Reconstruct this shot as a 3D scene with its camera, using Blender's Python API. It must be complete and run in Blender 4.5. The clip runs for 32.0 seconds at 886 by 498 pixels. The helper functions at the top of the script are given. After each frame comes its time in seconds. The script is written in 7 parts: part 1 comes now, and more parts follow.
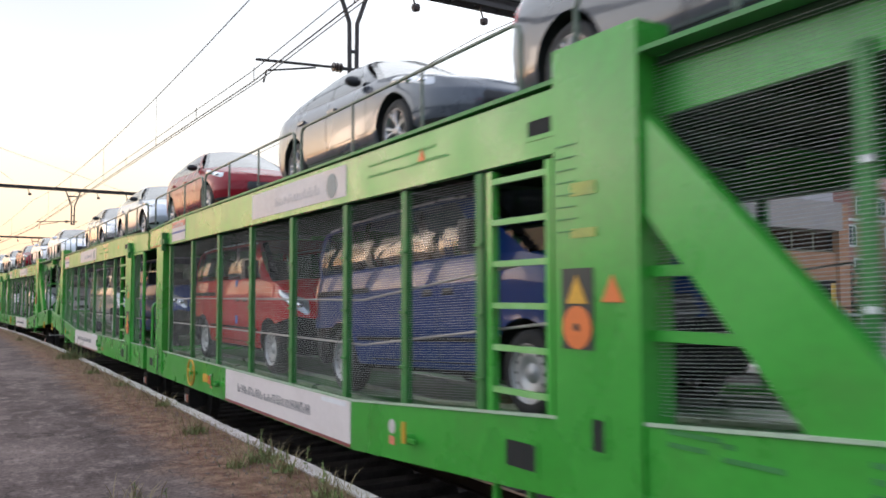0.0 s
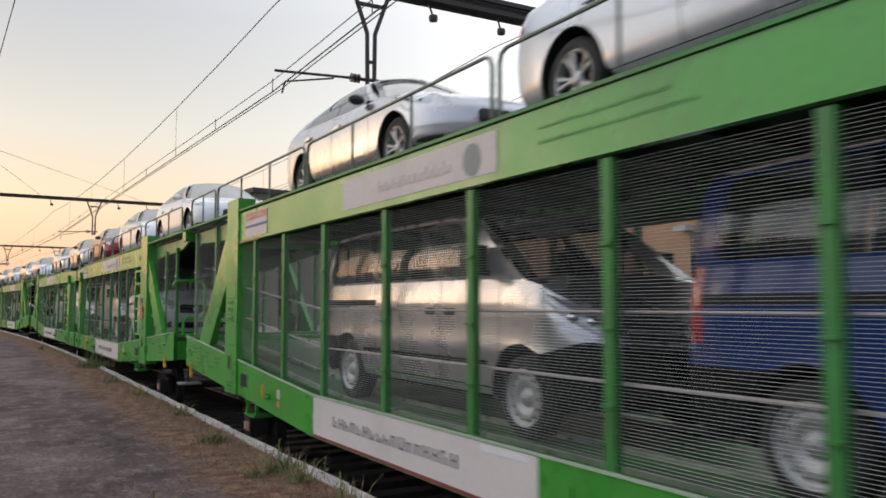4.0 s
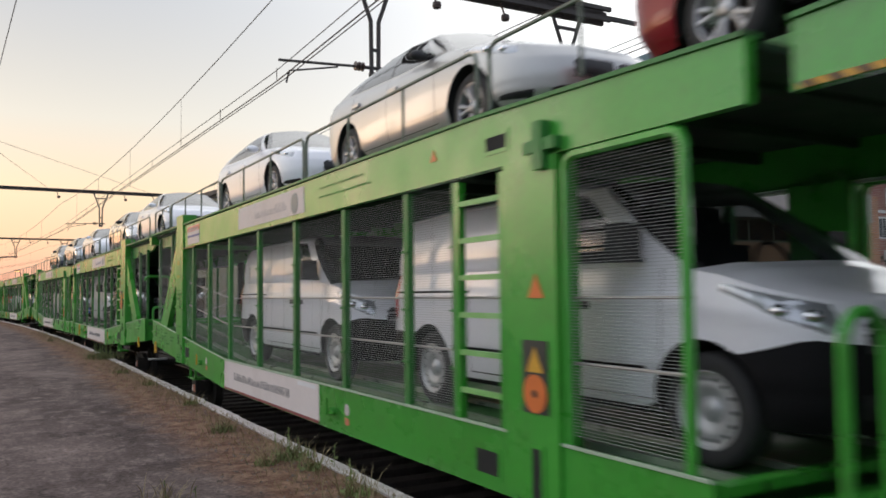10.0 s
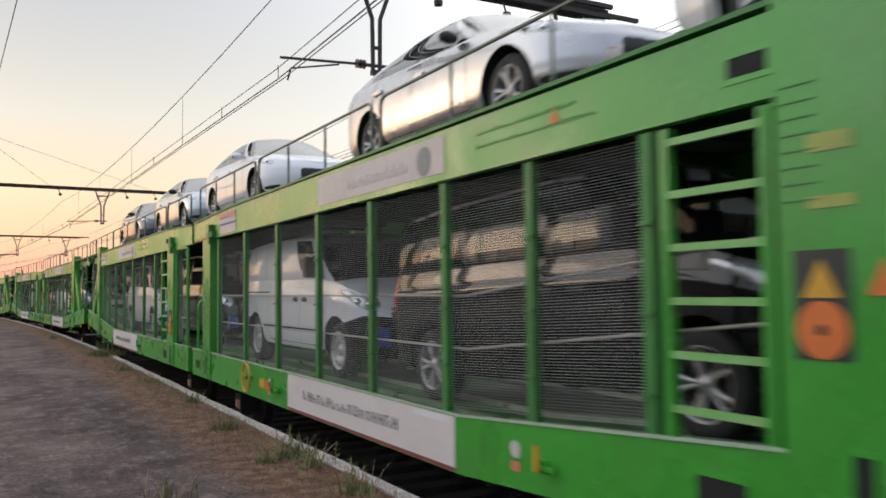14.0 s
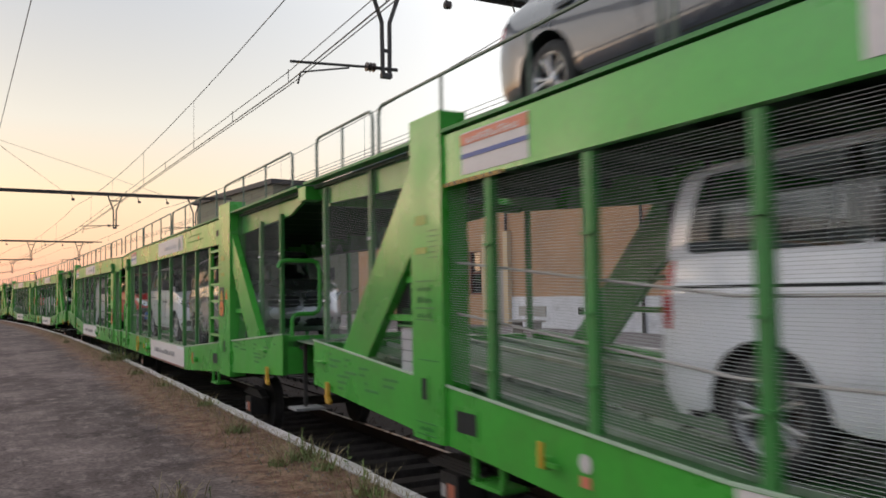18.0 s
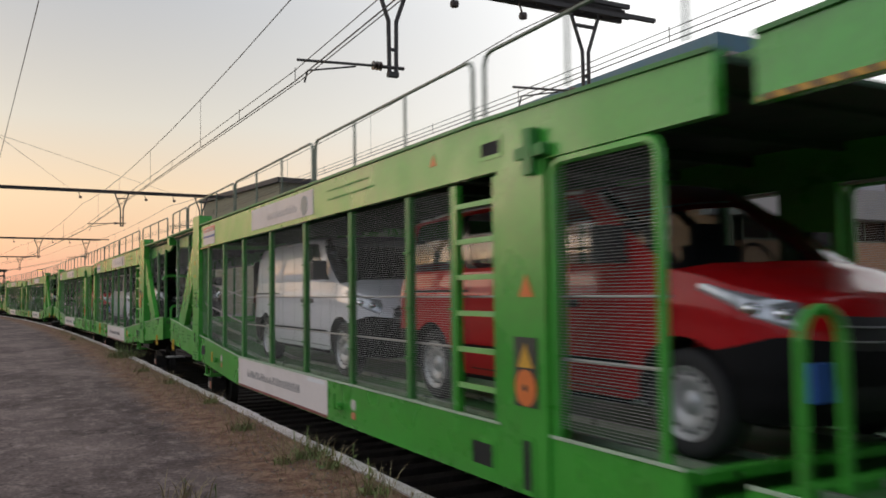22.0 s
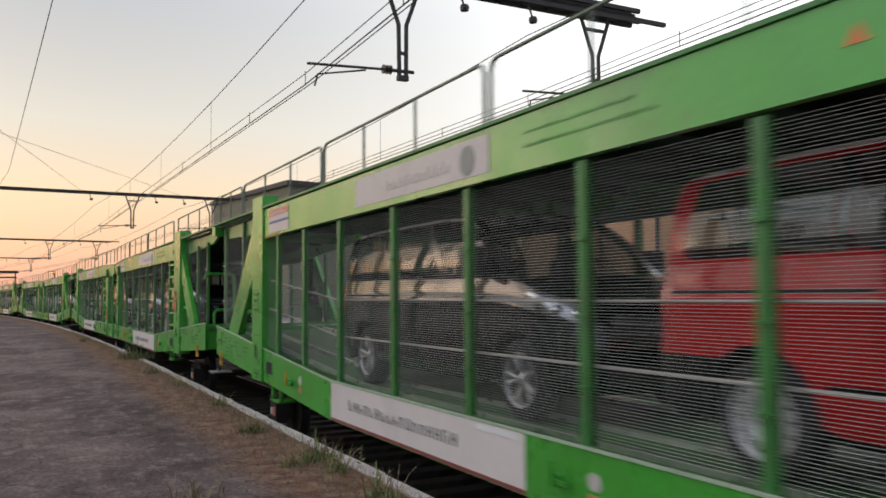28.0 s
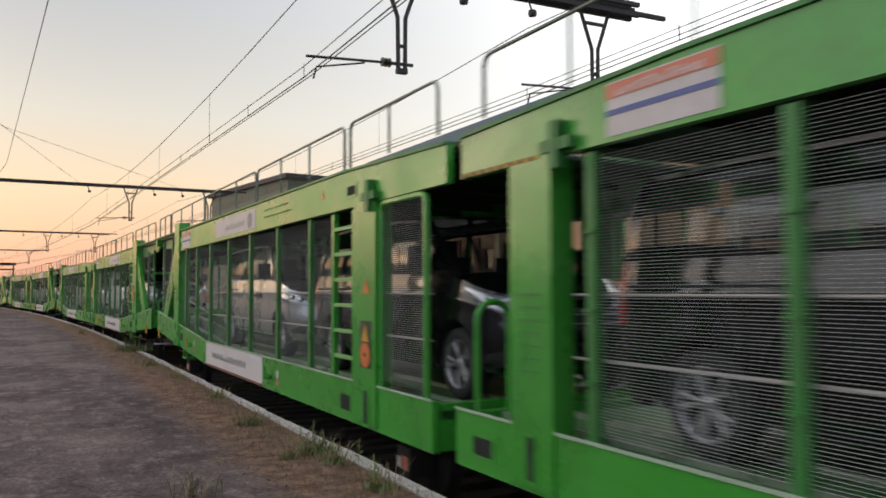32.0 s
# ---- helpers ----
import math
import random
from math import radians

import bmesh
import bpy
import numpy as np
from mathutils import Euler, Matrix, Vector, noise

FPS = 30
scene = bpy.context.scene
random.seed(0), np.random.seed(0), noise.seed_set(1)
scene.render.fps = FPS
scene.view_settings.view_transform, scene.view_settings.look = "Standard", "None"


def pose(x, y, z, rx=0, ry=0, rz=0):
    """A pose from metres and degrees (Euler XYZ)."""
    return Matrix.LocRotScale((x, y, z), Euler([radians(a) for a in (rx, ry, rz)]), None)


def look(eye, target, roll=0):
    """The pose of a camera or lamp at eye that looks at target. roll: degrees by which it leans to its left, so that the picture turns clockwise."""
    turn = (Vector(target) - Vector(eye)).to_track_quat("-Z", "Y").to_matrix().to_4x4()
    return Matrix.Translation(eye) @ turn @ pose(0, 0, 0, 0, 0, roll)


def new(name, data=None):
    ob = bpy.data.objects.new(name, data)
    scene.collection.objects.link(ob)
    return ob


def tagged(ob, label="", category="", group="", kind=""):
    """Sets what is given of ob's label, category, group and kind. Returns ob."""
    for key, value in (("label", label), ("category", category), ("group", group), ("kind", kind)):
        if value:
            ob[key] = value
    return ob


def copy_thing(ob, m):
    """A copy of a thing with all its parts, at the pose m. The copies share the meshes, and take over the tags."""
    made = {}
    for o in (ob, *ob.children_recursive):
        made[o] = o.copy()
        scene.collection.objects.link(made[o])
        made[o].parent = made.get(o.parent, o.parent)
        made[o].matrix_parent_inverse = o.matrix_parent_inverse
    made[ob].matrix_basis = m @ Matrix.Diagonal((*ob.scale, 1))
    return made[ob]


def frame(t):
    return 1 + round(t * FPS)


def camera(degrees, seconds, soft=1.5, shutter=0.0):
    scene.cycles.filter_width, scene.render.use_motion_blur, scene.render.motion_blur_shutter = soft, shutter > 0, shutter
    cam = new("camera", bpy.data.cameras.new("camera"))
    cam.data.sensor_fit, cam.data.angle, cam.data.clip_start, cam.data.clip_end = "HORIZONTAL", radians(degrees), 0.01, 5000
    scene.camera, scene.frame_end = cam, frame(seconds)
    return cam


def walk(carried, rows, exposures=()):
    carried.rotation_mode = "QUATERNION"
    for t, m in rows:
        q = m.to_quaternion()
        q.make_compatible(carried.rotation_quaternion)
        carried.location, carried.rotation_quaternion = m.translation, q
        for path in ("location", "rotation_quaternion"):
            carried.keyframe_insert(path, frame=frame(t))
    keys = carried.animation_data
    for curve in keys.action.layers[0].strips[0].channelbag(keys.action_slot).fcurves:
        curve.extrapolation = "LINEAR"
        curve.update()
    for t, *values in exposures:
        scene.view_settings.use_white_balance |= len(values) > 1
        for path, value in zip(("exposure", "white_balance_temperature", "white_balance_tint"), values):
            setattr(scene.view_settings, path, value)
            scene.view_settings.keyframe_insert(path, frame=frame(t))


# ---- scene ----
# ---------------------------------------------------------------- camera
cam = camera(57.0, 32.0, soft=1.7, shutter=0.45)
EYE = (0.0, 0.0, 1.6)
TURNS = [
(0, -30.89, 3.26, 0.13), (0.5, -30.68, 3.43, 0.01), (1, -30.40, 3.63, 0.05), (1.5, -30.18, 3.79, 0.19),
    (2, -29.99, 3.96, 0.35), (2.5, -29.85, 4.02, 0.32), (3, -29.79, 3.98, 0.23), (3.5, -29.78, 3.96, 0.08),
    (5.5, -29.21, 3.75, 0.30), (6, -29.15, 3.57, 0.36), (6.5, -29.12, 3.44, 0.43), (7, -29.09, 3.39, 0.55),
    (7.5, -29.14, 3.38, 0.53), (8, -29.21, 3.40, 0.47), (8.5, -29.26, 3.48, 0.58), (9, -29.21, 3.52, 0.69),
    (9.5, -29.22, 3.34, 0.67), (10, -29.18, 3.09, 0.70), (10.5, -29.04, 2.88, 0.80), (11, -28.99, 2.77, 0.88),
    (11.5, -29.10, 2.70, 0.81), (12, -29.16, 2.67, 0.85), (12.5, -29.17, 2.65, 0.81), (13, -29.20, 2.69, 0.70),
    (13.5, -29.18, 2.76, 0.64), (15.5, -28.65, 3.39, 0.97), (16, -28.59, 3.32, 0.99), (16.5, -28.57, 3.12, 0.94),
    (17, -28.48, 2.99, 0.92), (17.5, -28.38, 3.00, 0.99), (18, -28.31, 3.10, 0.99), (18.5, -28.27, 3.21, 0.93),
    (19, -28.16, 3.33, 0.91), (19.5, -28.05, 3.53, 0.88), (20, -27.95, 3.60, 0.83), (20.5, -27.93, 3.43, 0.78),
    (21, -28.01, 3.24, 0.73), (21.5, -27.99, 3.10, 0.64), (22, -27.91, 3.03, 0.74), (22.5, -27.72, 3.09, 0.70),
    (23, -27.60, 3.10, 0.70), (23.5, -27.56, 3.10, 0.69), (24, -27.46, 3.18, 0.58), (24.5, -27.44, 3.23, 0.48),
    (25, -27.43, 3.38, 0.49), (25.5, -27.28, 3.77, 0.46), (26, -27.12, 4.01, 0.47), (26.5, -27.02, 3.92, 0.48),
    (28.5, -27.39, 3.12, 0.45), (29, -27.34, 3.01, 0.57), (29.5, -27.36, 2.92, 0.61), (30, -27.55, 2.76, 0.47),
    (30.5, -27.61, 2.59, 0.39), (31, -27.61, 2.54, 0.40), (31.5, -27.54, 2.68, 0.35), (32, -27.42, 2.83, 0.24)]
walk(cam, [(t, pose(*EYE, 90 + p, r, y)) for t, y, p, r in TURNS],
     exposures=[(0.0, 0.62, 6000, 10), (1.0, 0.48, 6050, 10), (2.0, 0.22, 6150, 10), (3.0, 0.12, 6250, 10), (5.0, 0.08, 6350, 10), (7.0, 0.12, 6350, 10), (9.0, 0.07, 6350, 10), (10.0, 0.14, 6350, 10), (12.0, 0.14, 6350, 10), (16.0, 0.18, 6350, 10),
                (17.5, 0.21, 6350, 10), (18.2, 0.10, 6400, 10), (19.0, -0.07, 6400, 10), (20.0, -0.10, 6400, 10), (22.0, -0.11, 6450, 10), (25.0, -0.02, 6450, 10), (29.0, 0.02, 6400, 10), (32.0, 0.0, 6400, 10)])

# ---------------------------------------------------------------- light: dusk
SUN_AZ = radians(-32.0)      # from the track's direction towards the platform side
world = bpy.data.worlds.new("dusk_sky")
scene.world = world
world.use_nodes = True
wn, wl = world.node_tree.nodes, world.node_tree.links
wn.clear()
w_out = wn.new("ShaderNodeOutputWorld")
w_sky = wn.new("ShaderNodeTexSky")
w_sky.sky_type = 'NISHITA'
w_sky.sun_disc = False
w_sky.sun_elevation = radians(3.0)
w_sky.sun_rotation = SUN_AZ
w_sky.altitude = 60
w_sky.air_density, w_sky.dust_density, w_sky.ozone_density = 1.0, 1.6, 1.0
w_bg = wn.new("ShaderNodeBackground")
w_bg.inputs["Strength"].default_value = 0.05
# haze of the evening: warm at the rim of the sky, pale higher up
w_tc = wn.new("ShaderNodeTexCoord")
w_sep = wn.new("ShaderNodeSeparateXYZ")
w_ramp = wn.new("ShaderNodeValToRGB")
HAZE = [(0.0, (0.72, 0.37, 0.32)), (0.03, (0.77, 0.41, 0.33)), (0.063, (0.82, 0.51, 0.36)), (0.118, (0.86, 0.63, 0.43)), (0.20, (0.69, 0.63, 0.545)), (0.33, (0.415, 0.415, 0.435)), (1.0, (0.48, 0.53, 0.63))]
el = w_ramp.color_ramp.elements
el[0].position, el[0].color = HAZE[0][0], (*HAZE[0][1], 1)
el[1].position, el[1].color = HAZE[-1][0], (*HAZE[-1][1], 1)
for p_, c_ in HAZE[1:-1]:
    e_ = el.new(p_)
    e_.color = (*c_, 1)
w_bg2 = wn.new("ShaderNodeBackground")
w_bg2.inputs["Strength"].default_value = 1.02
w_add = wn.new("ShaderNodeAddShader")
# the far side of the sky from the sunset is paler
w_mix = wn.new("ShaderNodeMix")
w_mix.data_type = 'RGBA'
w_mr = wn.new("ShaderNodeMapRange")
w_mr.inputs["From Min"].default_value, w_mr.inputs["From Max"].default_value = 0.985, 0.72
wl.new(w_tc.outputs["Generated"], w_sep.inputs[0])
wl.new(w_sep.outputs["Z"], w_ramp.inputs["Fac"])
wl.new(w_sep.outputs["Y"], w_mr.inputs["Value"])
wl.new(w_mr.outputs["Result"], w_mix.inputs["Factor"])
wl.new(w_ramp.outputs["Color"], w_mix.inputs["A"])
w_r2 = wn.new("ShaderNodeValToRGB")
el2 = w_r2.color_ramp.elements
AROUND = [(0.0, (0.46, 0.51, 0.62)), (0.45, (0.74, 0.78, 0.88)), (0.78, (1.45, 1.44, 1.42)), (1.0, (1.0, 0.98, 0.95))]
el2[0].position, el2[0].color = AROUND[0][0], (*AROUND[0][1], 1)
el2[1].position, el2[1].color = AROUND[-1][0], (*AROUND[-1][1], 1)
for p_, c_ in AROUND[1:-1]:
    e_ = el2.new(p_)
    e_.color = (*c_, 1)
w_half = wn.new("ShaderNodeMapRange")
w_half.inputs["From Min"].default_value = -1.0
wl.new(w_sep.outputs["Y"], w_half.inputs["Value"])
wl.new(w_half.outputs["Result"], w_r2.inputs["Fac"])
wl.new(w_r2.outputs["Color"], w_mix.inputs["B"])
wl.new(w_mix.outputs["Result"], w_bg2.inputs["Color"])
wl.new(w_sky.outputs["Color"], w_bg.inputs["Color"])
wl.new(w_bg.outputs[0], w_add.inputs[0])
wl.new(w_bg2.outputs[0], w_add.inputs[1])
wl.new(w_add.outputs[0], w_out.inputs["Surface"])

sun = new("sun", bpy.data.lights.new("sun", "SUN"))
sun.data.energy, sun.data.angle, sun.data.color = 0.14, radians(16), (1.0, 0.76, 0.58)
sun.matrix_world = look((0, 0, 60), Vector((0, 0, 60)) - Vector((math.sin(SUN_AZ), math.cos(SUN_AZ), math.tan(radians(6.0)))))

# ---------------------------------------------------------------- materials
MATS = {}


def material(name, color, rough=0.5, metal=0.0, var=0.12, scale=6.0, bump=0.0, bump_scale=60.0, coat=0.0, dirt=None, dirt_amount=0.0, dirt_scale=1.2, spec=0.5, random_shift=0.0, stretch=(1, 1, 1)):
    """A surface with grain at two scales, stains and fine relief."""
    m = bpy.data.materials.new(name)
    m.use_nodes = True
    n, l = m.node_tree.nodes, m.node_tree.links
    b = n["Principled BSDF"]
    b.inputs["Metallic"].default_value = metal
    b.inputs["Specular IOR Level"].default_value = spec
    b.inputs["Coat Weight"].default_value = coat
    b.inputs["Coat Roughness"].default_value = 0.06
    tc = n.new("ShaderNodeTexCoord")
    mp = n.new("ShaderNodeMapping")
    mp.inputs["Scale"].default_value = stretch
    l.new(tc.outputs["Object"], mp.inputs["Vector"])
    n1, n2 = n.new("ShaderNodeTexNoise"), n.new("ShaderNodeTexNoise")
    n1.inputs["Scale"].default_value, n1.inputs["Detail"].default_value = scale, 6
    n2.inputs["Scale"].default_value, n2.inputs["Detail"].default_value = scale * 9, 4
    for q in (n1, n2):
        l.new(mp.outputs[0], q.inputs["Vector"])
    add = n.new("ShaderNodeMath")
    add.operation = 'ADD'
    l.new(n1.outputs["Fac"], add.inputs[0])
    l.new(n2.outputs["Fac"], add.inputs[1])
    mr = n.new("ShaderNodeMapRange")
    mr.inputs["From Min"].default_value, mr.inputs["From Max"].default_value = 0.6, 1.4
    mr.inputs["To Min"].default_value, mr.inputs["To Max"].default_value = 1 - var, 1 + var
    l.new(add.outputs[0], mr.inputs["Value"])
    val = mr.outputs["Result"]
    if random_shift:
        oi = n.new("ShaderNodeObjectInfo")
        r2 = n.new("ShaderNodeMapRange")
        r2.inputs["To Min"].default_value, r2.inputs["To Max"].default_value = 1 - random_shift, 1 + random_shift
        l.new(oi.outputs["Random"], r2.inputs["Value"])
        mu = n.new("ShaderNodeMath")
        mu.operation = 'MULTIPLY'
        l.new(val, mu.inputs[0])
        l.new(r2.outputs["Result"], mu.inputs[1])
        val = mu.outputs[0]
    hs = n.new("ShaderNodeHueSaturation")
    hs.inputs["Color"].default_value = (*color, 1)
    l.new(val, hs.inputs["Value"])
    col = hs.outputs["Color"]
    if dirt is not None:
        n3 = n.new("ShaderNodeTexNoise")
        n3.inputs["Scale"].default_value, n3.inputs["Detail"].default_value, n3.inputs["Roughness"].default_value = dirt_scale, 8, 0.7
        l.new(mp.outputs[0], n3.inputs["Vector"])
        r3 = n.new("ShaderNodeMapRange")
        r3.inputs["From Min"].default_value, r3.inputs["From Max"].default_value = 0.5, 0.72
        r3.inputs["To Max"].default_value = dirt_amount
        l.new(n3.outputs["Fac"], r3.inputs["Value"])
        mx = n.new("ShaderNodeMix")
        mx.data_type = 'RGBA'
        l.new(r3.outputs["Result"], mx.inputs["Factor"])
        l.new(col, mx.inputs["A"])
        mx.inputs["B"].default_value = (*dirt, 1)
        col = mx.outputs["Result"]
    l.new(col, b.inputs["Base Color"])
    rr = n.new("ShaderNodeMapRange")
    rr.inputs["From Min"].default_value, rr.inputs["From Max"].default_value = 0.3, 0.7
    rr.inputs["To Min"].default_value, rr.inputs["To Max"].default_value = max(rough - 0.08, 0.02), min(rough + 0.1, 1)
    l.new(n1.outputs["Fac"], rr.inputs["Value"])
    l.new(rr.outputs["Result"], b.inputs["Roughness"])
    if bump:
        nb = n.new("ShaderNodeTexNoise")
        nb.inputs["Scale"].default_value, nb.inputs["Detail"].default_value = bump_scale, 5
        l.new(mp.outputs[0], nb.inputs["Vector"])
        bp = n.new("ShaderNodeBump")
        bp.inputs["Strength"].default_value, bp.inputs["Distance"].default_value = bump, 0.02
        l.new(nb.outputs["Fac"], bp.inputs["Height"])
        l.new(bp.outputs[0], b.inputs["Normal"])
    MATS[name] = m
    return m


def brick_material(name, c1, c2, mortar, rough=0.85):
    m = bpy.data.materials.new(name)
    m.use_nodes = True
    n, l = m.node_tree.nodes, m.node_tree.links
    b = n["Principled BSDF"]
    b.inputs["Roughness"].default_value = rough
    tc = n.new("ShaderNodeTexCoord")
    sp, cb = n.new("ShaderNodeSeparateXYZ"), n.new("ShaderNodeCombineXYZ")
    ad = n.new("ShaderNodeMath")
    ad.operation = 'ADD'
    l.new(tc.outputs["Object"], sp.inputs[0])
    l.new(sp.outputs["X"], ad.inputs[0])
    l.new(sp.outputs["Y"], ad.inputs[1])
    l.new(ad.outputs[0], cb.inputs["X"])
    l.new(sp.outputs["Z"], cb.inputs["Y"])
    bt = n.new("ShaderNodeTexBrick")
    bt.inputs["Color1"].default_value, bt.inputs["Color2"].default_value, bt.inputs["Mortar"].default_value = (*c1, 1), (*c2, 1), (*mortar, 1)
    bt.inputs["Scale"].default_value = 1.0
    bt.inputs["Brick Width"].default_value, bt.inputs["Row Height"].default_value, bt.inputs["Mortar Size"].default_value = 0.22, 0.075, 0.008
    l.new(cb.outputs[0], bt.inputs["Vector"])
    ns = n.new("ShaderNodeTexNoise")
    ns.inputs["Scale"].default_value, ns.inputs["Detail"].default_value = 0.7, 7
    l.new(tc.outputs["Object"], ns.inputs["Vector"])
    mr = n.new("ShaderNodeMapRange")
    mr.inputs["To Min"].default_value, mr.inputs["To Max"].default_value = 0.72, 1.25
    l.new(ns.outputs["Fac"], mr.inputs["Value"])
    hs = n.new("ShaderNodeHueSaturation")
    l.new(bt.outputs["Color"], hs.inputs["Color"])
    l.new(mr.outputs["Result"], hs.inputs["Value"])
    l.new(hs.outputs["Color"], b.inputs["Base Color"])
    bp = n.new("ShaderNodeBump")
    bp.inputs["Strength"].default_value, bp.inputs["Distance"].default_value = 0.5, 0.01
    bp.invert = True
    l.new(bt.outputs["Fac"], bp.inputs["Height"])
    l.new(bp.outputs[0], b.inputs["Normal"])
    MATS[name] = m
    return m


def glass_material(name, tint, gloss_rough=0.03, clear=0.55, edge=0.6, power=4.0):
    """Tinted pane: lets light through and mirrors at a grazing angle."""
    m = bpy.data.materials.new(name)
    m.use_nodes = True
    n, l = m.node_tree.nodes, m.node_tree.links
    n.remove(n["Principled BSDF"])
    out = n["Material Output"]
    tr, gl, mx, fr = n.new("ShaderNodeBsdfTransparent"), n.new("ShaderNodeBsdfGlossy"), n.new("ShaderNodeMixShader"), n.new("ShaderNodeLayerWeight")
    df, m2 = n.new("ShaderNodeBsdfDiffuse"), n.new("ShaderNodeMixShader")
    tr.inputs["Color"].default_value = (*tint, 1)
    df.inputs["Color"].default_value = (0.015, 0.017, 0.02, 1)
    m2.inputs["Fac"].default_value = clear
    gl.inputs["Roughness"].default_value = gloss_rough
    fr.inputs["Blend"].default_value = 0.5
    po, ma = n.new("ShaderNodeMath"), n.new("ShaderNodeMath")
    po.operation, ma.operation = 'POWER', 'MULTIPLY_ADD'
    po.inputs[1].default_value, ma.inputs[1].default_value, ma.inputs[2].default_value = power, edge, 0.05
    l.new(fr.outputs["Facing"], po.inputs[0])
    l.new(po.outputs[0], ma.inputs[0])
    l.new(df.outputs[0], m2.inputs[1])
    l.new(tr.outputs[0], m2.inputs[2])
    l.new(ma.outputs[0], mx.inputs["Fac"])
    l.new(m2.outputs[0], mx.inputs[1])
    l.new(gl.outputs[0], mx.inputs[2])
    l.new(mx.outputs[0], out.inputs["Surface"])
    MATS[name] = m
    return m


def glow_material(name, color, strength):
    m = bpy.data.materials.new(name)
    m.use_nodes = True
    b = m.node_tree.nodes["Principled BSDF"]
    b.inputs["Base Color"].default_value = (*color, 1)
    b.inputs["Emission Color"].default_value = (*color, 1)
    b.inputs["Emission Strength"].default_value = strength
    MATS[name] = m
    return m


GREEN = material("green_paint", (0.053, 0.345, 0.036), 0.29, spec=0.62, var=0.13, scale=1.6, bump=0.05, bump_scale=14, dirt=(0.068, 0.185, 0.036), dirt_amount=0.55, dirt_scale=1.1, random_shift=0.08)
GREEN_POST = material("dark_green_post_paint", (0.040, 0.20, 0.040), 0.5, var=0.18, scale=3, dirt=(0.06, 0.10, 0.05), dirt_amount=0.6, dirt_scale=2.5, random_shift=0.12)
YELLOW_PATCH = material("faded_yellow_sticker", (0.34, 0.38, 0.08), 0.5, var=0.25, scale=9, dirt=(0.12, 0.32, 0.09), dirt_amount=0.8, dirt_scale=7)
STEEL_PLATE = material("worn_steel_plate", (0.29, 0.35, 0.27), 0.32, metal=0.5, var=0.3, scale=3, bump=0.2, bump_scale=6, dirt=(0.05, 0.12, 0.05), dirt_amount=0.7, dirt_scale=2.5)
GREEN_DECK = material("green_deck_paint", (0.055, 0.175, 0.050), 0.5, spec=0.4, var=0.25, scale=2.5, bump=0.2, bump_scale=40, dirt=(0.125, 0.150, 0.10), dirt_amount=0.7, dirt_scale=1.6)
# Darkened copy of the green: the deck's shade in the colour, plus grime stains.
GREEN_UNDER_SHADED = material("green_underside_paint", (0.016, 0.055, 0.019), 0.7, var=0.2, scale=2.0, dirt=(0.03, 0.03, 0.025), dirt_amount=0.6)
# Pale tone puts the light caught by flange edges into the colour.
FLANGE_HIGHLIGHT = material("worn_pale_green_edge", (0.40, 0.50, 0.37), 0.45, var=0.25, scale=3, dirt=(0.12, 0.3, 0.1), dirt_amount=0.6, dirt_scale=3)
RUNG = material("worn_light_green_rung", (0.20, 0.46, 0.13), 0.45, var=0.2, scale=4, dirt=(0.36, 0.46, 0.30), dirt_amount=0.5, dirt_scale=4)
MESH_GREEN = material("green_mesh_wire", (0.022, 0.055, 0.028), 0.8, spec=0.1, var=0.15, scale=4)
WIRE = material("galvanised_wire", (0.43, 0.44, 0.43), 0.5, metal=0.35, var=0.15, scale=4)
CABLE = material("steel_cable", (0.36, 0.335, 0.31), 0.45, metal=0.3, var=0.15, scale=5)
RAIL_TUBE = material("grey_green_tube", (0.10, 0.135, 0.10), 0.45, var=0.2, scale=3, dirt=(0.16, 0.15, 0.13), dirt_amount=0.5)
WHITE_SIGN = material("white_sign_film", (0.72, 0.66, 0.64), 0.45, var=0.06, scale=2, dirt=(0.5, 0.43, 0.38), dirt_amount=0.35)
PALE_SIGN = material("weathered_sign_film", (0.60, 0.55, 0.53), 0.5, var=0.1, scale=2, dirt=(0.42, 0.36, 0.34), dirt_amount=0.5)
INK = material("grey_ink", (0.20, 0.195, 0.20), 0.5, var=0.2, scale=3)
INK_PALE = material("faded_ink", (0.46, 0.43, 0.43), 0.5, var=0.2, scale=3)
INK_BEAM = material("faded_green_ink", (0.046, 0.27, 0.042), 0.5, var=0.2, scale=3)
INK_GREEN = material("dark_green_ink", (0.040, 0.21, 0.050), 0.5, var=0.2, scale=3)
EMBLEM = material("teal_emblem", (0.20, 0.235, 0.235), 0.5, var=0.3, scale=5)
RED_STRIPE = material("dark_red_stripe", (0.22, 0.05, 0.05), 0.5)
BLACK = material("black_plastic", (0.018, 0.018, 0.02), 0.55, var=0.2, scale=5)
# Near-black holding the inner shade of openings and intakes drawn as flat sheets.
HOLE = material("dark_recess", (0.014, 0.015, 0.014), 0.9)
YELLOW = material("yellow_paint", (0.62, 0.34, 0.03), 0.5, var=0.15, scale=5, dirt=(0.3, 0.18, 0.05), dirt_amount=0.5)
ORANGE = material("orange_sign", (0.66, 0.17, 0.035), 0.45, var=0.1)
SIGN_BLACK = material("sign_black", (0.03, 0.035, 0.03), 0.5)
FLAG_ORANGE = material("flag_orange", (0.62, 0.20, 0.12), 0.5, var=0.15)
FLAG_BLUE = material("flag_blue", (0.08, 0.11, 0.30), 0.5, var=0.15)
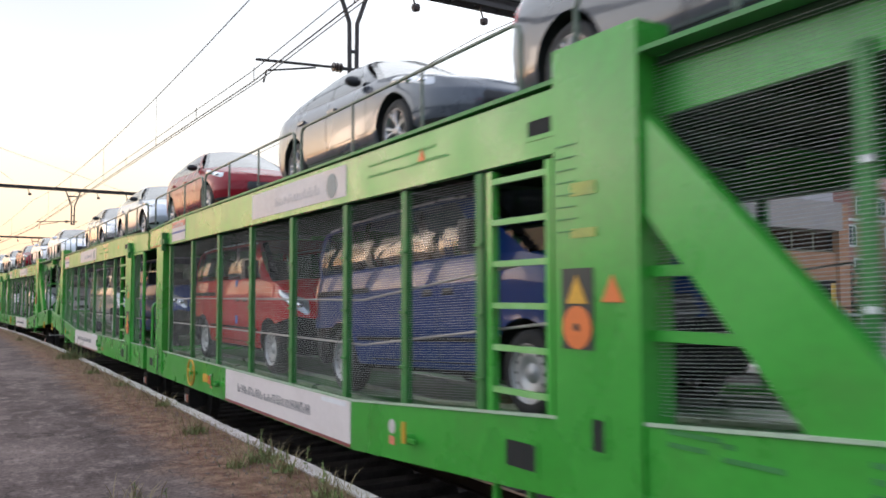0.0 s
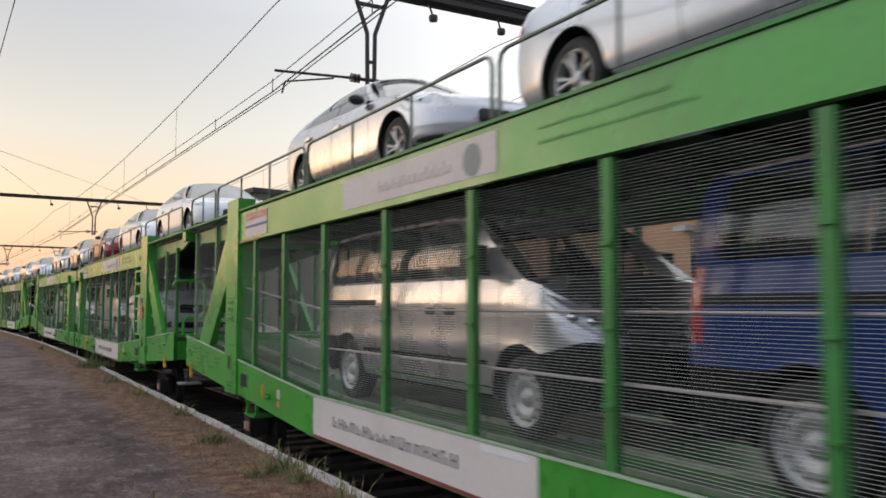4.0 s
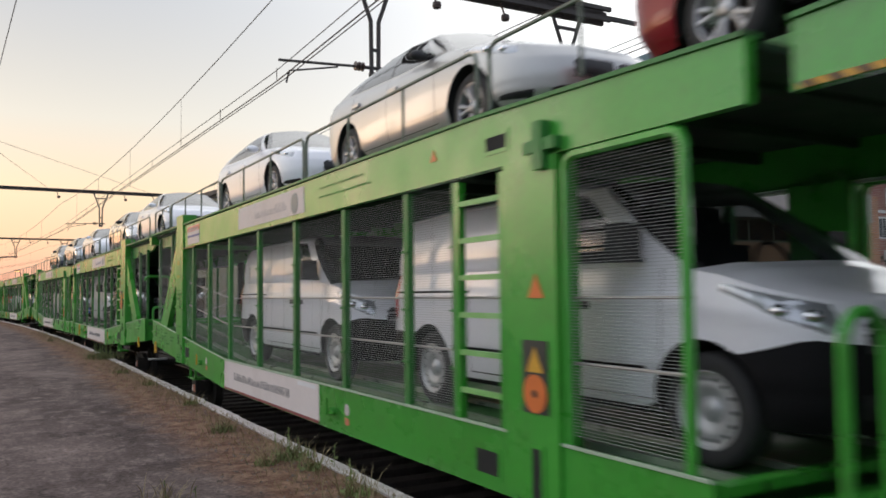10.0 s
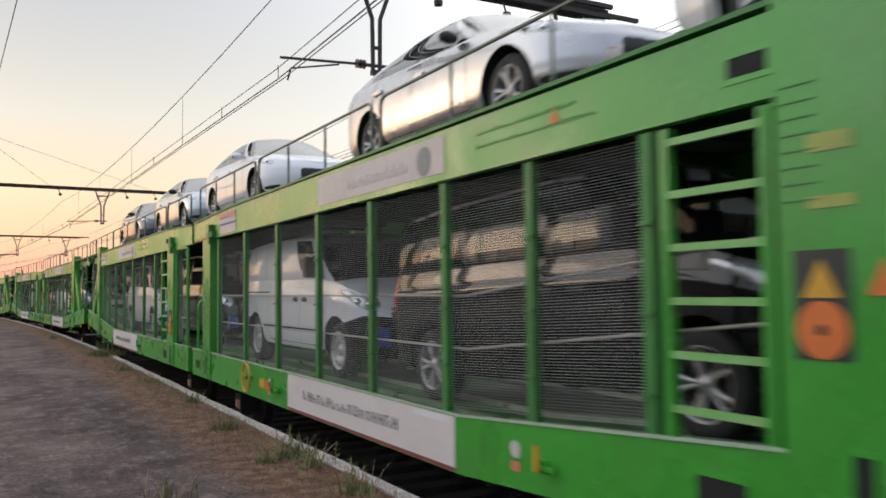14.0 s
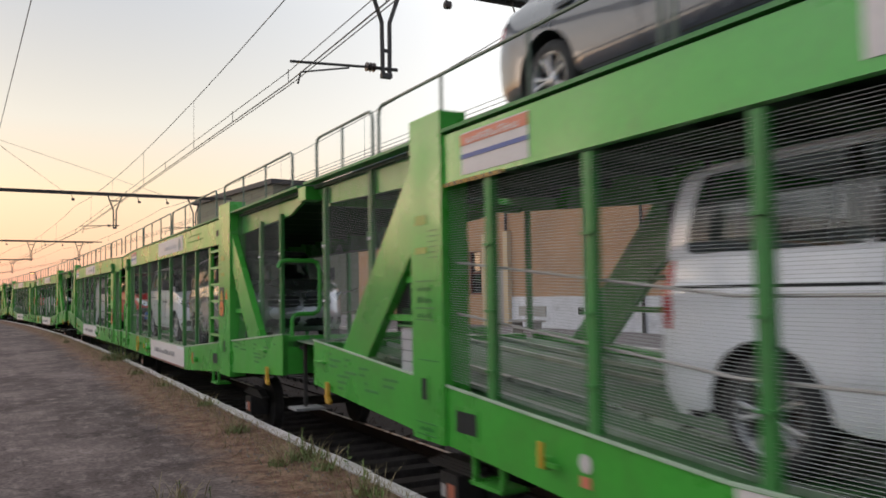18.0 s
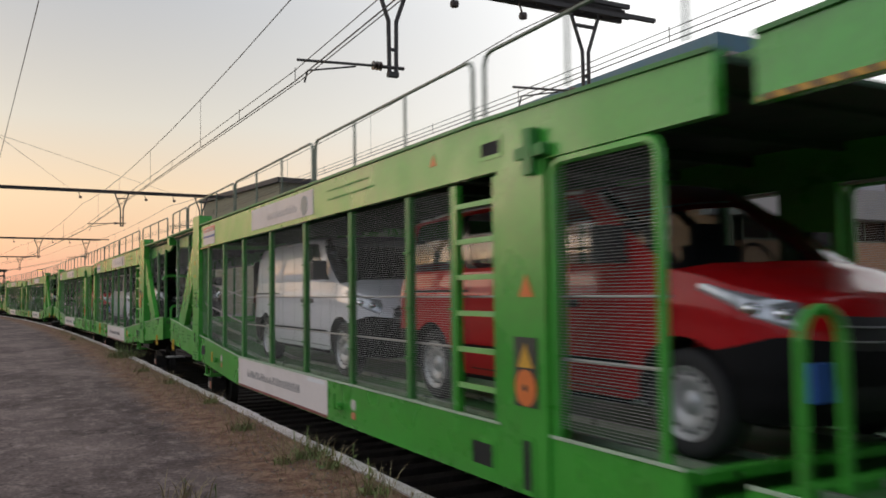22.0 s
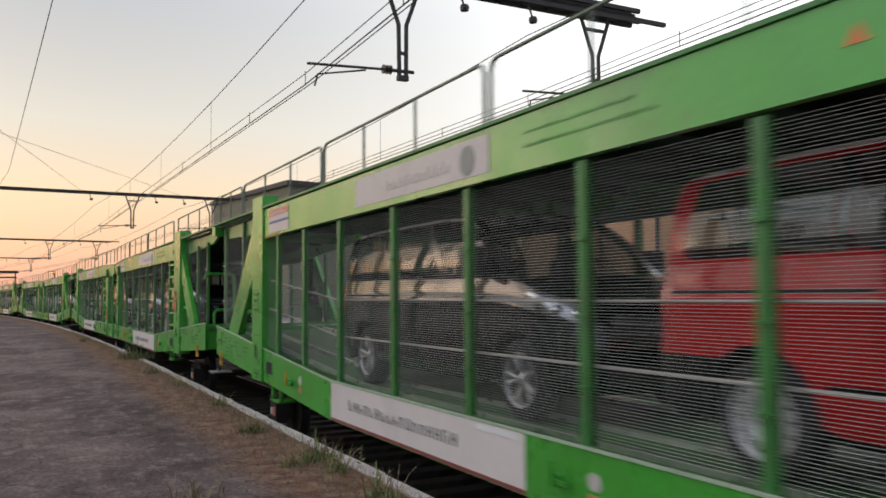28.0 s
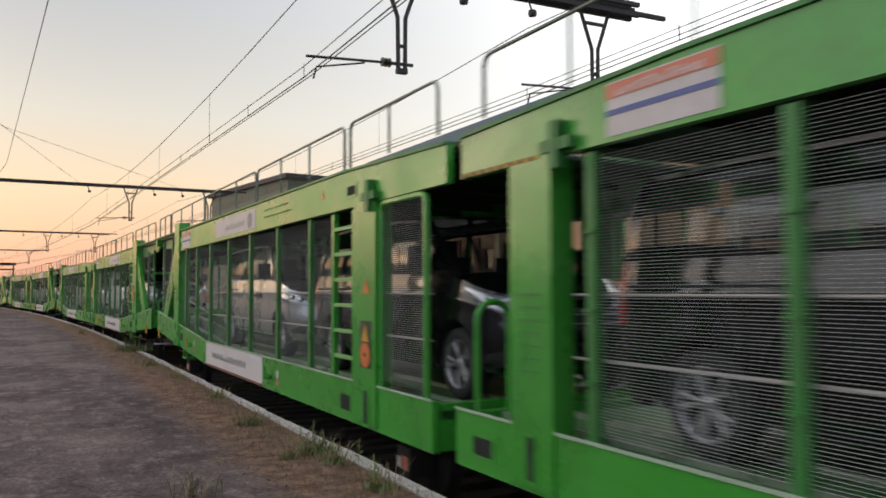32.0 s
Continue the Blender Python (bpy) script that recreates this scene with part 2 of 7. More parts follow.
STEEL_DARK = material("dark_running_gear", (0.050, 0.045, 0.042), 0.75, spec=0.08, var=0.3, scale=5, dirt=(0.07, 0.045, 0.03), dirt_amount=0.7)
RUST = material("rusty_steel", (0.035, 0.022, 0.017), 0.8, spec=0.08, metal=0.3, var=0.3, scale=6)
RAIL_TOP = material("polished_rail", (0.45, 0.38, 0.33), 0.3, metal=0.9, var=0.1)
TYRE = material("tyre_rubber", (0.022, 0.022, 0.023), 0.8, var=0.2, scale=20)
RIM = material("alloy_rim", (0.36, 0.36, 0.37), 0.3, metal=0.7, var=0.1)
RIM_STEEL = material("steel_wheel_cover", (0.43, 0.435, 0.44), 0.35, metal=0.4, var=0.1)
SEAT = material("dark_seat_cloth", (0.02, 0.02, 0.022), 0.9)
GLASS = glass_material("car_glass", (0.66, 0.71, 0.70), clear=0.85)
SCREEN = glass_material("windscreen_glass", (0.60, 0.64, 0.64), clear=0.72, edge=0.5)
PRIVACY = glass_material("dark_car_glass", (0.32, 0.36, 0.39), clear=0.45, edge=0.85, power=2.2)
PANE = glass_material("window_pane", (0.5, 0.55, 0.56), clear=0.25)
LENS = material("headlamp_lens", (0.46, 0.48, 0.51), 0.12, metal=0.55, coat=1.0, var=0.2, scale=12)
TAIL = material("tail_lamp", (0.45, 0.02, 0.02), 0.2, coat=1.0)
ALUMINIUM = material("satin_aluminium", (0.72, 0.72, 0.73), 0.3, metal=0.6, var=0.08)
BLUE_FILM = material("blue_film", (0.03, 0.12, 0.5), 0.4)
FILM = material("white_film", (0.75, 0.75, 0.76), 0.5)
CHROME = material("lamp_reflector", (0.75, 0.76, 0.78), 0.08, metal=1.0, var=0.05)
PILLAR = material("gloss_black_pillar", (0.010, 0.010, 0.012), 0.25, var=0.1, scale=4, coat=0.5)
BUMPER = material("grained_dark_bumper", (0.010, 0.010, 0.011), 0.6, spec=0.10, var=0.15, scale=4, bump=0.15, bump_scale=90)
PAINT = {}
DEEP = ("black", "red", "van_red", "blue")
for nm_, c_, ro_, me_ in (("white", (0.82, 0.82, 0.86), 0.3, 0), ("silver", (0.50, 0.50, 0.515), 0.16, 0.85), ("beige_silver", (0.46, 0.455, 0.445), 0.28, 0.55), ("silver_blue", (0.44, 0.48, 0.54), 0.22, 0.6),
                          ("red", (0.21, 0.005, 0.013), 0.18, 0.1), ("van_red", (0.42, 0.007, 0.010), 0.25, 0), ("blue", (0.006, 0.032, 0.155), 0.24, 0.0), ("dark_grey", (0.050, 0.060, 0.080), 0.2, 0.15),
                          ("black", (0.004, 0.004, 0.005), 0.10, 0.0), ("grey", (0.28, 0.28, 0.29), 0.28, 0.25)):
    PAINT[nm_] = material("car_paint_" + nm_, c_, ro_ + 0.1, metal=me_, coat=0.5 if nm_ in ("red", "van_red", "blue") else 1.0, spec=0.1 if nm_ in DEEP else 0.4, var=0.03, scale=1.5, dirt=tuple(x * 0.75 + (0.004 if nm_ in DEEP else 0.03) for x in c_), dirt_amount=0.25)
def platform_material():
    """Worn asphalt: dark and dusty patches, fine grit, cracks, and soil creeping in from the edge."""
    m = bpy.data.materials.new("worn_platform_asphalt")
    m.use_nodes = True
    n, l = m.node_tree.nodes, m.node_tree.links
    b = n["Principled BSDF"]
    b.inputs["Roughness"].default_value = 1.0
    b.inputs["Specular IOR Level"].default_value = 0.12
    tc = n.new("ShaderNodeTexCoord")

    def noise(scale, detail=6, rough=0.6, stretch=(1, 1, 1)):
        mp, q = n.new("ShaderNodeMapping"), n.new("ShaderNodeTexNoise")
        mp.inputs["Scale"].default_value = stretch
        l.new(tc.outputs["Object"], mp.inputs["Vector"])
        l.new(mp.outputs[0], q.inputs["Vector"])
        q.inputs["Scale"].default_value, q.inputs["Detail"].default_value, q.inputs["Roughness"].default_value = scale, detail, rough
        return q.outputs["Fac"]

    def span(v, a, b_, lo=0.0, hi=1.0):
        q = n.new("ShaderNodeMapRange")
        for k, x in (("From Min", a), ("From Max", b_), ("To Min", lo), ("To Max", hi)):
            q.inputs[k].default_value = x
        l.new(v, q.inputs["Value"])
        return q.outputs["Result"]

    def math_(op, a, b_):
        q = n.new("ShaderNodeMath")
        q.operation = op
        for i, x in enumerate((a, b_)):
            if isinstance(x, float):
                q.inputs[i].default_value = x
            else:
                l.new(x, q.inputs[i])
        return q.outputs[0]

    def mix(f, a, b_):
        q = n.new("ShaderNodeMix")
        q.data_type = 'RGBA'
        l.new(f, q.inputs["Factor"])
        for k, x in (("A", a), ("B", b_)):
            if isinstance(x, tuple):
                q.inputs[k].default_value = (*x, 1)
            else:
                l.new(x, q.inputs[k])
        return q.outputs["Result"]

    big, mid, fine = noise(0.5, 8, 0.68, (1, 0.6, 1)), noise(3.6, 8, 0.75, (1, 0.6, 1)), noise(22.0, 5, 0.75)
    col = mix(span(big, 0.42, 0.58), (0.080, 0.060, 0.056), (0.160, 0.122, 0.112))
    col = mix(math_('MULTIPLY', span(mid, 0.50, 0.66), 0.7), col, (0.27, 0.212, 0.195))
    col = mix(math_('MULTIPLY', span(noise(1.3, 8, 0.75), 0.54, 0.70), 0.7), col, (0.062, 0.048, 0.045))
    # soil and dead growth from the edge inwards
    sp = n.new("ShaderNodeSeparateXYZ")
    l.new(tc.outputs["Object"], sp.inputs[0])
    far = math_('MAXIMUM', math_('SUBTRACT', sp.outputs["Y"], 18.0), 0.0)
    off = math_('ADD', sp.outputs["X"], math_('MULTIPLY', math_('MULTIPLY', far, far), 1 / 1200.0))
    soil = span(math_('ADD', off, math_('MULTIPLY', noise(1.1, 8, 0.75), 1.6)), 2.42, 2.95)
    dirt = mix(span(noise(5.0, 6, 0.7), 0.42, 0.62), (0.125, 0.066, 0.046), (0.26, 0.165, 0.112))
    dirt = mix(span(noise(9.0, 5, 0.7), 0.60, 0.72), dirt, (0.090, 0.082, 0.040))
    col = mix(soil, col, dirt)
    hs = n.new("ShaderNodeHueSaturation")
    l.new(span(fine, 0.30, 0.70, 0.45, 1.6), hs.inputs["Value"])
    l.new(col, hs.inputs["Color"])
    # hair cracks
    vo = n.new("ShaderNodeTexVoronoi")
    vo.feature = 'DISTANCE_TO_EDGE'
    vo.inputs["Scale"].default_value = 0.55
    wob = n.new("ShaderNodeMapping")
    ad = n.new("ShaderNodeVectorMath")
    nz = n.new("ShaderNodeTexNoise")
    nz.inputs["Scale"].default_value, nz.inputs["Detail"].default_value = 1.6, 5
    l.new(tc.outputs["Object"], nz.inputs["Vector"])
    l.new(tc.outputs["Object"], ad.inputs[0])
    l.new(nz.outputs["Color"], ad.inputs[1])
    l.new(ad.outputs[0], vo.inputs["Vector"])
    crack = span(vo.outputs["Distance"], 0.0, 0.012, 0.65, 0.0)
    col = mix(crack, hs.outputs["Color"], (0.03, 0.024, 0.022))
    l.new(col, b.inputs["Base Color"])
    bp = n.new("ShaderNodeBump")
    bp.inputs["Strength"].default_value, bp.inputs["Distance"].default_value = 0.8, 0.012
    l.new(math_('ADD', fine, math_('MULTIPLY', noise(90.0, 3, 0.6), 0.6)), bp.inputs["Height"])
    l.new(bp.outputs[0], b.inputs["Normal"])
    return m


ASPHALT = platform_material()
FAR_ASPHALT = material("grey_asphalt", (0.16, 0.14, 0.14), 0.95, var=0.3, scale=1.1, bump=0.5, bump_scale=70, dirt=(0.22, 0.19, 0.18), dirt_amount=0.7, dirt_scale=0.8, spec=0.2)
POST_YELLOW = material("weathered_yellow_post", (0.42, 0.27, 0.06), 0.6, var=0.2, scale=5)
ROOF_TEAL = material("blue_green_roof_sheet", (0.05, 0.13, 0.17), 0.55, var=0.15, scale=2, dirt=(0.09, 0.14, 0.15), dirt_amount=0.5)
COPING = material("pale_coping_stone", (0.50, 0.45, 0.43), 0.85, var=0.15, scale=4, bump=0.3, bump_scale=50, dirt=(0.2, 0.17, 0.15), dirt_amount=0.7, dirt_scale=3, random_shift=0.1)
BALLAST = material("ballast", (0.045, 0.036, 0.033), 0.95, spec=0.08, var=0.45, scale=5, bump=1.0, bump_scale=16, dirt=(0.045, 0.034, 0.027), dirt_amount=0.6, dirt_scale=2)
STONE = material("ballast_stone", (0.070, 0.055, 0.048), 0.95, spec=0.08, var=0.4, scale=9)
PEBBLE = material("grey_brown_pebble", (0.20, 0.16, 0.145), 0.95, var=0.4, scale=9)
SLEEPER = material("sleeper_timber", (0.060, 0.052, 0.048), 0.9, spec=0.08, var=0.35, scale=4, bump=0.4, bump_scale=30, random_shift=0.2)
CONCRETE = material("concrete", (0.30, 0.29, 0.28), 0.85, var=0.15, scale=2, bump=0.2, bump_scale=40, dirt=(0.17, 0.16, 0.15), dirt_amount=0.6)
PLASTER = material("grey_beige_render", (0.28, 0.275, 0.27), 0.9, var=0.15, scale=0.8, dirt=(0.22, 0.21, 0.205), dirt_amount=0.6, dirt_scale=0.5)
BRICK = brick_material("orange_brick", (0.42, 0.215, 0.110), (0.35, 0.170, 0.085), (0.33, 0.245, 0.18))
BRICK_RED = brick_material("red_brown_brick", (0.30, 0.12, 0.085), (0.24, 0.095, 0.07), (0.28, 0.22, 0.19))
BRICK_PALE = brick_material("pale_orange_brick", (0.43, 0.235, 0.120), (0.38, 0.200, 0.102), (0.35, 0.26, 0.18))
PLINTH = material("white_plinth", (0.66, 0.65, 0.68), 0.8, var=0.12, scale=3, dirt=(0.3, 0.29, 0.31), dirt_amount=0.7, dirt_scale=1.5)
FASCIA = material("grey_fascia", (0.33, 0.30, 0.27), 0.8, var=0.1, scale=2, dirt=(0.24, 0.23, 0.23), dirt_amount=0.5)
CLAD = material("olive_grey_cladding", (0.15, 0.15, 0.10), 0.7, var=0.2, scale=2)
FRAME_RED = material("red_brown_frame", (0.16, 0.05, 0.035), 0.6)
FRAME_WHITE = material("white_frame", (0.6, 0.6, 0.58), 0.6)
BEIGE = material("beige_panel", (0.50, 0.38, 0.24), 0.75, var=0.1)
GRAFFITI = [material("graffiti_lilac", (0.42, 0.38, 0.52), 0.8, var=0.3, scale=4), material("graffiti_grey", (0.36, 0.37, 0.42), 0.8, var=0.3, scale=4), material("graffiti_white", (0.62, 0.62, 0.65), 0.8, var=0.2, scale=4)]
GANTRY = material("gantry_steel", (0.065, 0.058, 0.055), 0.7, metal=0.3, var=0.25, scale=3)
INSULATOR = material("brown_insulator", (0.05, 0.03, 0.025), 0.35)
COPPER = material("catenary_wire", (0.045, 0.036, 0.032), 0.6, metal=0.4)
WEED = material("weed_leaf", (0.165, 0.205, 0.070), 0.8, var=0.35, scale=9, random_shift=0.3)
DRY = material("dry_grass", (0.25, 0.20, 0.105), 0.9, var=0.3, scale=9, random_shift=0.3)
FOLIAGE = material("far_foliage", (0.03, 0.045, 0.02), 0.9, var=0.4, scale=2)
LAMP_GLOW = glow_material("sodium_lamp", (1.0, 0.50, 0.16), 2.2)
CASING = material("locker_casing", (0.42, 0.40, 0.41), 0.7, var=0.08, scale=2, dirt=(0.3, 0.27, 0.27), dirt_amount=0.4)


# ---------------------------------------------------------------- mesh tools
def box(bm, x0, x1, y0, y1, z0, z1):
    v = [bm.verts.new(p) for p in ((x0, y0, z0), (x1, y0, z0), (x1, y1, z0), (x0, y1, z0), (x0, y0, z1), (x1, y0, z1), (x1, y1, z1), (x0, y1, z1))]
    for f in ((3, 2, 1, 0), (4, 5, 6, 7), (0, 1, 5, 4), (1, 2, 6, 5), (2, 3, 7, 6), (3, 0, 4, 7)):
        bm.faces.new([v[i] for i in f])


def prism(bm, outline, x0, x1):
    """An outline of (y, z), anticlockwise seen from -x, between x0 and x1."""
    a = [bm.verts.new((x0, y, z)) for y, z in outline]
    b = [bm.verts.new((x1, y, z)) for y, z in outline]
    bm.faces.new(a)
    bm.faces.new(b[::-1])
    for i in range(len(a)):
        j = (i + 1) % len(a)
        bm.faces.new((a[j], a[i], b[i], b[j]))


def tube(bm, pts, r, sides=8, cap=True):
    pts = [Vector(p) for p in pts]
    rings = []
    side = None
    for i, p in enumerate(pts):
        d = ((pts[min(i + 1, len(pts) - 1)] - p).normalized() + (p - pts[max(i - 1, 0)]).normalized())
        d.normalize()
        ref = Vector((0, 0, 1)) if abs(d.z) < 0.9 else Vector((1, 0, 0))
        if side is None or abs(d.dot(side)) > 0.95:
            side = d.cross(ref).normalized()
        s = (side - d * side.dot(d)).normalized()
        side = s
        u = d.cross(s)
        rings.append([bm.verts.new(p + r * (math.cos(a) * s + math.sin(a) * u)) for a in (2 * math.pi * k / sides for k in range(sides))])
    for a, b in zip(rings, rings[1:]):
        for k in range(sides):
            bm.faces.new((a[k], a[(k + 1) % sides], b[(k + 1) % sides], b[k]))
    if cap:
        bm.faces.new(rings[0][::-1])
        bm.faces.new(rings[-1])


def lathe(bm, profile, centre, axis="x", sides=24, close=False):
    """Turn a profile of (along the axis, radius) round the axis."""
    cx, cy, cz = centre
    rings = []
    for h, r in profile:
        ring = []
        for k in range(sides):
            a = 2 * math.pi * k / sides
            c, s = r * math.cos(a), r * math.sin(a)
            ring.append(bm.verts.new({"x": (cx + h, cy + c, cz + s), "y": (cx + c, cy + h, cz + s), "z": (cx + c, cy + s, cz + h)}[axis]))
        rings.append(ring)
    for a, b in zip(rings, rings[1:]):
        for k in range(sides):
            bm.faces.new((a[k], a[(k + 1) % sides], b[(k + 1) % sides], b[k]))
    if close:
        bm.faces.new(rings[0][::-1])
        bm.faces.new(rings[-1])


def mesh_of(name, bm, mats, smooth=False, bevel=0.0):
    if bevel:
        bmesh.ops.bevel(bm, geom=[e for e in bm.edges if len(e.link_faces) == 2 and e.calc_face_angle(0) > 0.6], offset=bevel, segments=1, affect='EDGES')
    bmesh.ops.recalc_face_normals(bm, faces=bm.faces[:])
    me = bpy.data.meshes.new(name)
    bm.to_mesh(me)
    bm.free()
    for q in (mats if isinstance(mats, (list, tuple)) else [mats]):
        me.materials.append(q)
    if smooth:
        me.polygons.foreach_set("use_smooth", [True] * len(me.polygons))
        me.update()
    return me


def part(name, bm, mat, parent=None, label="", smooth=False, bevel=0.0, at=None):
    """One mesh object under a thing or under a part."""
    ob = new(name, mesh_of(name, bm, mat, smooth, bevel))
    if parent is not None:
        ob.parent = parent
    if at is not None:
        ob.location = at
    if label:
        ob["label"] = label
    return ob


def setting(name, bm, mat, label, smooth=False, bevel=0.0):
    return tagged(part(name, bm, mat, None, "", smooth, bevel), label, kind="structure")


# ---------------------------------------------------------------- the line of the track
TRACK_X, BEND_AT, BEND_R = 4.65, 18.0, 600.0


def bend(y):
    return (y - BEND_AT) ** 2 / (2 * BEND_R) if y > BEND_AT else 0.0


def on_line(s, offset=0.0):
    """A point of the line at s metres along it, offset to the right."""
    d = max(s - BEND_AT, 0.0) / BEND_R
    return Vector((TRACK_X - bend(s) + offset * math.cos(d), s + offset * math.sin(d) - bend(s) * d / 3, 0.0))


def strip(bm, o0, o1, z0, z1, s_list):
    """A band along the line between two offsets, of height z0 to z1."""
    rows = []
    for s in s_list:
        a, b = on_line(s, o0), on_line(s, o1)
        rows.append([bm.verts.new((a.x, a.y, z0)), bm.verts.new((b.x, b.y, z0)), bm.verts.new((b.x, b.y, z1)), bm.verts.new((a.x, a.y, z1))])
    for p, q in zip(rows, rows[1:]):
        for k in range(4):
            bm.faces.new((p[k], p[(k + 1) % 4], q[(k + 1) % 4], q[k]))
    bm.faces.new(rows[0][::-1])
    bm.faces.new(rows[-1])


S_LONG = [-60, -30, -10, 0, 10, 18] + list(range(24, 300, 8))
EDGE = 2.93 - TRACK_X            # platform edge, as an offset from the track

# ---------------------------------------------------------------- ground, platform, tracks
bm = bmesh.new()
box(bm, -2500, 2500, -2500, 2500, -1.6, -0.86)
setting("ground", bm, BALLAST, "dark gravelly ground of the railway yard")
bm = bmesh.new()
strip(bm, -420, EDGE - 0.78, -0.9, 0.0, S_LONG)
setting("platform", bm, ASPHALT, "worn dark asphalt platform with pale dusty patches")
bm = bmesh.new()
strip(bm, EDGE - 0.78, EDGE - 0.15, -0.9, 0.0, S_LONG)
setting("platform_verge", bm, ASPHALT, "strip of dry soil and gravel along the platform edge")
bm = bmesh.new()
strip(bm, EDGE - 0.17, EDGE - 0.03, -0.9, -0.09, S_LONG)
setting("platform_wall", bm, CONCRETE, "dark concrete retaining wall of the platform")

# rails and sleepers of the two tracks


def rail_profile(bm, o, s_list, z_top):
    strip(bm, o - 0.065, o + 0.065, z_top - 0.15, z_top - 0.135, s_list)
    strip(bm, o - 0.01, o + 0.01, z_top - 0.135, z_top - 0.03, s_list)
    strip(bm, o - 0.035, o + 0.035, z_top - 0.03, z_top - 0.004, s_list)


S_RAIL = [-40, 0, 10, 18] + list(range(22, 200, 4))
RAIL_Z = -0.58
for t_off, t_name in ((0.0, "near"), (4.0, "far")):
    for o_ in (t_off - 0.75, t_off + 0.75):
        bm = bmesh.new()
        rail_profile(bm, o_, S_RAIL, RAIL_Z)
        r_ = setting("rail", bm, RUST, "rusty steel running rail")
        bm = bmesh.new()
        strip(bm, o_ - 0.03, o_ + 0.03, RAIL_Z - 0.004, RAIL_Z, S_RAIL)
        part("rail_head", bm, RAIL_TOP, r_, "rail head polished by wheels")
    bm = bmesh.new()
    box(bm, -1.3, 1.3, -0.13, 0.13, -0.07, 0.07)
    bed_ = setting("track_bed_" + t_name, bm, SLEEPER, "timber sleepers in dark ballast")
    bed_.matrix_basis = pose(*(on_line(-8, t_off) + Vector((0, 0, RAIL_Z - 0.22))))
    me_ = mesh_of("sleeper", (lambda b: (box(b, -1.3, 1.3, -0.13, 0.13, -0.07, 0.07), b)[1])(bmesh.new()), SLEEPER, bevel=0.015)
    inv_ = bed_.matrix_basis.inverted()
    for i_ in range(1, 110):
        s_ = -8 + 0.6 * i_
        ob_ = new("sleeper", me_)
        ob_.parent = bed_
        p_ = on_line(s_, t_off)
        ob_.matrix_basis = inv_ @ pose(p_.x, p_.y, RAIL_Z - 0.22 + 0.012 * random.uniform(-1, 1), 0, 0, math.degrees(max(s_ - BEND_AT, 0) / BEND_R) + random.uniform(-1, 1))
    bm = bmesh.new()
    strip(bm, t_off - 1.75, t_off + 1.75, -0.9, RAIL_Z - 0.24, S_LONG)
    setting("ballast_" + t_name, bm, BALLAST, "dark oily ballast of the track")
# loose ballast stones
bm = bmesh.new()
for i_ in range(5200):
    s_ = 3 + 32 * random.random() ** 1.5
    o_ = random.uniform(-1.7, 6.0)
    p_ = on_line(s_, o_)
    r_ = random.uniform(0.022, 0.05)
    z_ = RAIL_Z - 0.235 if abs(o_) < 1.7 or abs(o_ - 4) < 1.7 else -0.85
    vs_ = [bm.verts.new((p_.x + r_ * random.uniform(0.6, 1.2) * dx, p_.y + r_ * random.uniform(0.6, 1.2) * dy, z_ + r_ * random.uniform(0.5, 1.0) * dz)) for dx, dy, dz in ((1, 0, 0), (-0.5, 0.86, 0), (-0.5, -0.86, 0), (0, 0, 1))]
    for f_ in ((0, 1, 3), (1, 2, 3), (2, 0, 3)):
        bm.faces.new([vs_[k] for k in f_])
tagged(part("ballast_stones", bm, STONE), "loose dark brown ballast stones between the rails", "gravel", kind="stuff")


# ---------------------------------------------------------------- wagons
NEAR, FAR = -1.45, 1.70
LEVEL_F, LEVEL_R = -9.45, 10.1          # where the lower deck begins to rise
END_F, END_R = -15.82, 16.27


def sole_top(u):
    if u < LEVEL_F:
        return 0.62 + (LEVEL_F - u) * (1.09 - 0.62) / (LEVEL_F - END_F)
    if u > LEVEL_R:
        return 0.62 + (u - LEVEL_R) * (1.07 - 0.62) / (END_R - LEVEL_R)
    return 0.62


def sole_bottom(u):
    if u < LEVEL_F:
        return 0.18 + (LEVEL_F - u) * (0.57 - 0.18) / (LEVEL_F - END_F)
    if u > LEVEL_R:
        return 0.18 + (u - LEVEL_R) * (0.57 - 0.18) / (END_R - LEVEL_R)
    return 0.18


def wire_mesh(u0, u1, z0, z1, z0b=None, z1b=None):
    """A panel of horizontal wires, welded to a few upright ones; z0b, z1b at its far end."""
    z0b, z1b = z0 if z0b is None else z0b, z1 if z1b is None else z1b
    bm = bmesh.new()
    r = 0.0014
    n = int(max(z1 - z0, z1b - z0b) / 0.020)

    def wire(p, q, r=r):
        d = (Vector(q) - Vector(p)).normalized()
        s = Vector((1, 0, 0))
        w = d.cross(s)
        a = [bm.verts.new(Vector(p) + r * k) for k in (s, w, -s, -w)]
        b = [bm.verts.new(Vector(q) + r * k) for k in (s, w, -s, -w)]
        for k in range(4):
            bm.faces.new((a[k], a[(k + 1) % 4], b[(k + 1) % 4], b[k]))

    for i in range(n + 1):
        f = i / n
        wire((0, u0, z0 + f * (z1 - z0)), (0, u1, z0b + f * (z1b - z0b)))
    flat = len(bm.faces)
    m = max(2, int(abs(u1 - u0) / 0.5))
    for i in range(m + 1):
        f = i / m
        wire((0.005, u0 + f * (u1 - u0), z0 + f * (z0b - z0)), (0.005, u0 + f * (u1 - u0), z1 + f * (z1b - z1)), 0.0010)
    for i, f in enumerate(bm.faces):
        f.material_index = 1 if i >= flat else 0
    return bm


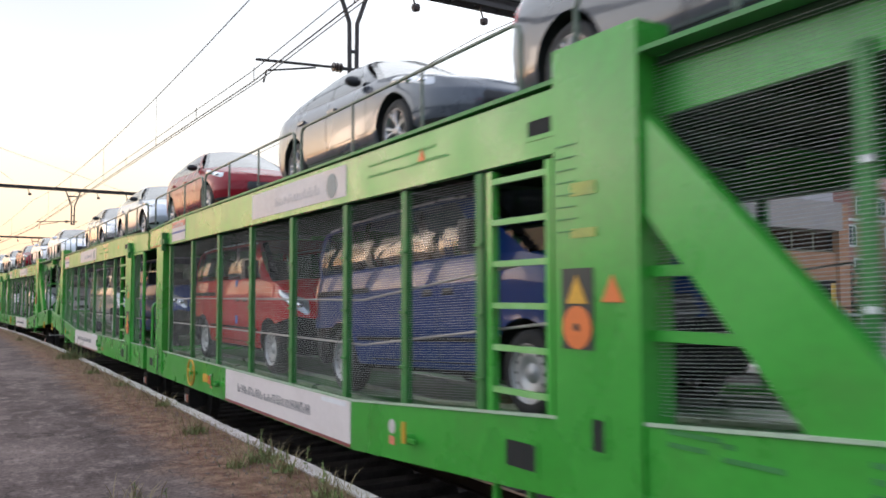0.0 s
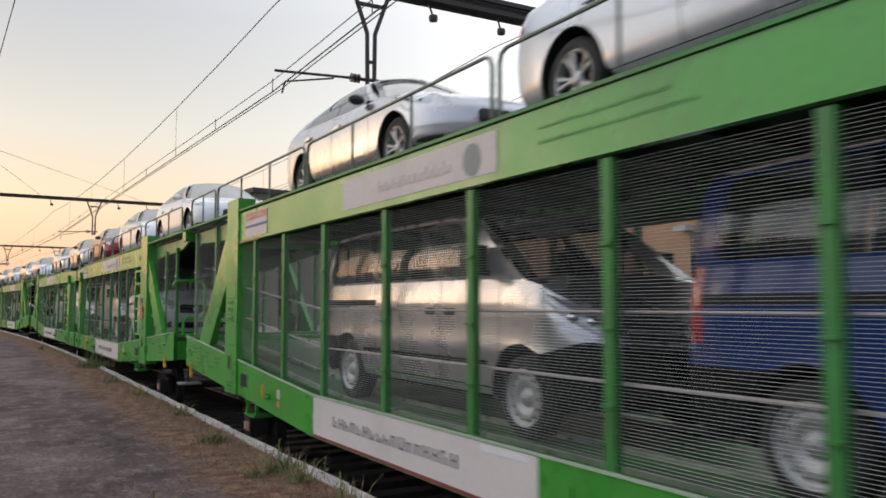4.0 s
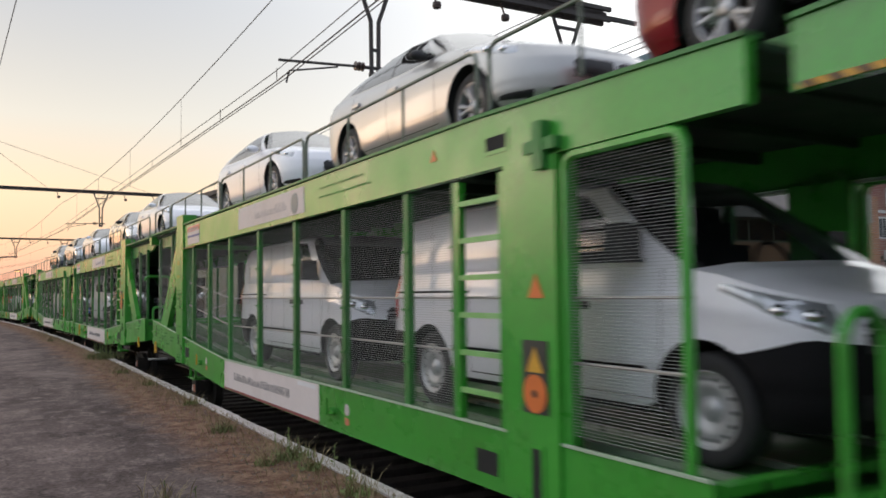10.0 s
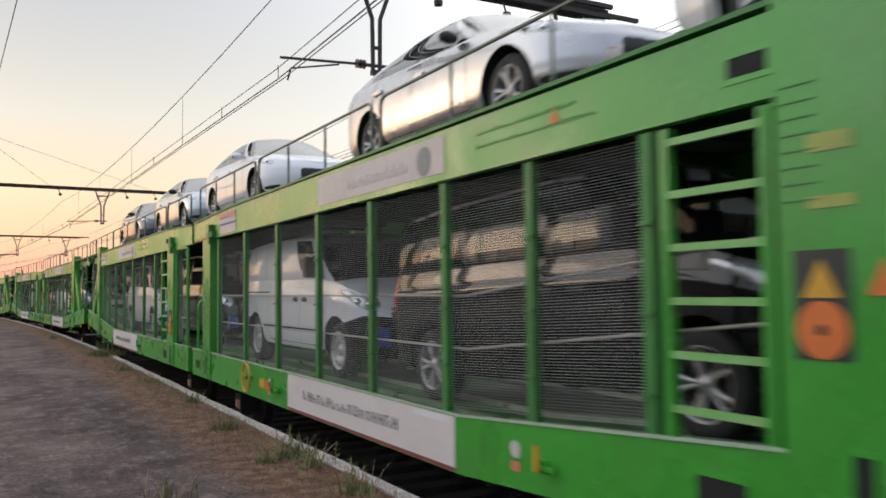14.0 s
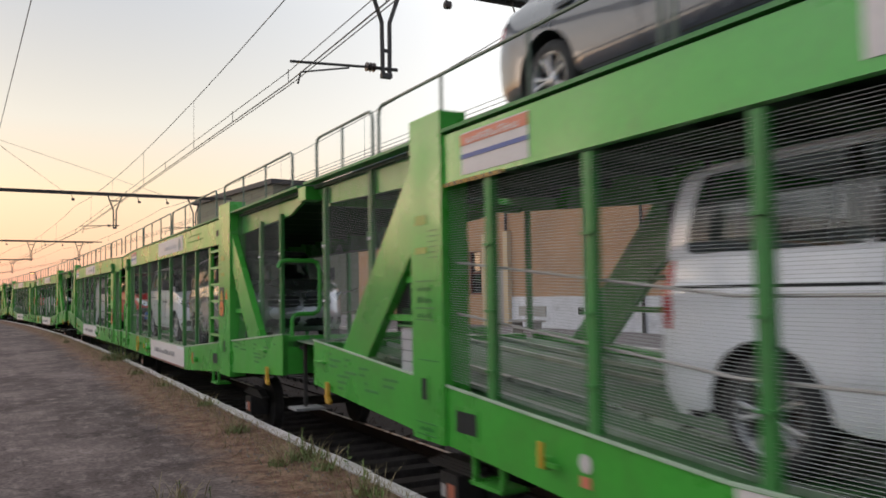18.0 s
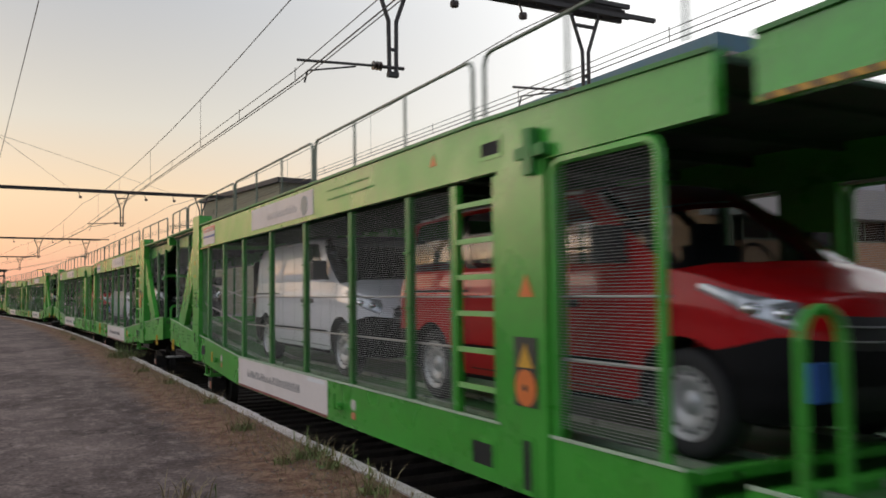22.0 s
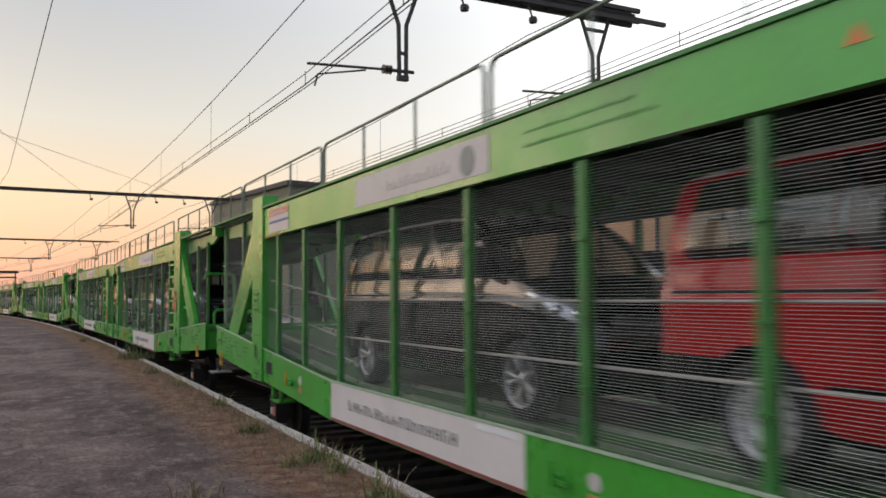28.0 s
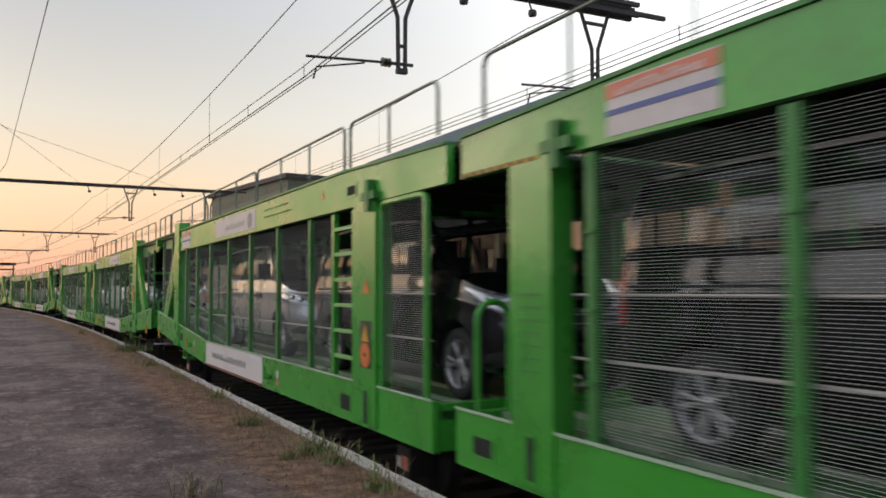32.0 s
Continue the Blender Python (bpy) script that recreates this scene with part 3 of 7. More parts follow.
def hoop(u0, u1, z0, z1, x, posts, r=0.017):
    bm = bmesh.new()
    c = 0.09
    lo, hi = min(u0, u1), max(u0, u1)
    pts = [(x, lo, z0), (x, lo, z1 - c), (x, lo + 0.3 * c, z1 - 0.3 * c), (x, lo + c, z1), (x, hi - c, z1), (x, hi - 0.3 * c, z1 - 0.3 * c), (x, hi, z1 - c), (x, hi, z0)]
    tube(bm, pts, r, 6)
    for k in range(1, posts + 1):
        u = lo + (hi - lo) * k / (posts + 1)
        tube(bm, [(x, u, z0), (x, u, z1)], r * 0.8, 6)
    return bm


def cross_hoop(u, x0, x1, z0, z1, r=0.022):
    bm = bmesh.new()
    c = (x1 - x0) / 2
    arc = [(x0 + c - c * math.cos(math.pi * q / 10), u, z1 - c + c * math.sin(math.pi * q / 10)) for q in range(11)]
    tube(bm, [(x0, u, z0)] + arc + [(x1, u, z0)], r, 8)
    return bm


def plate(x, u0, u1, z0, z1, t=0.004):
    bm = bmesh.new()
    box(bm, x - t, x, min(u0, u1), max(u0, u1), z0, z1)
    return bm


def bars(x, u0, u1, z0, z1, n, gap=0.25, t=0.003, seed=1, slope=0.0):
    """Lettering that cannot be read or is a firm's name: plain bars."""
    rnd = random.Random(seed)
    bm = bmesh.new()
    w = (u1 - u0) / n
    for k in range(n):
        a = u0 + k * w
        b = a + w * (1 - gap * rnd.uniform(0.6, 1.4))
        h = (z1 - z0) * rnd.uniform(0.62, 1.0)
        dz = slope * (a - u0)
        st = (b - a) * 0.28
        for p, q, lo, hi in ((a, a + st, 0, h), (b - st, b, 0, h * rnd.choice((0.6, 1.0))), (a + st, b - st, *rnd.choice(((0, 0.2 * h), (0.4 * h, 0.6 * h), (0.8 * h, h))))):
            box(bm, x - t, x, min(p, q), max(p, q), z0 + dz + lo, z0 + dz + hi)
    return bm


def triangle(x, u, z, s, t=0.004):
    bm = bmesh.new()
    prism(bm, [(u + s * 0.55, z), (u - s * 0.55, z), (u, z + s)], x - t, x)
    return bm


def disc(x, u, z, r, t=0.004, sides=20):
    bm = bmesh.new()
    lathe(bm, [(-t, r), (0, r)], (x, u, z), "x", sides, close=True)
    return bm


def wheelset(parent, u):
    ax = new("wheelset")
    ax.parent = parent
    ax.location = (0, u, RAIL_Z + 0.42)
    bm = bmesh.new()
    tube(bm, [(-1.0, 0, 0), (1.0, 0, 0)], 0.08, 10)
    part("axle", bm, STEEL_DARK, ax)
    for sx in (-1, 1):
        bm = bmesh.new()
        lathe(bm, [(-0.065, 0.10), (-0.06, 0.30), (-0.065, 0.41), (0.05, 0.42), (0.068, 0.45), (0.07, 0.30), (0.06, 0.1)], (0.75 * sx, 0, 0), "x", 28)
        part("wheel", bm, STEEL_DARK, ax)
        bm = bmesh.new()
        box(bm, 1.0 * sx - 0.14, 1.0 * sx + 0.14, -0.16, 0.16, -0.14, 0.16)
        ab = part("axle_box", bm, STEEL_DARK, ax, bevel=0.03)
        if sx < 0:
            part("cover_plate", plate(-1.143, -0.11, 0.02, -0.07, 0.07), FLAG_ORANGE, ab, "dull orange cover plate")
            part("cover_plate", plate(-1.143, 0.05, 0.13, -0.06, 0.05), PALE_SIGN, ab, "pale cover plate")
        bm = bmesh.new()
        for k in range(4):
            box(bm, 1.0 * sx - 0.06, 1.0 * sx + 0.06, -0.55 + 0.09 * k, 0.55 - 0.09 * k, 0.16 + 0.03 * k, 0.185 + 0.03 * k)
        part("leaf_spring", bm, STEEL_DARK, ax)


def half_wagon(front):
    sg = -1 if front else 1
    w = new("car_transporter_wagon")
    tagged(w, "green double-deck car transporter wagon, mesh sides, " + ("front section" if front else "rear section with gate"), "railway wagon", group="car transporter train")
    level = LEVEL_F if front else LEVEL_R
    end = END_F if front else END_R
    ju = -0.02 if front else 0.42                      # end of the sole at the joint
    beam_j = -0.13 if front else 0.14
    deck_end = -16.5 if front else 16.55
    a0, a1 = (-12.46, -13.19) if front else (13.03, 13.60)     # the strong post: inner and outer edge
    lo = lambda a, b: (min(a, b), max(a, b))
    for side in (NEAR, FAR):
        out = -1 if side < 0 else 1
        x0, x1 = lo(side, side - out * 0.07)
        p0_, p1_ = (a0, a1) if out < 0 or not front else (-12.92, -13.40)    # the strong post of this side
        # lower side beam
        bm = bmesh.new()
        prism(bm, [(ju, 0.18), (level, 0.18), (end, sole_bottom(end)), (end, sole_top(end)), (level, 0.62), (ju, 0.62)], x0, x1)
        part("sole_beam", bm, GREEN, w, bevel=0.008)
        # thin strip that paints the highlight along the beam's top edge
        bm = bmesh.new()
        f0, f1 = lo(side + out * 0.012, side - out * 0.006)
        prism(bm, [(ju, 0.622), (level, 0.622), (end, sole_top(end) + 0.002), (end, sole_top(end) + 0.022), (level, 0.642), (ju, 0.642)], f0, f1)
        part("beam_flange", bm, FLANGE_HIGHLIGHT, w, "pale flange edge with its highlight in the colour")
        # upper side beam
        bm = bmesh.new()
        prism(bm, [(beam_j, 2.50), (a0, 2.49), (a0, 2.90), (sg * 2.6, 2.90), (beam_j, 2.83)], x0, x1)
        part("upper_beam", bm, GREEN, w, bevel=0.008)
        if out > 0:
            bm = bmesh.new()
            box(bm, *lo(side - 0.11, side + 0.01), *lo(beam_j + sg * 0.05, a0), 2.462, 2.487)
            part("beam_flange", bm, FLANGE_HIGHLIGHT, w, "pale flange edge with its highlight in the colour")
        bm = bmesh.new()
        g0, g1 = lo(side - out * 0.17, side - out * 0.22)
        if out < 0:
            prism(bm, [(a1, 2.60), (end + sg * -0.15, 2.68), (end + sg * 0.15, 2.76), (deck_end, 2.87), (deck_end, 2.93), (a1, 2.90)], g0, g1)
        else:
            prism(bm, [(a0, 2.50), (a1, 2.51), (end + sg * 0.3, 2.70), (deck_end, 2.74), (deck_end, 2.93), (a0, 2.90)], g0, g1)
        part("end_beam", bm, GREEN, w, bevel=0.006)
        bm = bmesh.new()
        prism(bm, [(beam_j, 2.832), (sg * 2.6, 2.902), (deck_end, 2.935), (deck_end, 2.965), (sg * 2.6, 2.93), (beam_j, 2.86)], *lo(side + out * 0.02, side - out * 0.12))
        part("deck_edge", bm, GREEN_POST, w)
        # strong post with its brace
        bm = bmesh.new()
        box(bm, *lo(side + out * 0.03, side - out * (0.22 if out < 0 else 0.13)), *lo(p0_, p1_), 0.34 if front else 0.36, 3.12)
        part("strong_post", bm, GREEN if out < 0 else STEEL_DARK, w, bevel=0.03)
        bm = bmesh.new()
        d0, d1 = (-14.15, -14.78) if front else (14.70, 15.35)
        d0, d1 = d0 + p1_ - a1, d1 + p1_ - a1
        prism(bm, [(p1_, 2.60 if front else 2.80), (p1_, 2.05 if front else 2.03), (d0, sole_top(d0) + 0.02), (d1, sole_top(d1) + 0.02)], *lo(side - out * 0.005, side - out * 0.10))
        part("brace", bm, GREEN, w, bevel=0.008)
        for zz in (1.38, 1.73):
            bm = bmesh.new()
            ub = p1_ + (d0 - p1_) * max(2.04 - zz, 0.08) / 1.05
            box(bm, *lo(side - out * 0.06, side - out * 0.10), *lo(p1_, ub), zz - 0.03, zz + 0.03)
            part("brace_bar", bm, GREEN, w)
        # posts of the mesh
        posts = [-3.33, -4.83, -6.30, -7.76, -9.22, -10.42, -11.56] if front else [3.0, 3.86, 5.3, 6.84, 8.34, 9.86, 11.17, 12.36]
        for u in posts + ([-1.80] if front else []):
            bm = bmesh.new()
            box(bm, *lo(side - out * 0.01, side - out * 0.07), u - 0.045, u + 0.045, sole_top(u) + 0.02, 2.47)
            for zz in (1.0, 1.45, 1.95):
                box(bm, *lo(side + out * 0.01, side - out * 0.01), u - 0.05, u + 0.05, zz, zz + 0.02)
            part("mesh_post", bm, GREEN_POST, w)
        seq = ([-1.80] + posts) if front else posts + [13.03]
        for ua, ub in zip(seq, seq[1:]):
            za, zb = sole_top(ua) + 0.06, sole_top(ub) + 0.06
            part("mesh_panel", wire_mesh(ua, ub, za, 2.44, zb, 2.44), [WIRE, MESH_GREEN], w, at=(side - out * 0.04, 0, 0))
        # mesh of the open end
        ue = -15.36 if front else 16.24
        part("mesh_panel", wire_mesh(a1, ue, sole_top(a1) + 0.05, 2.88, sole_top(ue) + 0.05, 2.90), [WIRE, MESH_GREEN], w, at=(side - out * 0.112, 0, 0))
        for u, zt in ((-14.38, 2.7), (-15.36, 2.72)) if front else ((14.86, 2.9), (16.22, 2.86)):
            bm = bmesh.new()
            box(bm, *lo(side - out * 0.12, side - out * 0.17), u - 0.04, u + 0.04, sole_top(u) + 0.02, zt)
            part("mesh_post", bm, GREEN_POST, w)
            if out < 0:
                for zz in (1.52, 2.16):
                    bm = bmesh.new()
                    box(bm, side + 0.092, side + 0.110, u - 0.045, u - 0.005, zz, zz + 0.03)
                    part("clamp", bm, FILM, w, "white plastic clamp", bevel=0.006)
        # post beside the joint
        j0, j1 = (-0.90, -1.42) if front else (1.64, 2.24)
        bm = bmesh.new()
        box(bm, *lo(side + out * 0.028, side - out * 0.16), *lo(j0, j1), 0.22, 2.496)
        part("joint_post", bm, GREEN, w, bevel=0.025)
        bm = bmesh.new()
        uc = j1 + sg * 0.10 if front else j0 + 0.12
        box(bm, *lo(side + out * 0.08, side + out * 0.005), uc - 0.05, uc + 0.05, 2.40, 2.72)
        box(bm, *lo(side + out * 0.07, side + out * 0.005), uc - 0.17, uc + 0.17, 2.52, 2.60)
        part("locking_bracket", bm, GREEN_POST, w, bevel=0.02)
        # ladder
        la, lb = (-11.72, -12.38) if front else (2.30, 2.93)
        if out < 0:
            bm = bmesh.new()
            for u in (la, lb):
                box(bm, *lo(side + out * 0.01, side - out * 0.05), u - 0.03, u + 0.03, sole_top(u) + 0.02, 2.46)
            lad = part("ladder", bm, GREEN, w)
            for k in range(6):
                bm = bmesh.new()
                zz = 0.86 + 0.285 * k + (0.1 if front else 0)
                box(bm, *lo(side + out * 0.005, side - out * 0.03), *lo(la, lb), zz - 0.02, zz + 0.02)
                part("rung", bm, RUNG, lad)
        # guard cables inside the mesh
        for zz in (1.14, 1.56):
            bm = bmesh.new()
            us = ([-1.5, -4, level, a0] if front else [0.6, 4, level, 13.0])
            tube(bm, [(side - out * 0.10, u, zz + (sole_top(u) - 0.62) * 0.9 + (0.10 if abs(u) > 11 else 0.0)) for u in us], 0.011, 6)
            part("guard_cable", bm, CABLE, w)
        # railing of the upper deck
        loops = [(-0.45, -3.85, 2), (-4.0, -7.8, 2), (-8.0, -12.05, 2), (-12.62, -16.2, 2)] if front else [(0.35, 2.48, 1), (2.66, 6.45, 2), (6.55, 10.4, 2), (10.5, 14.4, 2), (14.55, 16.2, 1)]
        for ua, ub, n in loops:
            part("railing", hoop(ua, ub, 2.95, 3.44, side - out * 0.03, n), RAIL_TUBE, w)
        if not front:
            # framed mesh gate at the joint
            gx = side - out * 0.03
            gate = part("gate", hoop(0.58, 1.60, 0.64, 2.47, gx, 0, r=0.034), GREEN, w)
            part("gate_mesh", wire_mesh(0.62, 1.585, 0.70, 2.42), [WIRE, MESH_GREEN], gate, at=(gx, 0, 0))
        else:
            if out < 0:
                bm = bmesh.new()
                tube(bm, [(side - out * q, -15.46, z) for q, z in ((0.06, 1.98), (0.09, 2.05), (0.16, 2.08), (0.55, 2.08), (0.62, 2.05), (0.65, 1.97), (0.65, 1.45), (0.62, 1.38), (0.56, 1.35), (0.34, 1.35), (0.28, 1.33), (0.25, 1.27), (0.25, 1.02))], 0.030, 8)
                part("handrail", bm, GREEN, w)
            part("handrail", cross_hoop(-0.30, *lo(side - out * 0.04, side - out * 0.34), 0.62, 1.50, 0.028), GREEN, w)
    # decks
    bm = bmesh.new()
    prism(bm, [(ju, 0.46), (level, 0.46), (end, sole_top(end) - 0.16), (end, sole_top(end) - 0.08), (level, 0.54), (ju, 0.54)], NEAR + 0.08, FAR - 0.08)
    part("lower_deck", bm, GREEN_DECK, w)
    for sx in (-1, 1):
        for o in (0.55, 1.05):
            bm = bmesh.new()
            prism(bm, [(ju, 0.542), (level, 0.542), (end, sole_top(end) - 0.078), (end, sole_top(end) - 0.035), (level, 0.585), (ju, 0.585)], *lo(sx * o - 0.025, sx * o + 0.025))
            part("wheel_guide", bm, STEEL_PLATE, w)
    # upper deck and ribs, in the green darkened for shade
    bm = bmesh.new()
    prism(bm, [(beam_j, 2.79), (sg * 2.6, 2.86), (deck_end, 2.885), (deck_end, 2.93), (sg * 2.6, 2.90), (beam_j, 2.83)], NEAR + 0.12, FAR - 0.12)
    part("upper_deck", bm, GREEN_UNDER_SHADED, w)
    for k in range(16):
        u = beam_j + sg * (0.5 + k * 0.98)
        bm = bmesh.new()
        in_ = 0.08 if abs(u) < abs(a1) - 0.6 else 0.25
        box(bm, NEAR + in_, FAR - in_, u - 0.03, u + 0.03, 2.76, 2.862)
        part("cross_rib", bm, GREEN_UNDER_SHADED, w)
    for sx in (-1, 1):
        bm = bmesh.new()
        prism(bm, [(beam_j, 2.835), (sg * 2.6, 2.905), (deck_end, 2.935), (deck_end, 2.95), (beam_j, 2.95)], sx * 0.78 - 0.19, sx * 0.78 + 0.19)
        part("wheel_track", bm, GREEN_DECK, w)
    if not front:
        for sx in (-1, 1):
            bm = bmesh.new()
            box(bm, *((-1.44, -1.22) if sx < 0 else (1.47, 1.69)), 16.56, 16.83, 2.76, 2.925)
            part("deck_bridge", bm, GREEN, w, bevel=0.012)
        bm = bmesh.new()
        box(bm, -1.215, 1.10, 16.50, 16.88, 2.936, 2.948)
        part("bridge_flap", bm, STEEL_PLATE, w, "worn steel flap between the decks")
        bm = bmesh.new()
        box(bm, NEAR + 0.22, FAR - 0.22, 16.27, 16.35, 2.66, 2.76)
        part("deck_cross_beam", bm, GREEN, w, bevel=0.01)
    # end cross beam, buffers, coupling
    bm = bmesh.new()
    box(bm, -1.44, 1.44, *lo(end, end - sg * 0.12), sole_bottom(end) + 0.01, sole_top(end) - 0.02)
    part("end_beam_cross", bm, GREEN, w)
    bm = bmesh.new()
    box(bm, -1.36, 1.36, *lo(ju, ju - sg * -0.10), 0.19, 0.60)
    part("joint_beam_cross", bm, GREEN, w)
    for sx in (-1, 1):
        bm = bmesh.new()
        e = end + sg * 0.003
        lathe(bm, [(0, 0.13), (sg * 0.33, 0.13), (sg * 0.33, 0.095), (sg * 0.56, 0.095), (sg * 0.57, 0.23), (sg * 0.61, 0.24), (sg * 0.625, 0.14), (sg * 0.63, 0.02)], (sx * 0.87, e, 0.80), "y", 20)
        part("buffer", bm, BLACK, w, "black rubber-sheathed buffer", smooth=False)
        bm = bmesh.new()
        prism(bm, [(end, 1.0), (end + sg * 0.62, 0.98), (end + sg * 0.62, 1.0), (end, 1.02)], *lo(sx * 0.45, sx * 1.25))
        part("bridge_plate", bm, STEEL_PLATE, w, "worn steel bridge plate")
    bm = bmesh.new()
    tube(bm, [(0, end, 0.78), (0, end + sg * 0.25, 0.62), (0.02, end + sg * 0.45, 0.30), (0, end + sg * 0.2, 0.12)], 0.04, 8)
    part("coupling_chain", bm, STEEL_DARK, w)
    bm = bmesh.new()
    tube(bm, [(-0.5, end, 0.72), (-0.5, end + sg * 0.2, 0.4), (-0.42, end + sg * 0.5, 0.25), (-0.35, end + sg * 0.65, 0.45)], 0.022, 6)
    part("brake_hose", bm, BLACK, w)
    if front:
        bm = bmesh.new()
        box(bm, -1.22, -1.18, *lo(end + sg * 0.16, end + sg * 0.20), 0.17, 0.98)
        box(bm, -1.22, -1.18, *lo(end - sg * 0.01, end + sg * 0.20), 0.90, 0.94)
        stp = part("shunter_step", bm, STEEL_DARK, w, "dark steel step below the wagon end")
        bm = bmesh.new()
        box(bm, -1.38, -1.0, *lo(end + sg * 0.02, end + sg * 0.36), 0.14, 0.17)
        part("step_plate", bm, CONCRETE, stp, "pale grey step plate", bevel=0.008)
    if front:
        bm = bmesh.new()
        box(bm, FAR - 0.40, FAR - 0.12, -14.10, -13.70, 0.86, 1.36)
        lk = part("side_locker", bm, GREEN_DECK, w, "dull green locker beside the post", bevel=0.012)
        bm = bmesh.new()
        box(bm, FAR - 0.412, FAR - 0.401, -14.06, -13.74, 0.93, 1.32)
        part("locker_door", bm, GREEN_DECK, lk)
    # running gear
    for u in ((-13.0, -1.9) if front else (13.6, 1.7)):
        wheelset(w, u)
    bm = bmesh.new()
    box(bm, -0.9, 0.9, *lo(sg * 4.0, sg * 7.5), 0.02, 0.17)
    box(bm, -0.5, 0.5, *lo(sg * 8.0, sg * 9.0), -0.1, 0.17)
    part("brake_gear", bm, STEEL_DARK, w)
    bm = bmesh.new()
    us = a0 + (0.55 if front else -0.55)
    box(bm, -1.42, -1.38, us - 0.22, us - 0.18, 0.13, 0.42)
    box(bm, -1.42, -1.38, us + 0.18, us + 0.22, 0.13, 0.42)
    box(bm, -1.44, -1.2, us - 0.22, us + 0.22, 0.12, 0.15)
    part("step", bm, GREEN, w)
    # signs, lettering, fittings on the platform side
    sx = NEAR - 0.002
    b0, b1 = (-5.33, -9.40) if front else (10.05, 5.98)
    ban = part("banner", plate(sx, b0, b1, 0.215, 0.615), WHITE_SIGN, w, "white banner with grey lettering")
    tagged(part("lettering", bars(sx - 0.005, b0 + (b1 - b0) * 0.14, b0 + (b1 - b0) * 0.76, 0.365, 0.475, 17, gap=0.30, seed=2), INK, ban), kind="stuff")
    part("stripe", plate(sx - 0.004, b0, b1, 0.19, 0.222), RED_STRIPE, ban, "dark red stripe")
    part("maker_label", plate(sx - 0.004, b1 + (0.1 if front else 0.1) * 1, b1 + 0.7, 0.555, 0.6), FILM, ban)
    p0, p1 = (-6.40, -9.28) if front else (9.27, 6.44)
    pan = part("panel_sign", plate(sx, p0, p1, 2.555, 2.86), PALE_SIGN, w, "faded pinkish-white sign with round emblem")
    tagged(part("lettering", bars(sx - 0.005, p0 + (p1 - p0) * 0.30, p0 + (p1 - p0) * 0.78, 2.64, 2.75, 9, seed=5), INK_PALE, pan), kind="stuff")
    part("emblem", disc(sx - 0.004, p0 + (p1 - p0) * 0.88, 2.69, 0.125), EMBLEM, pan, "dark teal round emblem")
    tagged(part("lettering", bars(sx, p1 - 0.5, p1 - 1.7, 2.76, 2.79, 14, seed=7), INK_BEAM, w), kind="stuff")
    tagged(part("lettering", bars(sx, p1 - 0.5, p1 - 1.9, 2.66, 2.69, 16, seed=8), INK_BEAM, w), kind="stuff")
    q0, q1 = (-2.0, -2.92) if front else (12.72, 11.78)
    flag = part("flag_sign", plate(sx, q0, q1, 2.53, 2.86), PALE_SIGN, w, "small sign with orange, white and blue bands")
    part("orange_band", plate(sx - 0.004, q0, q1, 2.76, 2.85), FLAG_ORANGE, flag)
    part("blue_band", plate(sx - 0.004, q0, q1, 2.655, 2.69), FLAG_BLUE, flag)
    tagged(part("lettering", bars(sx - 0.008, q0 - 0.1, q1 + 0.1, 2.77, 2.83, 8, seed=9), PALE_SIGN, flag), kind="stuff")
    part("warning_triangle", triangle(sx, -10.75 if front else 3.30, 2.68, 0.10), ORANGE, w, "orange warning triangle")
    wx = NEAR - 0.033
    wu, wz = (-12.68, 1.28) if front else (1.88, 0.80)
    ws = part("warning_plate", plate(wx, wu + 0.14, wu - 0.14, wz, wz + 0.48), SIGN_BLACK, w, "black plate with yellow and orange warning signs")
    part("warning_triangle", triangle(wx - 0.005, wu, wz + 0.27, 0.17), YELLOW, ws)
    part("warning_disc", disc(wx - 0.005, wu, wz + 0.13, 0.128), ORANGE, ws, "orange warning disc")
    part("pictogram", disc(wx - 0.010, wu, wz + 0.13, 0.025), SIGN_BLACK, ws)
    part("warning_triangle", triangle(wx, (-12.98 if front else 1.86), 1.56, 0.16), ORANGE, w, "orange warning triangle")
    # dull yellow patches, laid on the post as thin plates
    su = -12.74 if front else 13.40
    for zz, hh in ((2.19, 0.08), (1.94, 0.055)):
        part("sticker", plate(wx, su + 0.11, su - 0.11, zz, zz + hh, 0.003), YELLOW_PATCH, w, "faded yellow sticker")
    # yellow and black stripes under the upper beam
    hz = part("hazard_stripe", plate(sx, *((-0.16, -1.25) if front else (13.0, 12.12)), 2.502 if front else 2.468, 2.535 if front else 2.50, 0.006), YELLOW, w, "yellow and black hazard stripe")
    hb, ht = (2.503, 2.534) if front else (2.469, 2.499)
    for k in range(8):
        ua = (-0.2 - 0.135 * k) if front else (12.95 - 0.11 * k)
        bm = bmesh.new()
        prism(bm, [(ua, hb), (ua - 0.06, hb), (ua - 0.03, ht), (ua + 0.03, ht)], sx - 0.010, sx - 0.0065)
        part("black_bar", bm, BLACK, hz)
    # recesses: framed flat plates, the hole's inner shade put into their near-black
    for (u, z, du, dz, x) in ([(-12.06, 0.56, 0.16, 0.085, sx), (-12.29, 2.68, 0.12, 0.05, sx), (-12.85, 0.80, 0.05, 0.09, wx), (-1.16, 0.42, 0.045, 0.15, wx), (-0.45, 0.38, 0.14, 0.07, sx)] if front else
                              [(2.54, 0.37, 0.15, 0.085, sx), (2.36, 2.68, 0.13, 0.05, sx), (13.37, 0.79, 0.05, 0.09, wx), (1.88, 0.40, 0.05, 0.17, wx), (12.72, 0.58, 0.16, 0.085, sx)]):
        bm = bmesh.new()
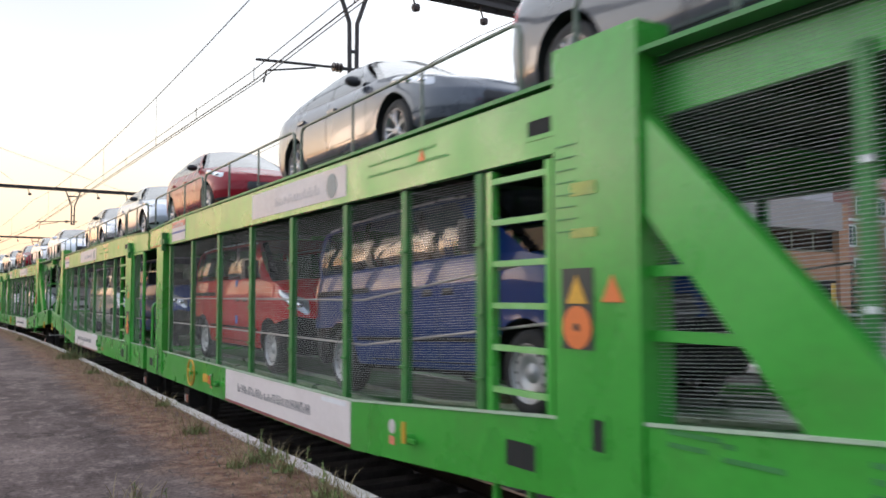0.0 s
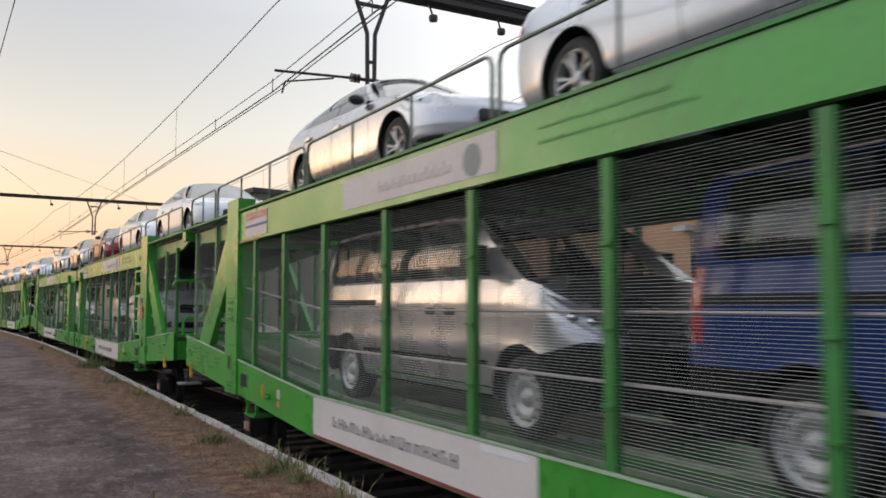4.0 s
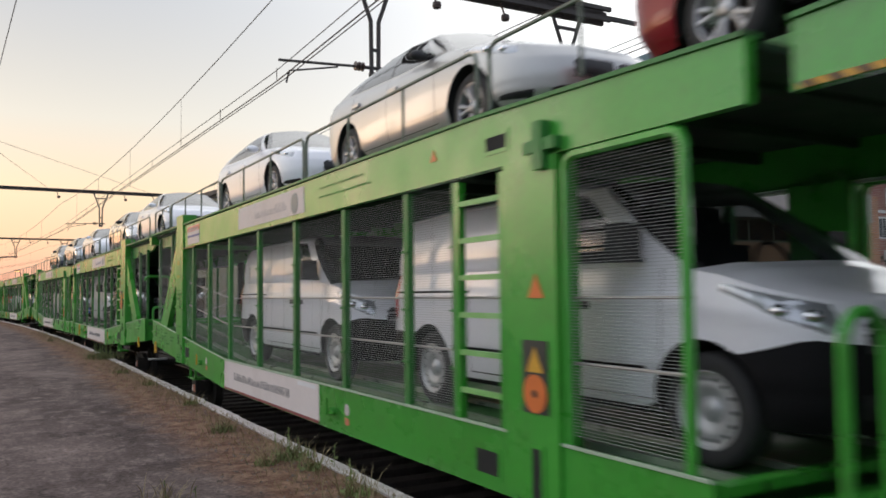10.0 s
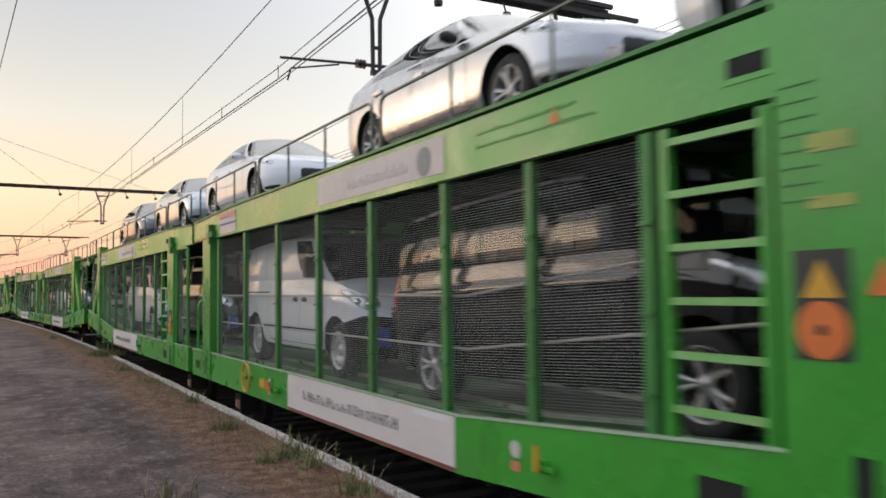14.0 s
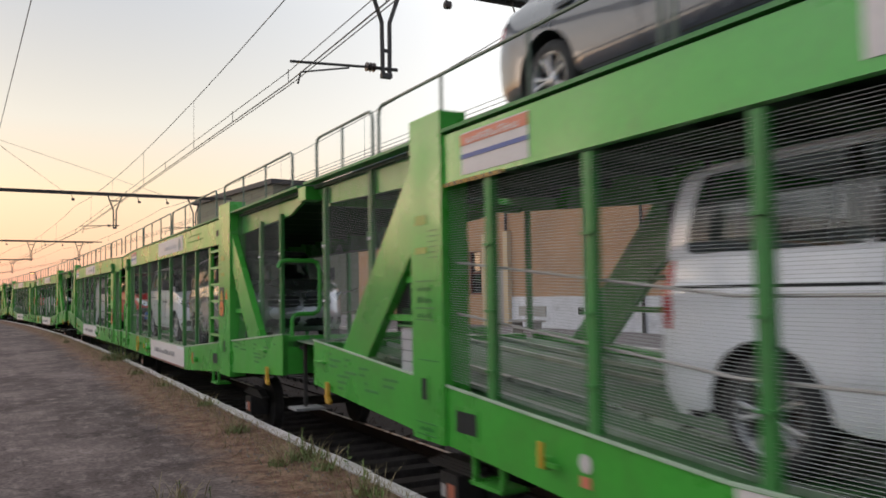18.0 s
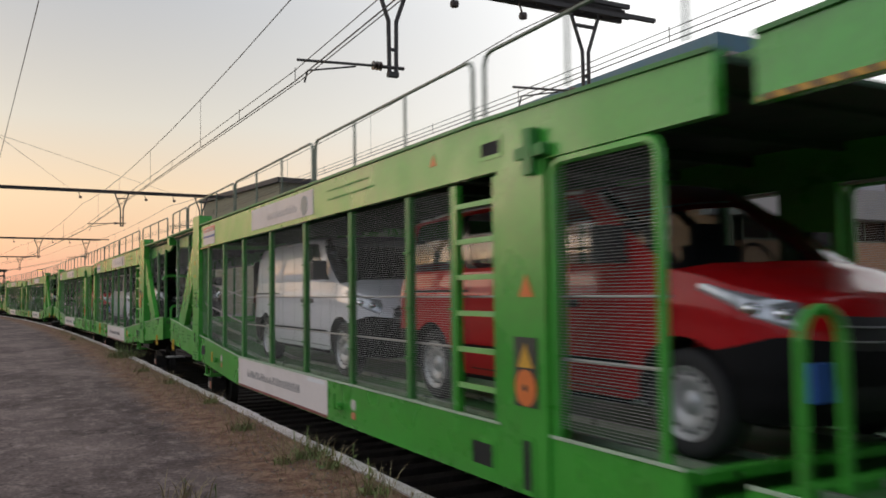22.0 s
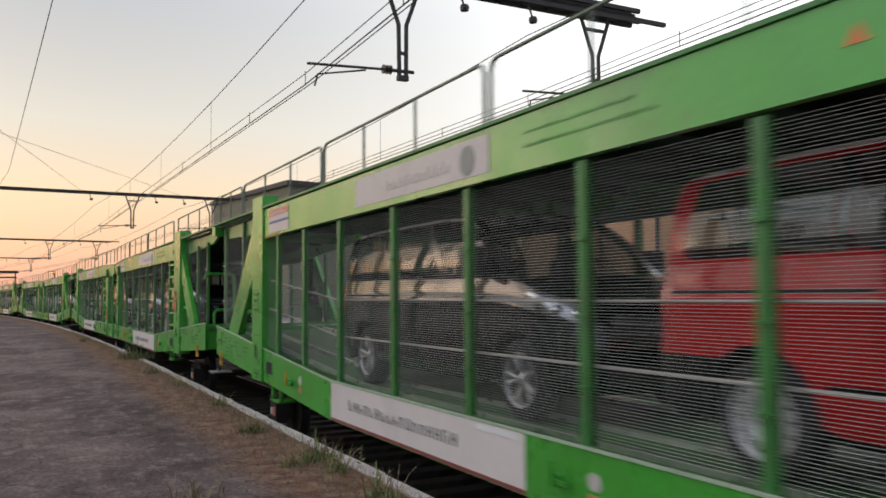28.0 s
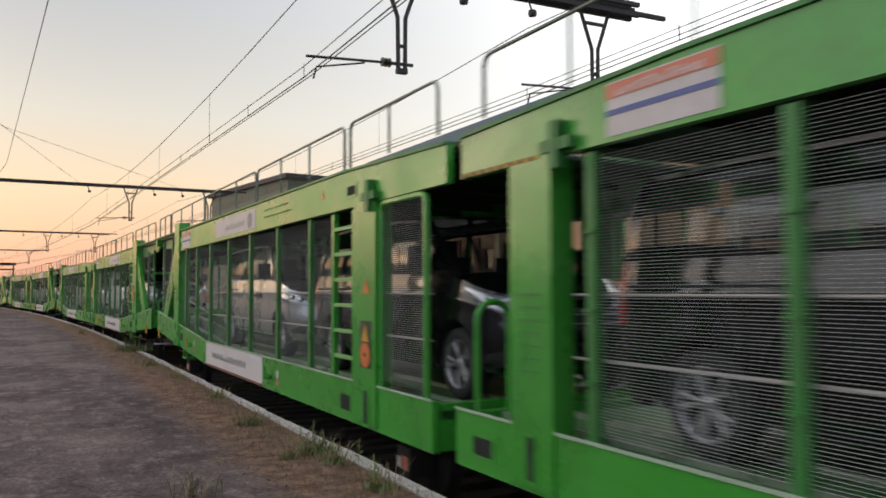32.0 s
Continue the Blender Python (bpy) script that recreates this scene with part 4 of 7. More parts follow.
        box(bm, x - 0.004, x, u - du - 0.035, u + du + 0.035, z - dz - 0.03, z - dz)
        box(bm, x - 0.004, x, u - du - 0.035, u + du + 0.035, z + dz, z + dz + 0.03)
        box(bm, x - 0.004, x, u - du - 0.035, u - du, z - dz, z + dz)
        box(bm, x - 0.004, x, u + du, u + du + 0.035, z - dz, z + dz)
        op = part("opening_frame", bm, GREEN, w)
        part("opening", plate(x, u - du, u + du, z - dz, z + dz, 0.002), HOLE, op, "dark opening")
    # stencilled notes
    nt = [(-13.35, 0.88, 2), (-13.7, 0.86, 2), (-14.45, 0.90, 3), (-14.95, 0.88, 3), (-14.5, 0.72, 2), (-15.45, 0.94, 1)] if front else [(14.3, 0.78, 2), (15.75, 0.94, 3), (15.3, 0.90, 3), (14.9, 0.84, 2), (15.5, 0.72, 3), (14.75, 0.70, 2)]
    for k, (ua, z, n) in enumerate(nt):
        for r_ in range(n):
            part("stencil", plate(sx, ua, ua - 0.34 + 0.09 * ((k * 3 + r_ * 5) % 4), z - 0.065 * r_, z + 0.026 - 0.065 * r_, 0.003), INK_GREEN, w)
    if front:
        for k in range(7):
            part("scale_mark", plate(wx, -1.04, -1.28 - 0.02 * (k % 3), 1.02 + 0.09 * k, 1.03 + 0.09 * k), INK_GREEN, w)
        for k in range(8):
            part("scale_mark", plate(wx, -12.49, -12.67, 1.98 + 0.075 * k, 1.987 + 0.075 * k), INK_GREEN, w)
    else:
        for k in range(6):
            part("scale_mark", plate(wx, 13.27, 13.08 + 0.02 * (k % 2), 1.90 + 0.045 * k, 1.907 + 0.045 * k), INK_GREEN, w)
        bm = bmesh.new()
        box(bm, -1.36, -1.12, 13.66, 14.07, 0.88, 1.29)
        cbx = part("control_box", bm, CASING, w, "pale lilac-grey box with horizontal joints", bevel=0.012)
        for zz in (0.98, 1.08, 1.18):
            bm = bmesh.new()
            box(bm, -1.365, -1.355, 13.67, 14.06, zz - 0.006, zz + 0.006)
            part("joint_line", bm, INK, cbx)
        bm = bmesh.new()
        box(bm, -1.38, -1.10, 13.64, 14.12, 1.295, 1.315)
        part("cover", bm, GREEN_DECK, cbx)
        for k, zz in enumerate((1.70, 1.47, 1.37, 1.03, 0.50, 0.40)):
            part("scale_mark", plate(wx, 13.52 - 0.05 * (k == 3), 13.16 - 0.06 * (k == 3), zz, zz + 0.012), INK_GREEN, w)
        for k, (zz, hh) in enumerate(((1.62, 0.05), (1.52, 0.06), (1.395, 0.05), (0.44, 0.04))):
            tagged(part("lettering", bars(wx, 13.48, 13.20, zz, zz + hh, 5, seed=20 + k), INK_GREEN, w), kind="stuff")
    # hand wheel and valves
    if front:
        hw = new("hand_wheel")
        hw.parent = w
        hw.location = (NEAR - 0.09, -3.78, 0.44)
        hw["label"] = "yellow brake hand wheel"
        bm = bmesh.new()
        tube(bm, [(0, 0.19 * math.cos(a), 0.19 * math.sin(a)) for a in (2 * math.pi * k / 24 for k in range(25))], 0.016, 6, cap=False)
        part("ring", bm, YELLOW, hw)
        bm = bmesh.new()
        for a in (0.3, 2.4, 4.5):
            tube(bm, [(0, 0, 0), (0, 0.19 * math.cos(a), 0.19 * math.sin(a))], 0.011, 6)
        part("spokes", bm, YELLOW, hw)
        bm = bmesh.new()
        tube(bm, [(-0.02, 0, 0), (0.09, 0, 0)], 0.03, 8)
        part("hub", bm, GREEN, hw)
        part("instruction_plate", plate(sx, -4.15, -4.38, 0.34, 0.46), YELLOW, w)
        part("instruction_plate", plate(sx, -4.42, -4.62, 0.33, 0.45), ORANGE, w)
    vu = -4.95 if front else 5.55
    for uv in (vu, -10.6 if front else 11.6):
        bm = bmesh.new()
        tube(bm, [(sx + 0.02, uv, sole_bottom(uv) + 0.2), (sx - 0.06, uv, sole_bottom(uv) + 0.2)], 0.045, 10)
        box(bm, sx - 0.075, sx - 0.055, uv - 0.16, uv + 0.04, sole_bottom(uv) + 0.185, sole_bottom(uv) + 0.215)
        vl = part("brake_valve", bm, GREEN, w)
        part("lever", (lambda b: (box(b, sx - 0.095, sx - 0.075, uv - 0.02, uv + 0.02, sole_bottom(uv) + 0.17, sole_bottom(uv) + 0.34), b)[1])(bmesh.new()), YELLOW if abs(uv) > 10 else GREEN, vl)
        part("notice", disc(sx, uv + 0.36 * (1 if front else -1), sole_bottom(uv) + 0.25, 0.06), PALE_SIGN, w)
        part("notice", plate(sx, uv + 0.31 * (1 if front else -1), uv + 0.41 * (1 if front else -1), sole_bottom(uv) + 0.10, sole_bottom(uv) + 0.17), FLAG_ORANGE, w)
    hu = -15.25 if front else 15.72
    bm = bmesh.new()
    hb_ = sole_bottom(hu)
    prism(bm, [(hu - 0.025, hb_ + 0.10), (hu - 0.035, hb_ + 0.02), (hu - 0.03, hb_ - 0.05), (hu - 0.085, hb_ - 0.09), (hu - 0.075, hb_ - 0.13), (hu + 0.02, hb_ - 0.115), (hu + 0.04, hb_ - 0.06), (hu + 0.03, hb_ + 0.03), (hu + 0.02, hb_ + 0.11)], sx - 0.055, sx - 0.02)
    part("release_handle", bm, YELLOW, w, "yellow uncoupling handle", bevel=0.01)
    bm = bmesh.new()
    box(bm, sx - 0.05, sx, hu - 0.14 + 0.28, hu + 0.14 + 0.28, sole_bottom(hu) + 0.30, sole_bottom(hu) + 0.32)
    part("lashing_eye", bm, GREEN, w)
    return w


# ---------------------------------------------------------------- vehicles
def interp(pts, y):
    return float(np.interp(y, [p[0] for p in pts], [p[1] for p in pts]))


# a shape: outline of the nose by height, line of the shoulder along the car, section of the flank,
# foot and head of windscreen and rear window, side windows as fractions of the belt, all in metres
SHAPES = {
    "saloon": dict(L=4.80, W=1.84, r=0.32, wheels=(0.97, 3.75), sill=0.20, yc=0.95, yr=0.62, nf=2.5, nr=2.9, H=1.44,
                   nose=[(0.22, 0.10), (0.34, 0.02), (0.50, 0.0), (0.62, 0.03), (0.72, 0.12), (1.0, 0.3)],
                   tail=[(0.22, 0.16), (0.40, 0.02), (0.62, 0.0), (0.90, 0.06), (1.10, 0.12)],
                   top=[(0, 0.70), (0.30, 0.775), (0.8, 0.87), (1.45, 0.945), (2.4, 0.955), (3.5, 1.00), (4.2, 1.04), (4.8, 1.035)],
                   sec=[(0, 0.905), (0.10, 0.955), (0.22, 0.985), (0.45, 0.998), (0.62, 1.0), (0.74, 0.994), (0.86, 0.972), (0.95, 0.945), (1.0, 0.915)],
                   foot=(1.42, 0.26), head=(2.18, 0.20), rhead=(3.28, 0.10), rfoot=(4.16, 0.12), rail=[(2.18, 1.335), (2.6, 1.375), (3.0, 1.365), (3.28, 1.335)], rail_x=0.565, crown=0.065,
                   wins=[(0.075, 0.435), (0.465, 0.79), (0.81, 0.90)], sill_gap=0.05, lamp=((0.60, 1.10), (0.80, 0.97)), tail_lamp=((0.30, 0.86), (0.70, 0.92)), arch=0.06, crease=0.72),
    "hatchback": dict(L=4.46, W=1.80, r=0.315, wheels=(0.90, 3.60), sill=0.20, yc=0.90, yr=0.55, nf=2.5, nr=3.0, H=1.46,
                      nose=[(0.22, 0.10), (0.34, 0.02), (0.50, 0.0), (0.62, 0.03), (0.74, 0.12), (1.0, 0.3)],
                      tail=[(0.22, 0.16), (0.40, 0.02), (0.62, 0.0), (0.95, 0.05), (1.15, 0.12)],
                      top=[(0, 0.72), (0.30, 0.80), (0.8, 0.90), (1.32, 0.965), (2.4, 0.975), (3.4, 1.03), (4.1, 1.07), (4.46, 1.07)],
                      sec=[(0, 0.905), (0.10, 0.955), (0.22, 0.985), (0.45, 0.998), (0.62, 1.0), (0.74, 0.994), (0.86, 0.972), (0.95, 0.945), (1.0, 0.915)],
                      foot=(1.28, 0.26), head=(2.05, 0.20), rhead=(3.72, 0.06), rfoot=(4.26, 0.10), rail=[(2.05, 1.355), (2.5, 1.395), (3.1, 1.38), (3.72, 1.32)], rail_x=0.565, crown=0.065,
                      wins=[(0.08, 0.42), (0.45, 0.74), (0.76, 0.87)], sill_gap=0.05, lamp=((0.60, 1.10), (0.80, 0.97)), tail_lamp=((0.30, 0.86), (0.70, 0.94)), arch=0.06, crease=0.72),
    "van": dict(L=5.28, W=1.93, r=0.345, wheels=(0.92, 4.33), sill=0.27, yc=0.80, yr=0.30, nf=2.7, nr=4.0, H=1.90,
                nose=[(0.27, 0.10), (0.40, 0.02), (0.60, 0.0), (0.80, 0.03), (0.95, 0.10), (1.10, 0.25)],
                tail=[(0.27, 0.10), (0.42, 0.0), (0.62, 0.0), (0.9, 0.03), (1.25, 0.05)],
                top=[(0, 0.955), (0.30, 1.03), (0.70, 1.125), (1.10, 1.195), (1.6, 1.215), (3.2, 1.235), (5.28, 1.24)],
                sec=[(0, 0.925), (0.08, 0.962), (0.17, 0.978), (0.30, 0.986), (0.335, 1.0), (0.45, 1.0), (0.58, 0.996), (0.69, 0.989), (0.775, 0.999), (0.80, 0.998), (0.845, 0.976), (0.93, 0.966), (1.0, 0.952)],
                foot=(1.02, 0.34), head=(1.92, 0.20), rhead=(5.00, 0.05), rfoot=(5.16, 0.06), rail=[(1.92, 1.795), (2.5, 1.835), (4.2, 1.835), (5.00, 1.80)], rail_x=0.775, crown=0.055,
                wins=[(0.075, 0.265), (0.31, 0.60), (0.635, 0.945)], sill_gap=0.05, lamp=((0.46, 1.0), (0.70, 0.975)), tail_lamp=((0.50, 0.97), (0.55, 1.0)), arch=0.075, crease=0.83),
    "short_nosed_van": dict(L=5.28, W=1.95, r=0.335, wheels=(0.92, 4.33), sill=0.28, yc=0.72, yr=0.30, nf=2.5, nr=4.0, H=1.94,
                            nose=[(0.28, 0.10), (0.40, 0.02), (0.62, 0.0), (0.82, 0.05), (1.00, 0.16), (1.15, 0.32)],
                            tail=[(0.28, 0.10), (0.42, 0.0), (0.62, 0.0), (0.9, 0.03), (1.25, 0.05)],
                            top=[(0, 0.985), (0.25, 1.075), (0.6, 1.195), (0.95, 1.265), (1.6, 1.275), (3.2, 1.28), (5.28, 1.28)],
                            sec=[(0, 0.925), (0.08, 0.962), (0.20, 0.980), (0.33, 0.985), (0.375, 1.0), (0.46, 1.0), (0.52, 0.99), (0.80, 0.988), (0.90, 0.975), (1.0, 0.955)],
                            foot=(0.86, 0.32), head=(1.72, 0.20), rhead=(5.04, 0.04), rfoot=(5.18, 0.05), rail=[(1.72, 1.82), (2.3, 1.865), (4.2, 1.865), (5.04, 1.83)], rail_x=0.80, crown=0.06,
                            wins=[(0.10, 0.285), (0.33, 0.61), (0.645, 0.945)], sill_gap=0.05, lamp=((0.44, 0.92), (0.66, 0.985)), tail_lamp=((0.50, 0.97), (0.55, 1.0)), arch=0.085, crease=0.42),
}
BODY_CACHE = {}


JOINED = ("body", "bonnet", "roof", "boot_lid", "bumper_front", "bumper_rear", "grille", "grille_bar_0", "grille_bar_1", "air_intake")   # parts that meet at the middle


class Shell:
    """The skin of a car: flank and nose as one surface over (s, v); s runs 0..1 round the nose's corner,
    then a metre a unit along the side, then 1 round the tail; v runs 0 at the sill to 1 at the shoulder."""

    def __init__(self, S):
        self.S = S
        self.side = S["L"] - S["yc"] - S["yr"]
        self.end = 2 + self.side
        self.ra = S["r"] + S["arch"]

    def nominal(self, s):
        S = self.S
        if s < 1:
            a = (1 - s) * math.pi / 2
            return math.cos(a) ** (2 / S["nf"]), S["yc"] * (1 - math.sin(a) ** (2 / S["nf"])), "f"
        if s > 1 + self.side:
            a = (s - 1 - self.side) * math.pi / 2
            return max(math.cos(a), 0) ** (2 / S["nr"]), S["L"] - S["yr"] * (1 - max(math.sin(a), 0) ** (2 / S["nr"])), "r"
        return 1.0, S["yc"] + s - 1, "s"

    def at_y(self, y):
        S = self.S
        if y < S["yc"]:
            return 1 - math.asin(min((1 - max(y, 0) / S["yc"]) ** (S["nf"] / 2), 1)) / (math.pi / 2)
        if y > S["L"] - S["yr"]:
            return self.end - 1 + math.asin(min((max(y - S["L"] + S["yr"], 0) / S["yr"]) ** (S["nr"] / 2), 1)) / (math.pi / 2) if y < S["L"] else self.end
        return 1 + y - S["yc"]

    def point(self, s, v, out=0.0):
        S = self.S
        fx, y, zone = self.nominal(s)
        zt = interp(S["top"], y)
        z = S["sill"] + v * (zt - S["sill"])
        w = S["W"] / 2 * interp(S["sec"], v) + out
        # the tail draws in a little
        w *= 1 - 0.045 * min(max((y - S["L"] + 1.3) / 1.3, 0), 1) ** 2 - 0.03 * min(max((0.9 - y) / 0.9, 0), 1)
        if zone == "f":
            yf = interp(S["nose"], z) - out
            y = S["yc"] - (S["yc"] - yf) * (1 - y / S["yc"])
        elif zone == "r":
            yf = S["L"] - interp(S["tail"], z) + out
            y0 = S["L"] - S["yr"]
            y = y0 + (yf - y0) * (y - y0) / S["yr"]
        return [w * fx, y, z]

    def low(self, y):
        z = 0.0
        for yc in self.S["wheels"]:
            d = abs(y - yc)
            if d < self.ra:
                z = max(z, self.S["r"] + math.sqrt(self.ra ** 2 - d * d))
        return z

    def skin(self, s, v):
        y = self.nominal(s)[1]
        zt, z0 = interp(self.S["top"], y), self.S["sill"]
        least = (min(self.low(y), zt - 0.02) - z0) / (zt - z0)
        return self.point(s, max(v, least))

    def cabin(self, f, h, out=0.0):
        """The side of the cabin: f 0..1 from windscreen to tail, h 0..1 from belt to roof rail."""
        S = self.S
        ya, yd = S["foot"][0], S["rfoot"][0]
        y = ya + (yd - ya) * f
        b = self.point(min(self.at_y(y), self.end), 1.0)
        ha, hd = S["head"][0], S["rhead"][0]
        yr = ha + (hd - ha) * f
        zr = interp(S["rail"], yr)
        xr = S["rail_x"] - 0.05 * max(f - 0.75, 0) * 4 * 0.35
        bow = 0.045 * math.sin(math.pi * min(h, 1.0)) ** 0.9 - 0.030 * max((h - 0.9) / 0.1, 0) ** 2
        return [b[0] + (xr + 0.03 - b[0]) * h + bow + out, b[1] + (yr - b[1]) * h, b[2] + (zr - b[2]) * h]


def vehicle_meshes(kind, paint, panel_van, dark_bumper):
    key = (kind, paint, panel_van, dark_bumper)
    if key in BODY_CACHE:
        return BODY_CACHE[key]
    S = SHAPES[kind]
    sh = Shell(S)
    van = "van" in kind
    L, W, r = S["L"], S["W"], S["r"]
    groups = {}

    def quad(g, pts, mirror=True):
        groups.setdefault(g, []).append(pts)
        if mirror:
            far = g if g in JOINED else g + "|far"
            groups.setdefault(far, []).append([(-p[0], p[1], p[2]) for p in pts][::-1])

    def grid(g, fn, us, vs, mirror=True):
        P = [[fn(u, v) for v in vs] for u in us]
        for i in range(len(us) - 1):
            for j in range(len(vs) - 1):
                name = g(i, j) if callable(g) else g
                if name:
                    quad(name, [P[i][j], P[i + 1][j], P[i + 1][j + 1], P[i][j + 1]], mirror)

    # flank, nose and tail
    ys = set(np.arange(S["yc"], L - S["yr"] + 0.001, 0.13).round(3)) | {S["foot"][0], S["rfoot"][0]}
    for yc in S["wheels"]:
        ys |= {round(float(yc + sh.ra * math.sin(a)), 3) for a in np.linspace(-math.pi / 2, math.pi / 2, 15)}
    ss = sorted([k / 12 for k in range(12)] + [sh.at_y(y) for y in ys] + [1 + sh.side + k / 7 for k in range(1, 8)])
    ss = [q for i, q in enumerate(ss) if i == 0 or q - ss[i - 1] > 0.006]
    vb = S["lamp"][1][0] - 0.02
    vs = sorted({0.0, 0.04, 0.08, 0.13, 0.19, 0.25, 0.30, 0.335, 0.37, 0.42, 0.48, 0.55, 0.62, 0.68, 0.74, 0.775, vb, 0.80, 0.84, 0.88, 0.92, 0.96, 1.0})
    front_end = sh.at_y(S["wheels"][0])

    def region(i, j):
        s, v = (ss[i] + ss[i + 1]) / 2, (vs[j] + vs[j + 1]) / 2
        if dark_bumper and s < front_end - 0.02 and v < vb:
            return "bumper_front"
        if dark_bumper and s > sh.at_y(S["wheels"][1]) and v < 0.40:
            return "bumper_rear"
        if v < 0.06 and 1.0 < s < 1 + sh.side:
            return "sill_trim"
        return "body"

    def dropped(s, v):
        """The upper edge of the bumper falls from the lamp to the wheel arch."""
        d = 0.26 * min(max((s - 0.62) / 0.45, 0), 1) if dark_bumper and s < front_end + 0.3 else 0.0
        d *= min(max((front_end + 0.3 - s) / 0.3, 0), 1)
        return sh.skin(s, v - d * (v / vb if v < vb else (1 - v) / (1 - vb)))

    grid(region, dropped, ss, vs)
    # bonnet and boot lid, crowned across
    ts = [-1, -0.92, -0.75, -0.5, -0.25, 0, 0.25, 0.5, 0.75, 0.92, 1]

    def lid(s_list, name, foot, bow):
        rows = []
        for s in s_list:
            p = sh.point(s, 1.0)
            f = min(abs(p[1] - (0 if name == "bonnet" else L)) / abs(foot - (0 if name == "bonnet" else L)), 1)
            sg = -1 if name == "bonnet" else 1
            c = (0.05 if van else 0.045) * min(p[0] / 0.5, 1)
            rows.append([(t * p[0], p[1] + sg * bow * f ** 2 * (1 - t * t), p[2] + c * (1 - t * t) ** 0.75 + (0.012 if abs(abs(t) - 0.75) < 0.1 and name == "bonnet" else 0)) for t in ts])
        for A, B in zip(rows, rows[1:]):
            for k in range(len(ts) - 1):
                quad(name, [A[k], A[k + 1], B[k + 1], B[k]], False)
        return rows[-1]

    i_a = [s for s in ss if s <= sh.at_y(S["foot"][0]) + 1e-6]
    i_d = [s for s in ss if s >= sh.at_y(S["rfoot"][0]) - 1e-6]
    base_f = lid(i_a, "bonnet", S["foot"][0], S["foot"][1])
    base_r = lid(i_d[::-1], "boot_lid" if not van else "body", S["rfoot"][0], S["rfoot"][1])
    # roof
    fs = sorted({0.0, 1.0} | set(np.linspace(0, 1, 25).round(4)) | {round(x, 4) for w_ in S["wins"] for x in w_} | {round(x + d, 4) for w_ in S["wins"] for x, d in ((w_[0], 0.015), (w_[1], -0.015))})

    def roof_row(f):
        p = sh.cabin(f, 1.0)
        bow = -S["head"][1] * max(1 - f * 4, 0) ** 1.5 + S["rhead"][1] * max(f * 4 - 3, 0) ** 1.5
        return [(t * p[0], p[1] + bow * (1 - t * t), p[2] + (0.012 if abs(t) == 0.92 else 0) + S["crown"] * (1 - t * t) ** 0.6) for t in ts]

    rows = [roof_row(f) for f in fs]
    for A, B in zip(rows, rows[1:]):
        for k in range(len(ts) - 1):
            quad("roof", [A[k], A[k + 1], B[k + 1], B[k]], False)
    # windscreen and rear window between the pillars
    for base, head, name, seen in ((base_f, rows[0], "windscreen", True), (base_r, rows[-1], "rear_window", not panel_van)):
        n = 6
        for q in range(n):
            a, b = q / n, (q + 1) / n
            for k in range(len(ts) - 1):
                mixp = lambda f, c: tuple(base[c][i] * (1 - f) + head[c][i] * f + (0.03 * math.sin(math.pi * f) * (-1 if name == "windscreen" else 1) if i == 1 else 0) for i in range(3))
                edge = k in (0, len(ts) - 2)
                g = "pillar|w%d" % k if edge else name if seen and (name == "windscreen" or q > 0) else "body"
                if name == "rear_window" and edge:
                    g = "body"
                quad(g, [mixp(a, k), mixp(a, k + 1), mixp(b, k + 1), mixp(b, k)], False)
    # side of the cabin with its windows
    hs = [0.0, S["sill_gap"], 0.10, 0.3, 0.55, 0.78, 0.86, 0.90, 0.94, 0.97, 1.0]
    h0, h1 = 1, 7

    def which(f):
        for i, (wa, wb) in enumerate(S["wins"]):
            if wa < f < wb:
                return i
        return None

    P = [[sh.cabin(f, h) for h in hs] for f in fs]
    for i in range(len(fs) - 1):
        w_i = which((fs[i] + fs[i + 1]) / 2)
        for j in range(len(hs) - 1):
            q = [P[i][j], P[i + 1][j], P[i + 1][j + 1], P[i][j + 1]]
            post = "pillar_%d" % (fs[i] > S["wins"][1][0]) if not panel_van and S["wins"][0][1] - 0.001 < fs[i] < S["wins"][-1][0] and h0 <= j < h1 else "body"
            if w_i is None or not h0 <= j < h1 or (panel_van and w_i > 0):
                quad(post, q)
                continue
            g = "side_window_%d" % w_i
            first = fs[i] <= S["wins"][w_i][0] + 1e-6
            last = fs[i + 1] >= S["wins"][w_i][1] - 1e-6
            # corners of the panes are cut
            if (first or last) and j in (h0, h1 - 1):
                a, b, c, d = q
                if first:
                    tri = ((a, b, d), (b, c, d)) if j == h0 else ((a, d, c), (a, b, c))
                    quad(post, list(tri[0]))
                    quad(g, list(tri[1]))
                else:
                    tri = ((a, b, c), (a, c, d)) if j == h0 else ((b, c, d), (a, b, d))
                    quad(post, list(tri[0]))
                    quad(g, list(tri[1]))
            else:
                quad(g, q)
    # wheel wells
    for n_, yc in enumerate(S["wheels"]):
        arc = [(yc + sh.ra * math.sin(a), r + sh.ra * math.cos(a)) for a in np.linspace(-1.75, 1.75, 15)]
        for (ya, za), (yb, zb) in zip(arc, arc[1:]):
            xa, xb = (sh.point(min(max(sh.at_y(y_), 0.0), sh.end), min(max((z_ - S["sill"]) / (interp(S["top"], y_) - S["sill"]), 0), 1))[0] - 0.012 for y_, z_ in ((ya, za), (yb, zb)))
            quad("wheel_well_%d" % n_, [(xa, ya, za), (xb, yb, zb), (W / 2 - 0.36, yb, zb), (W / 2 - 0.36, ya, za)])
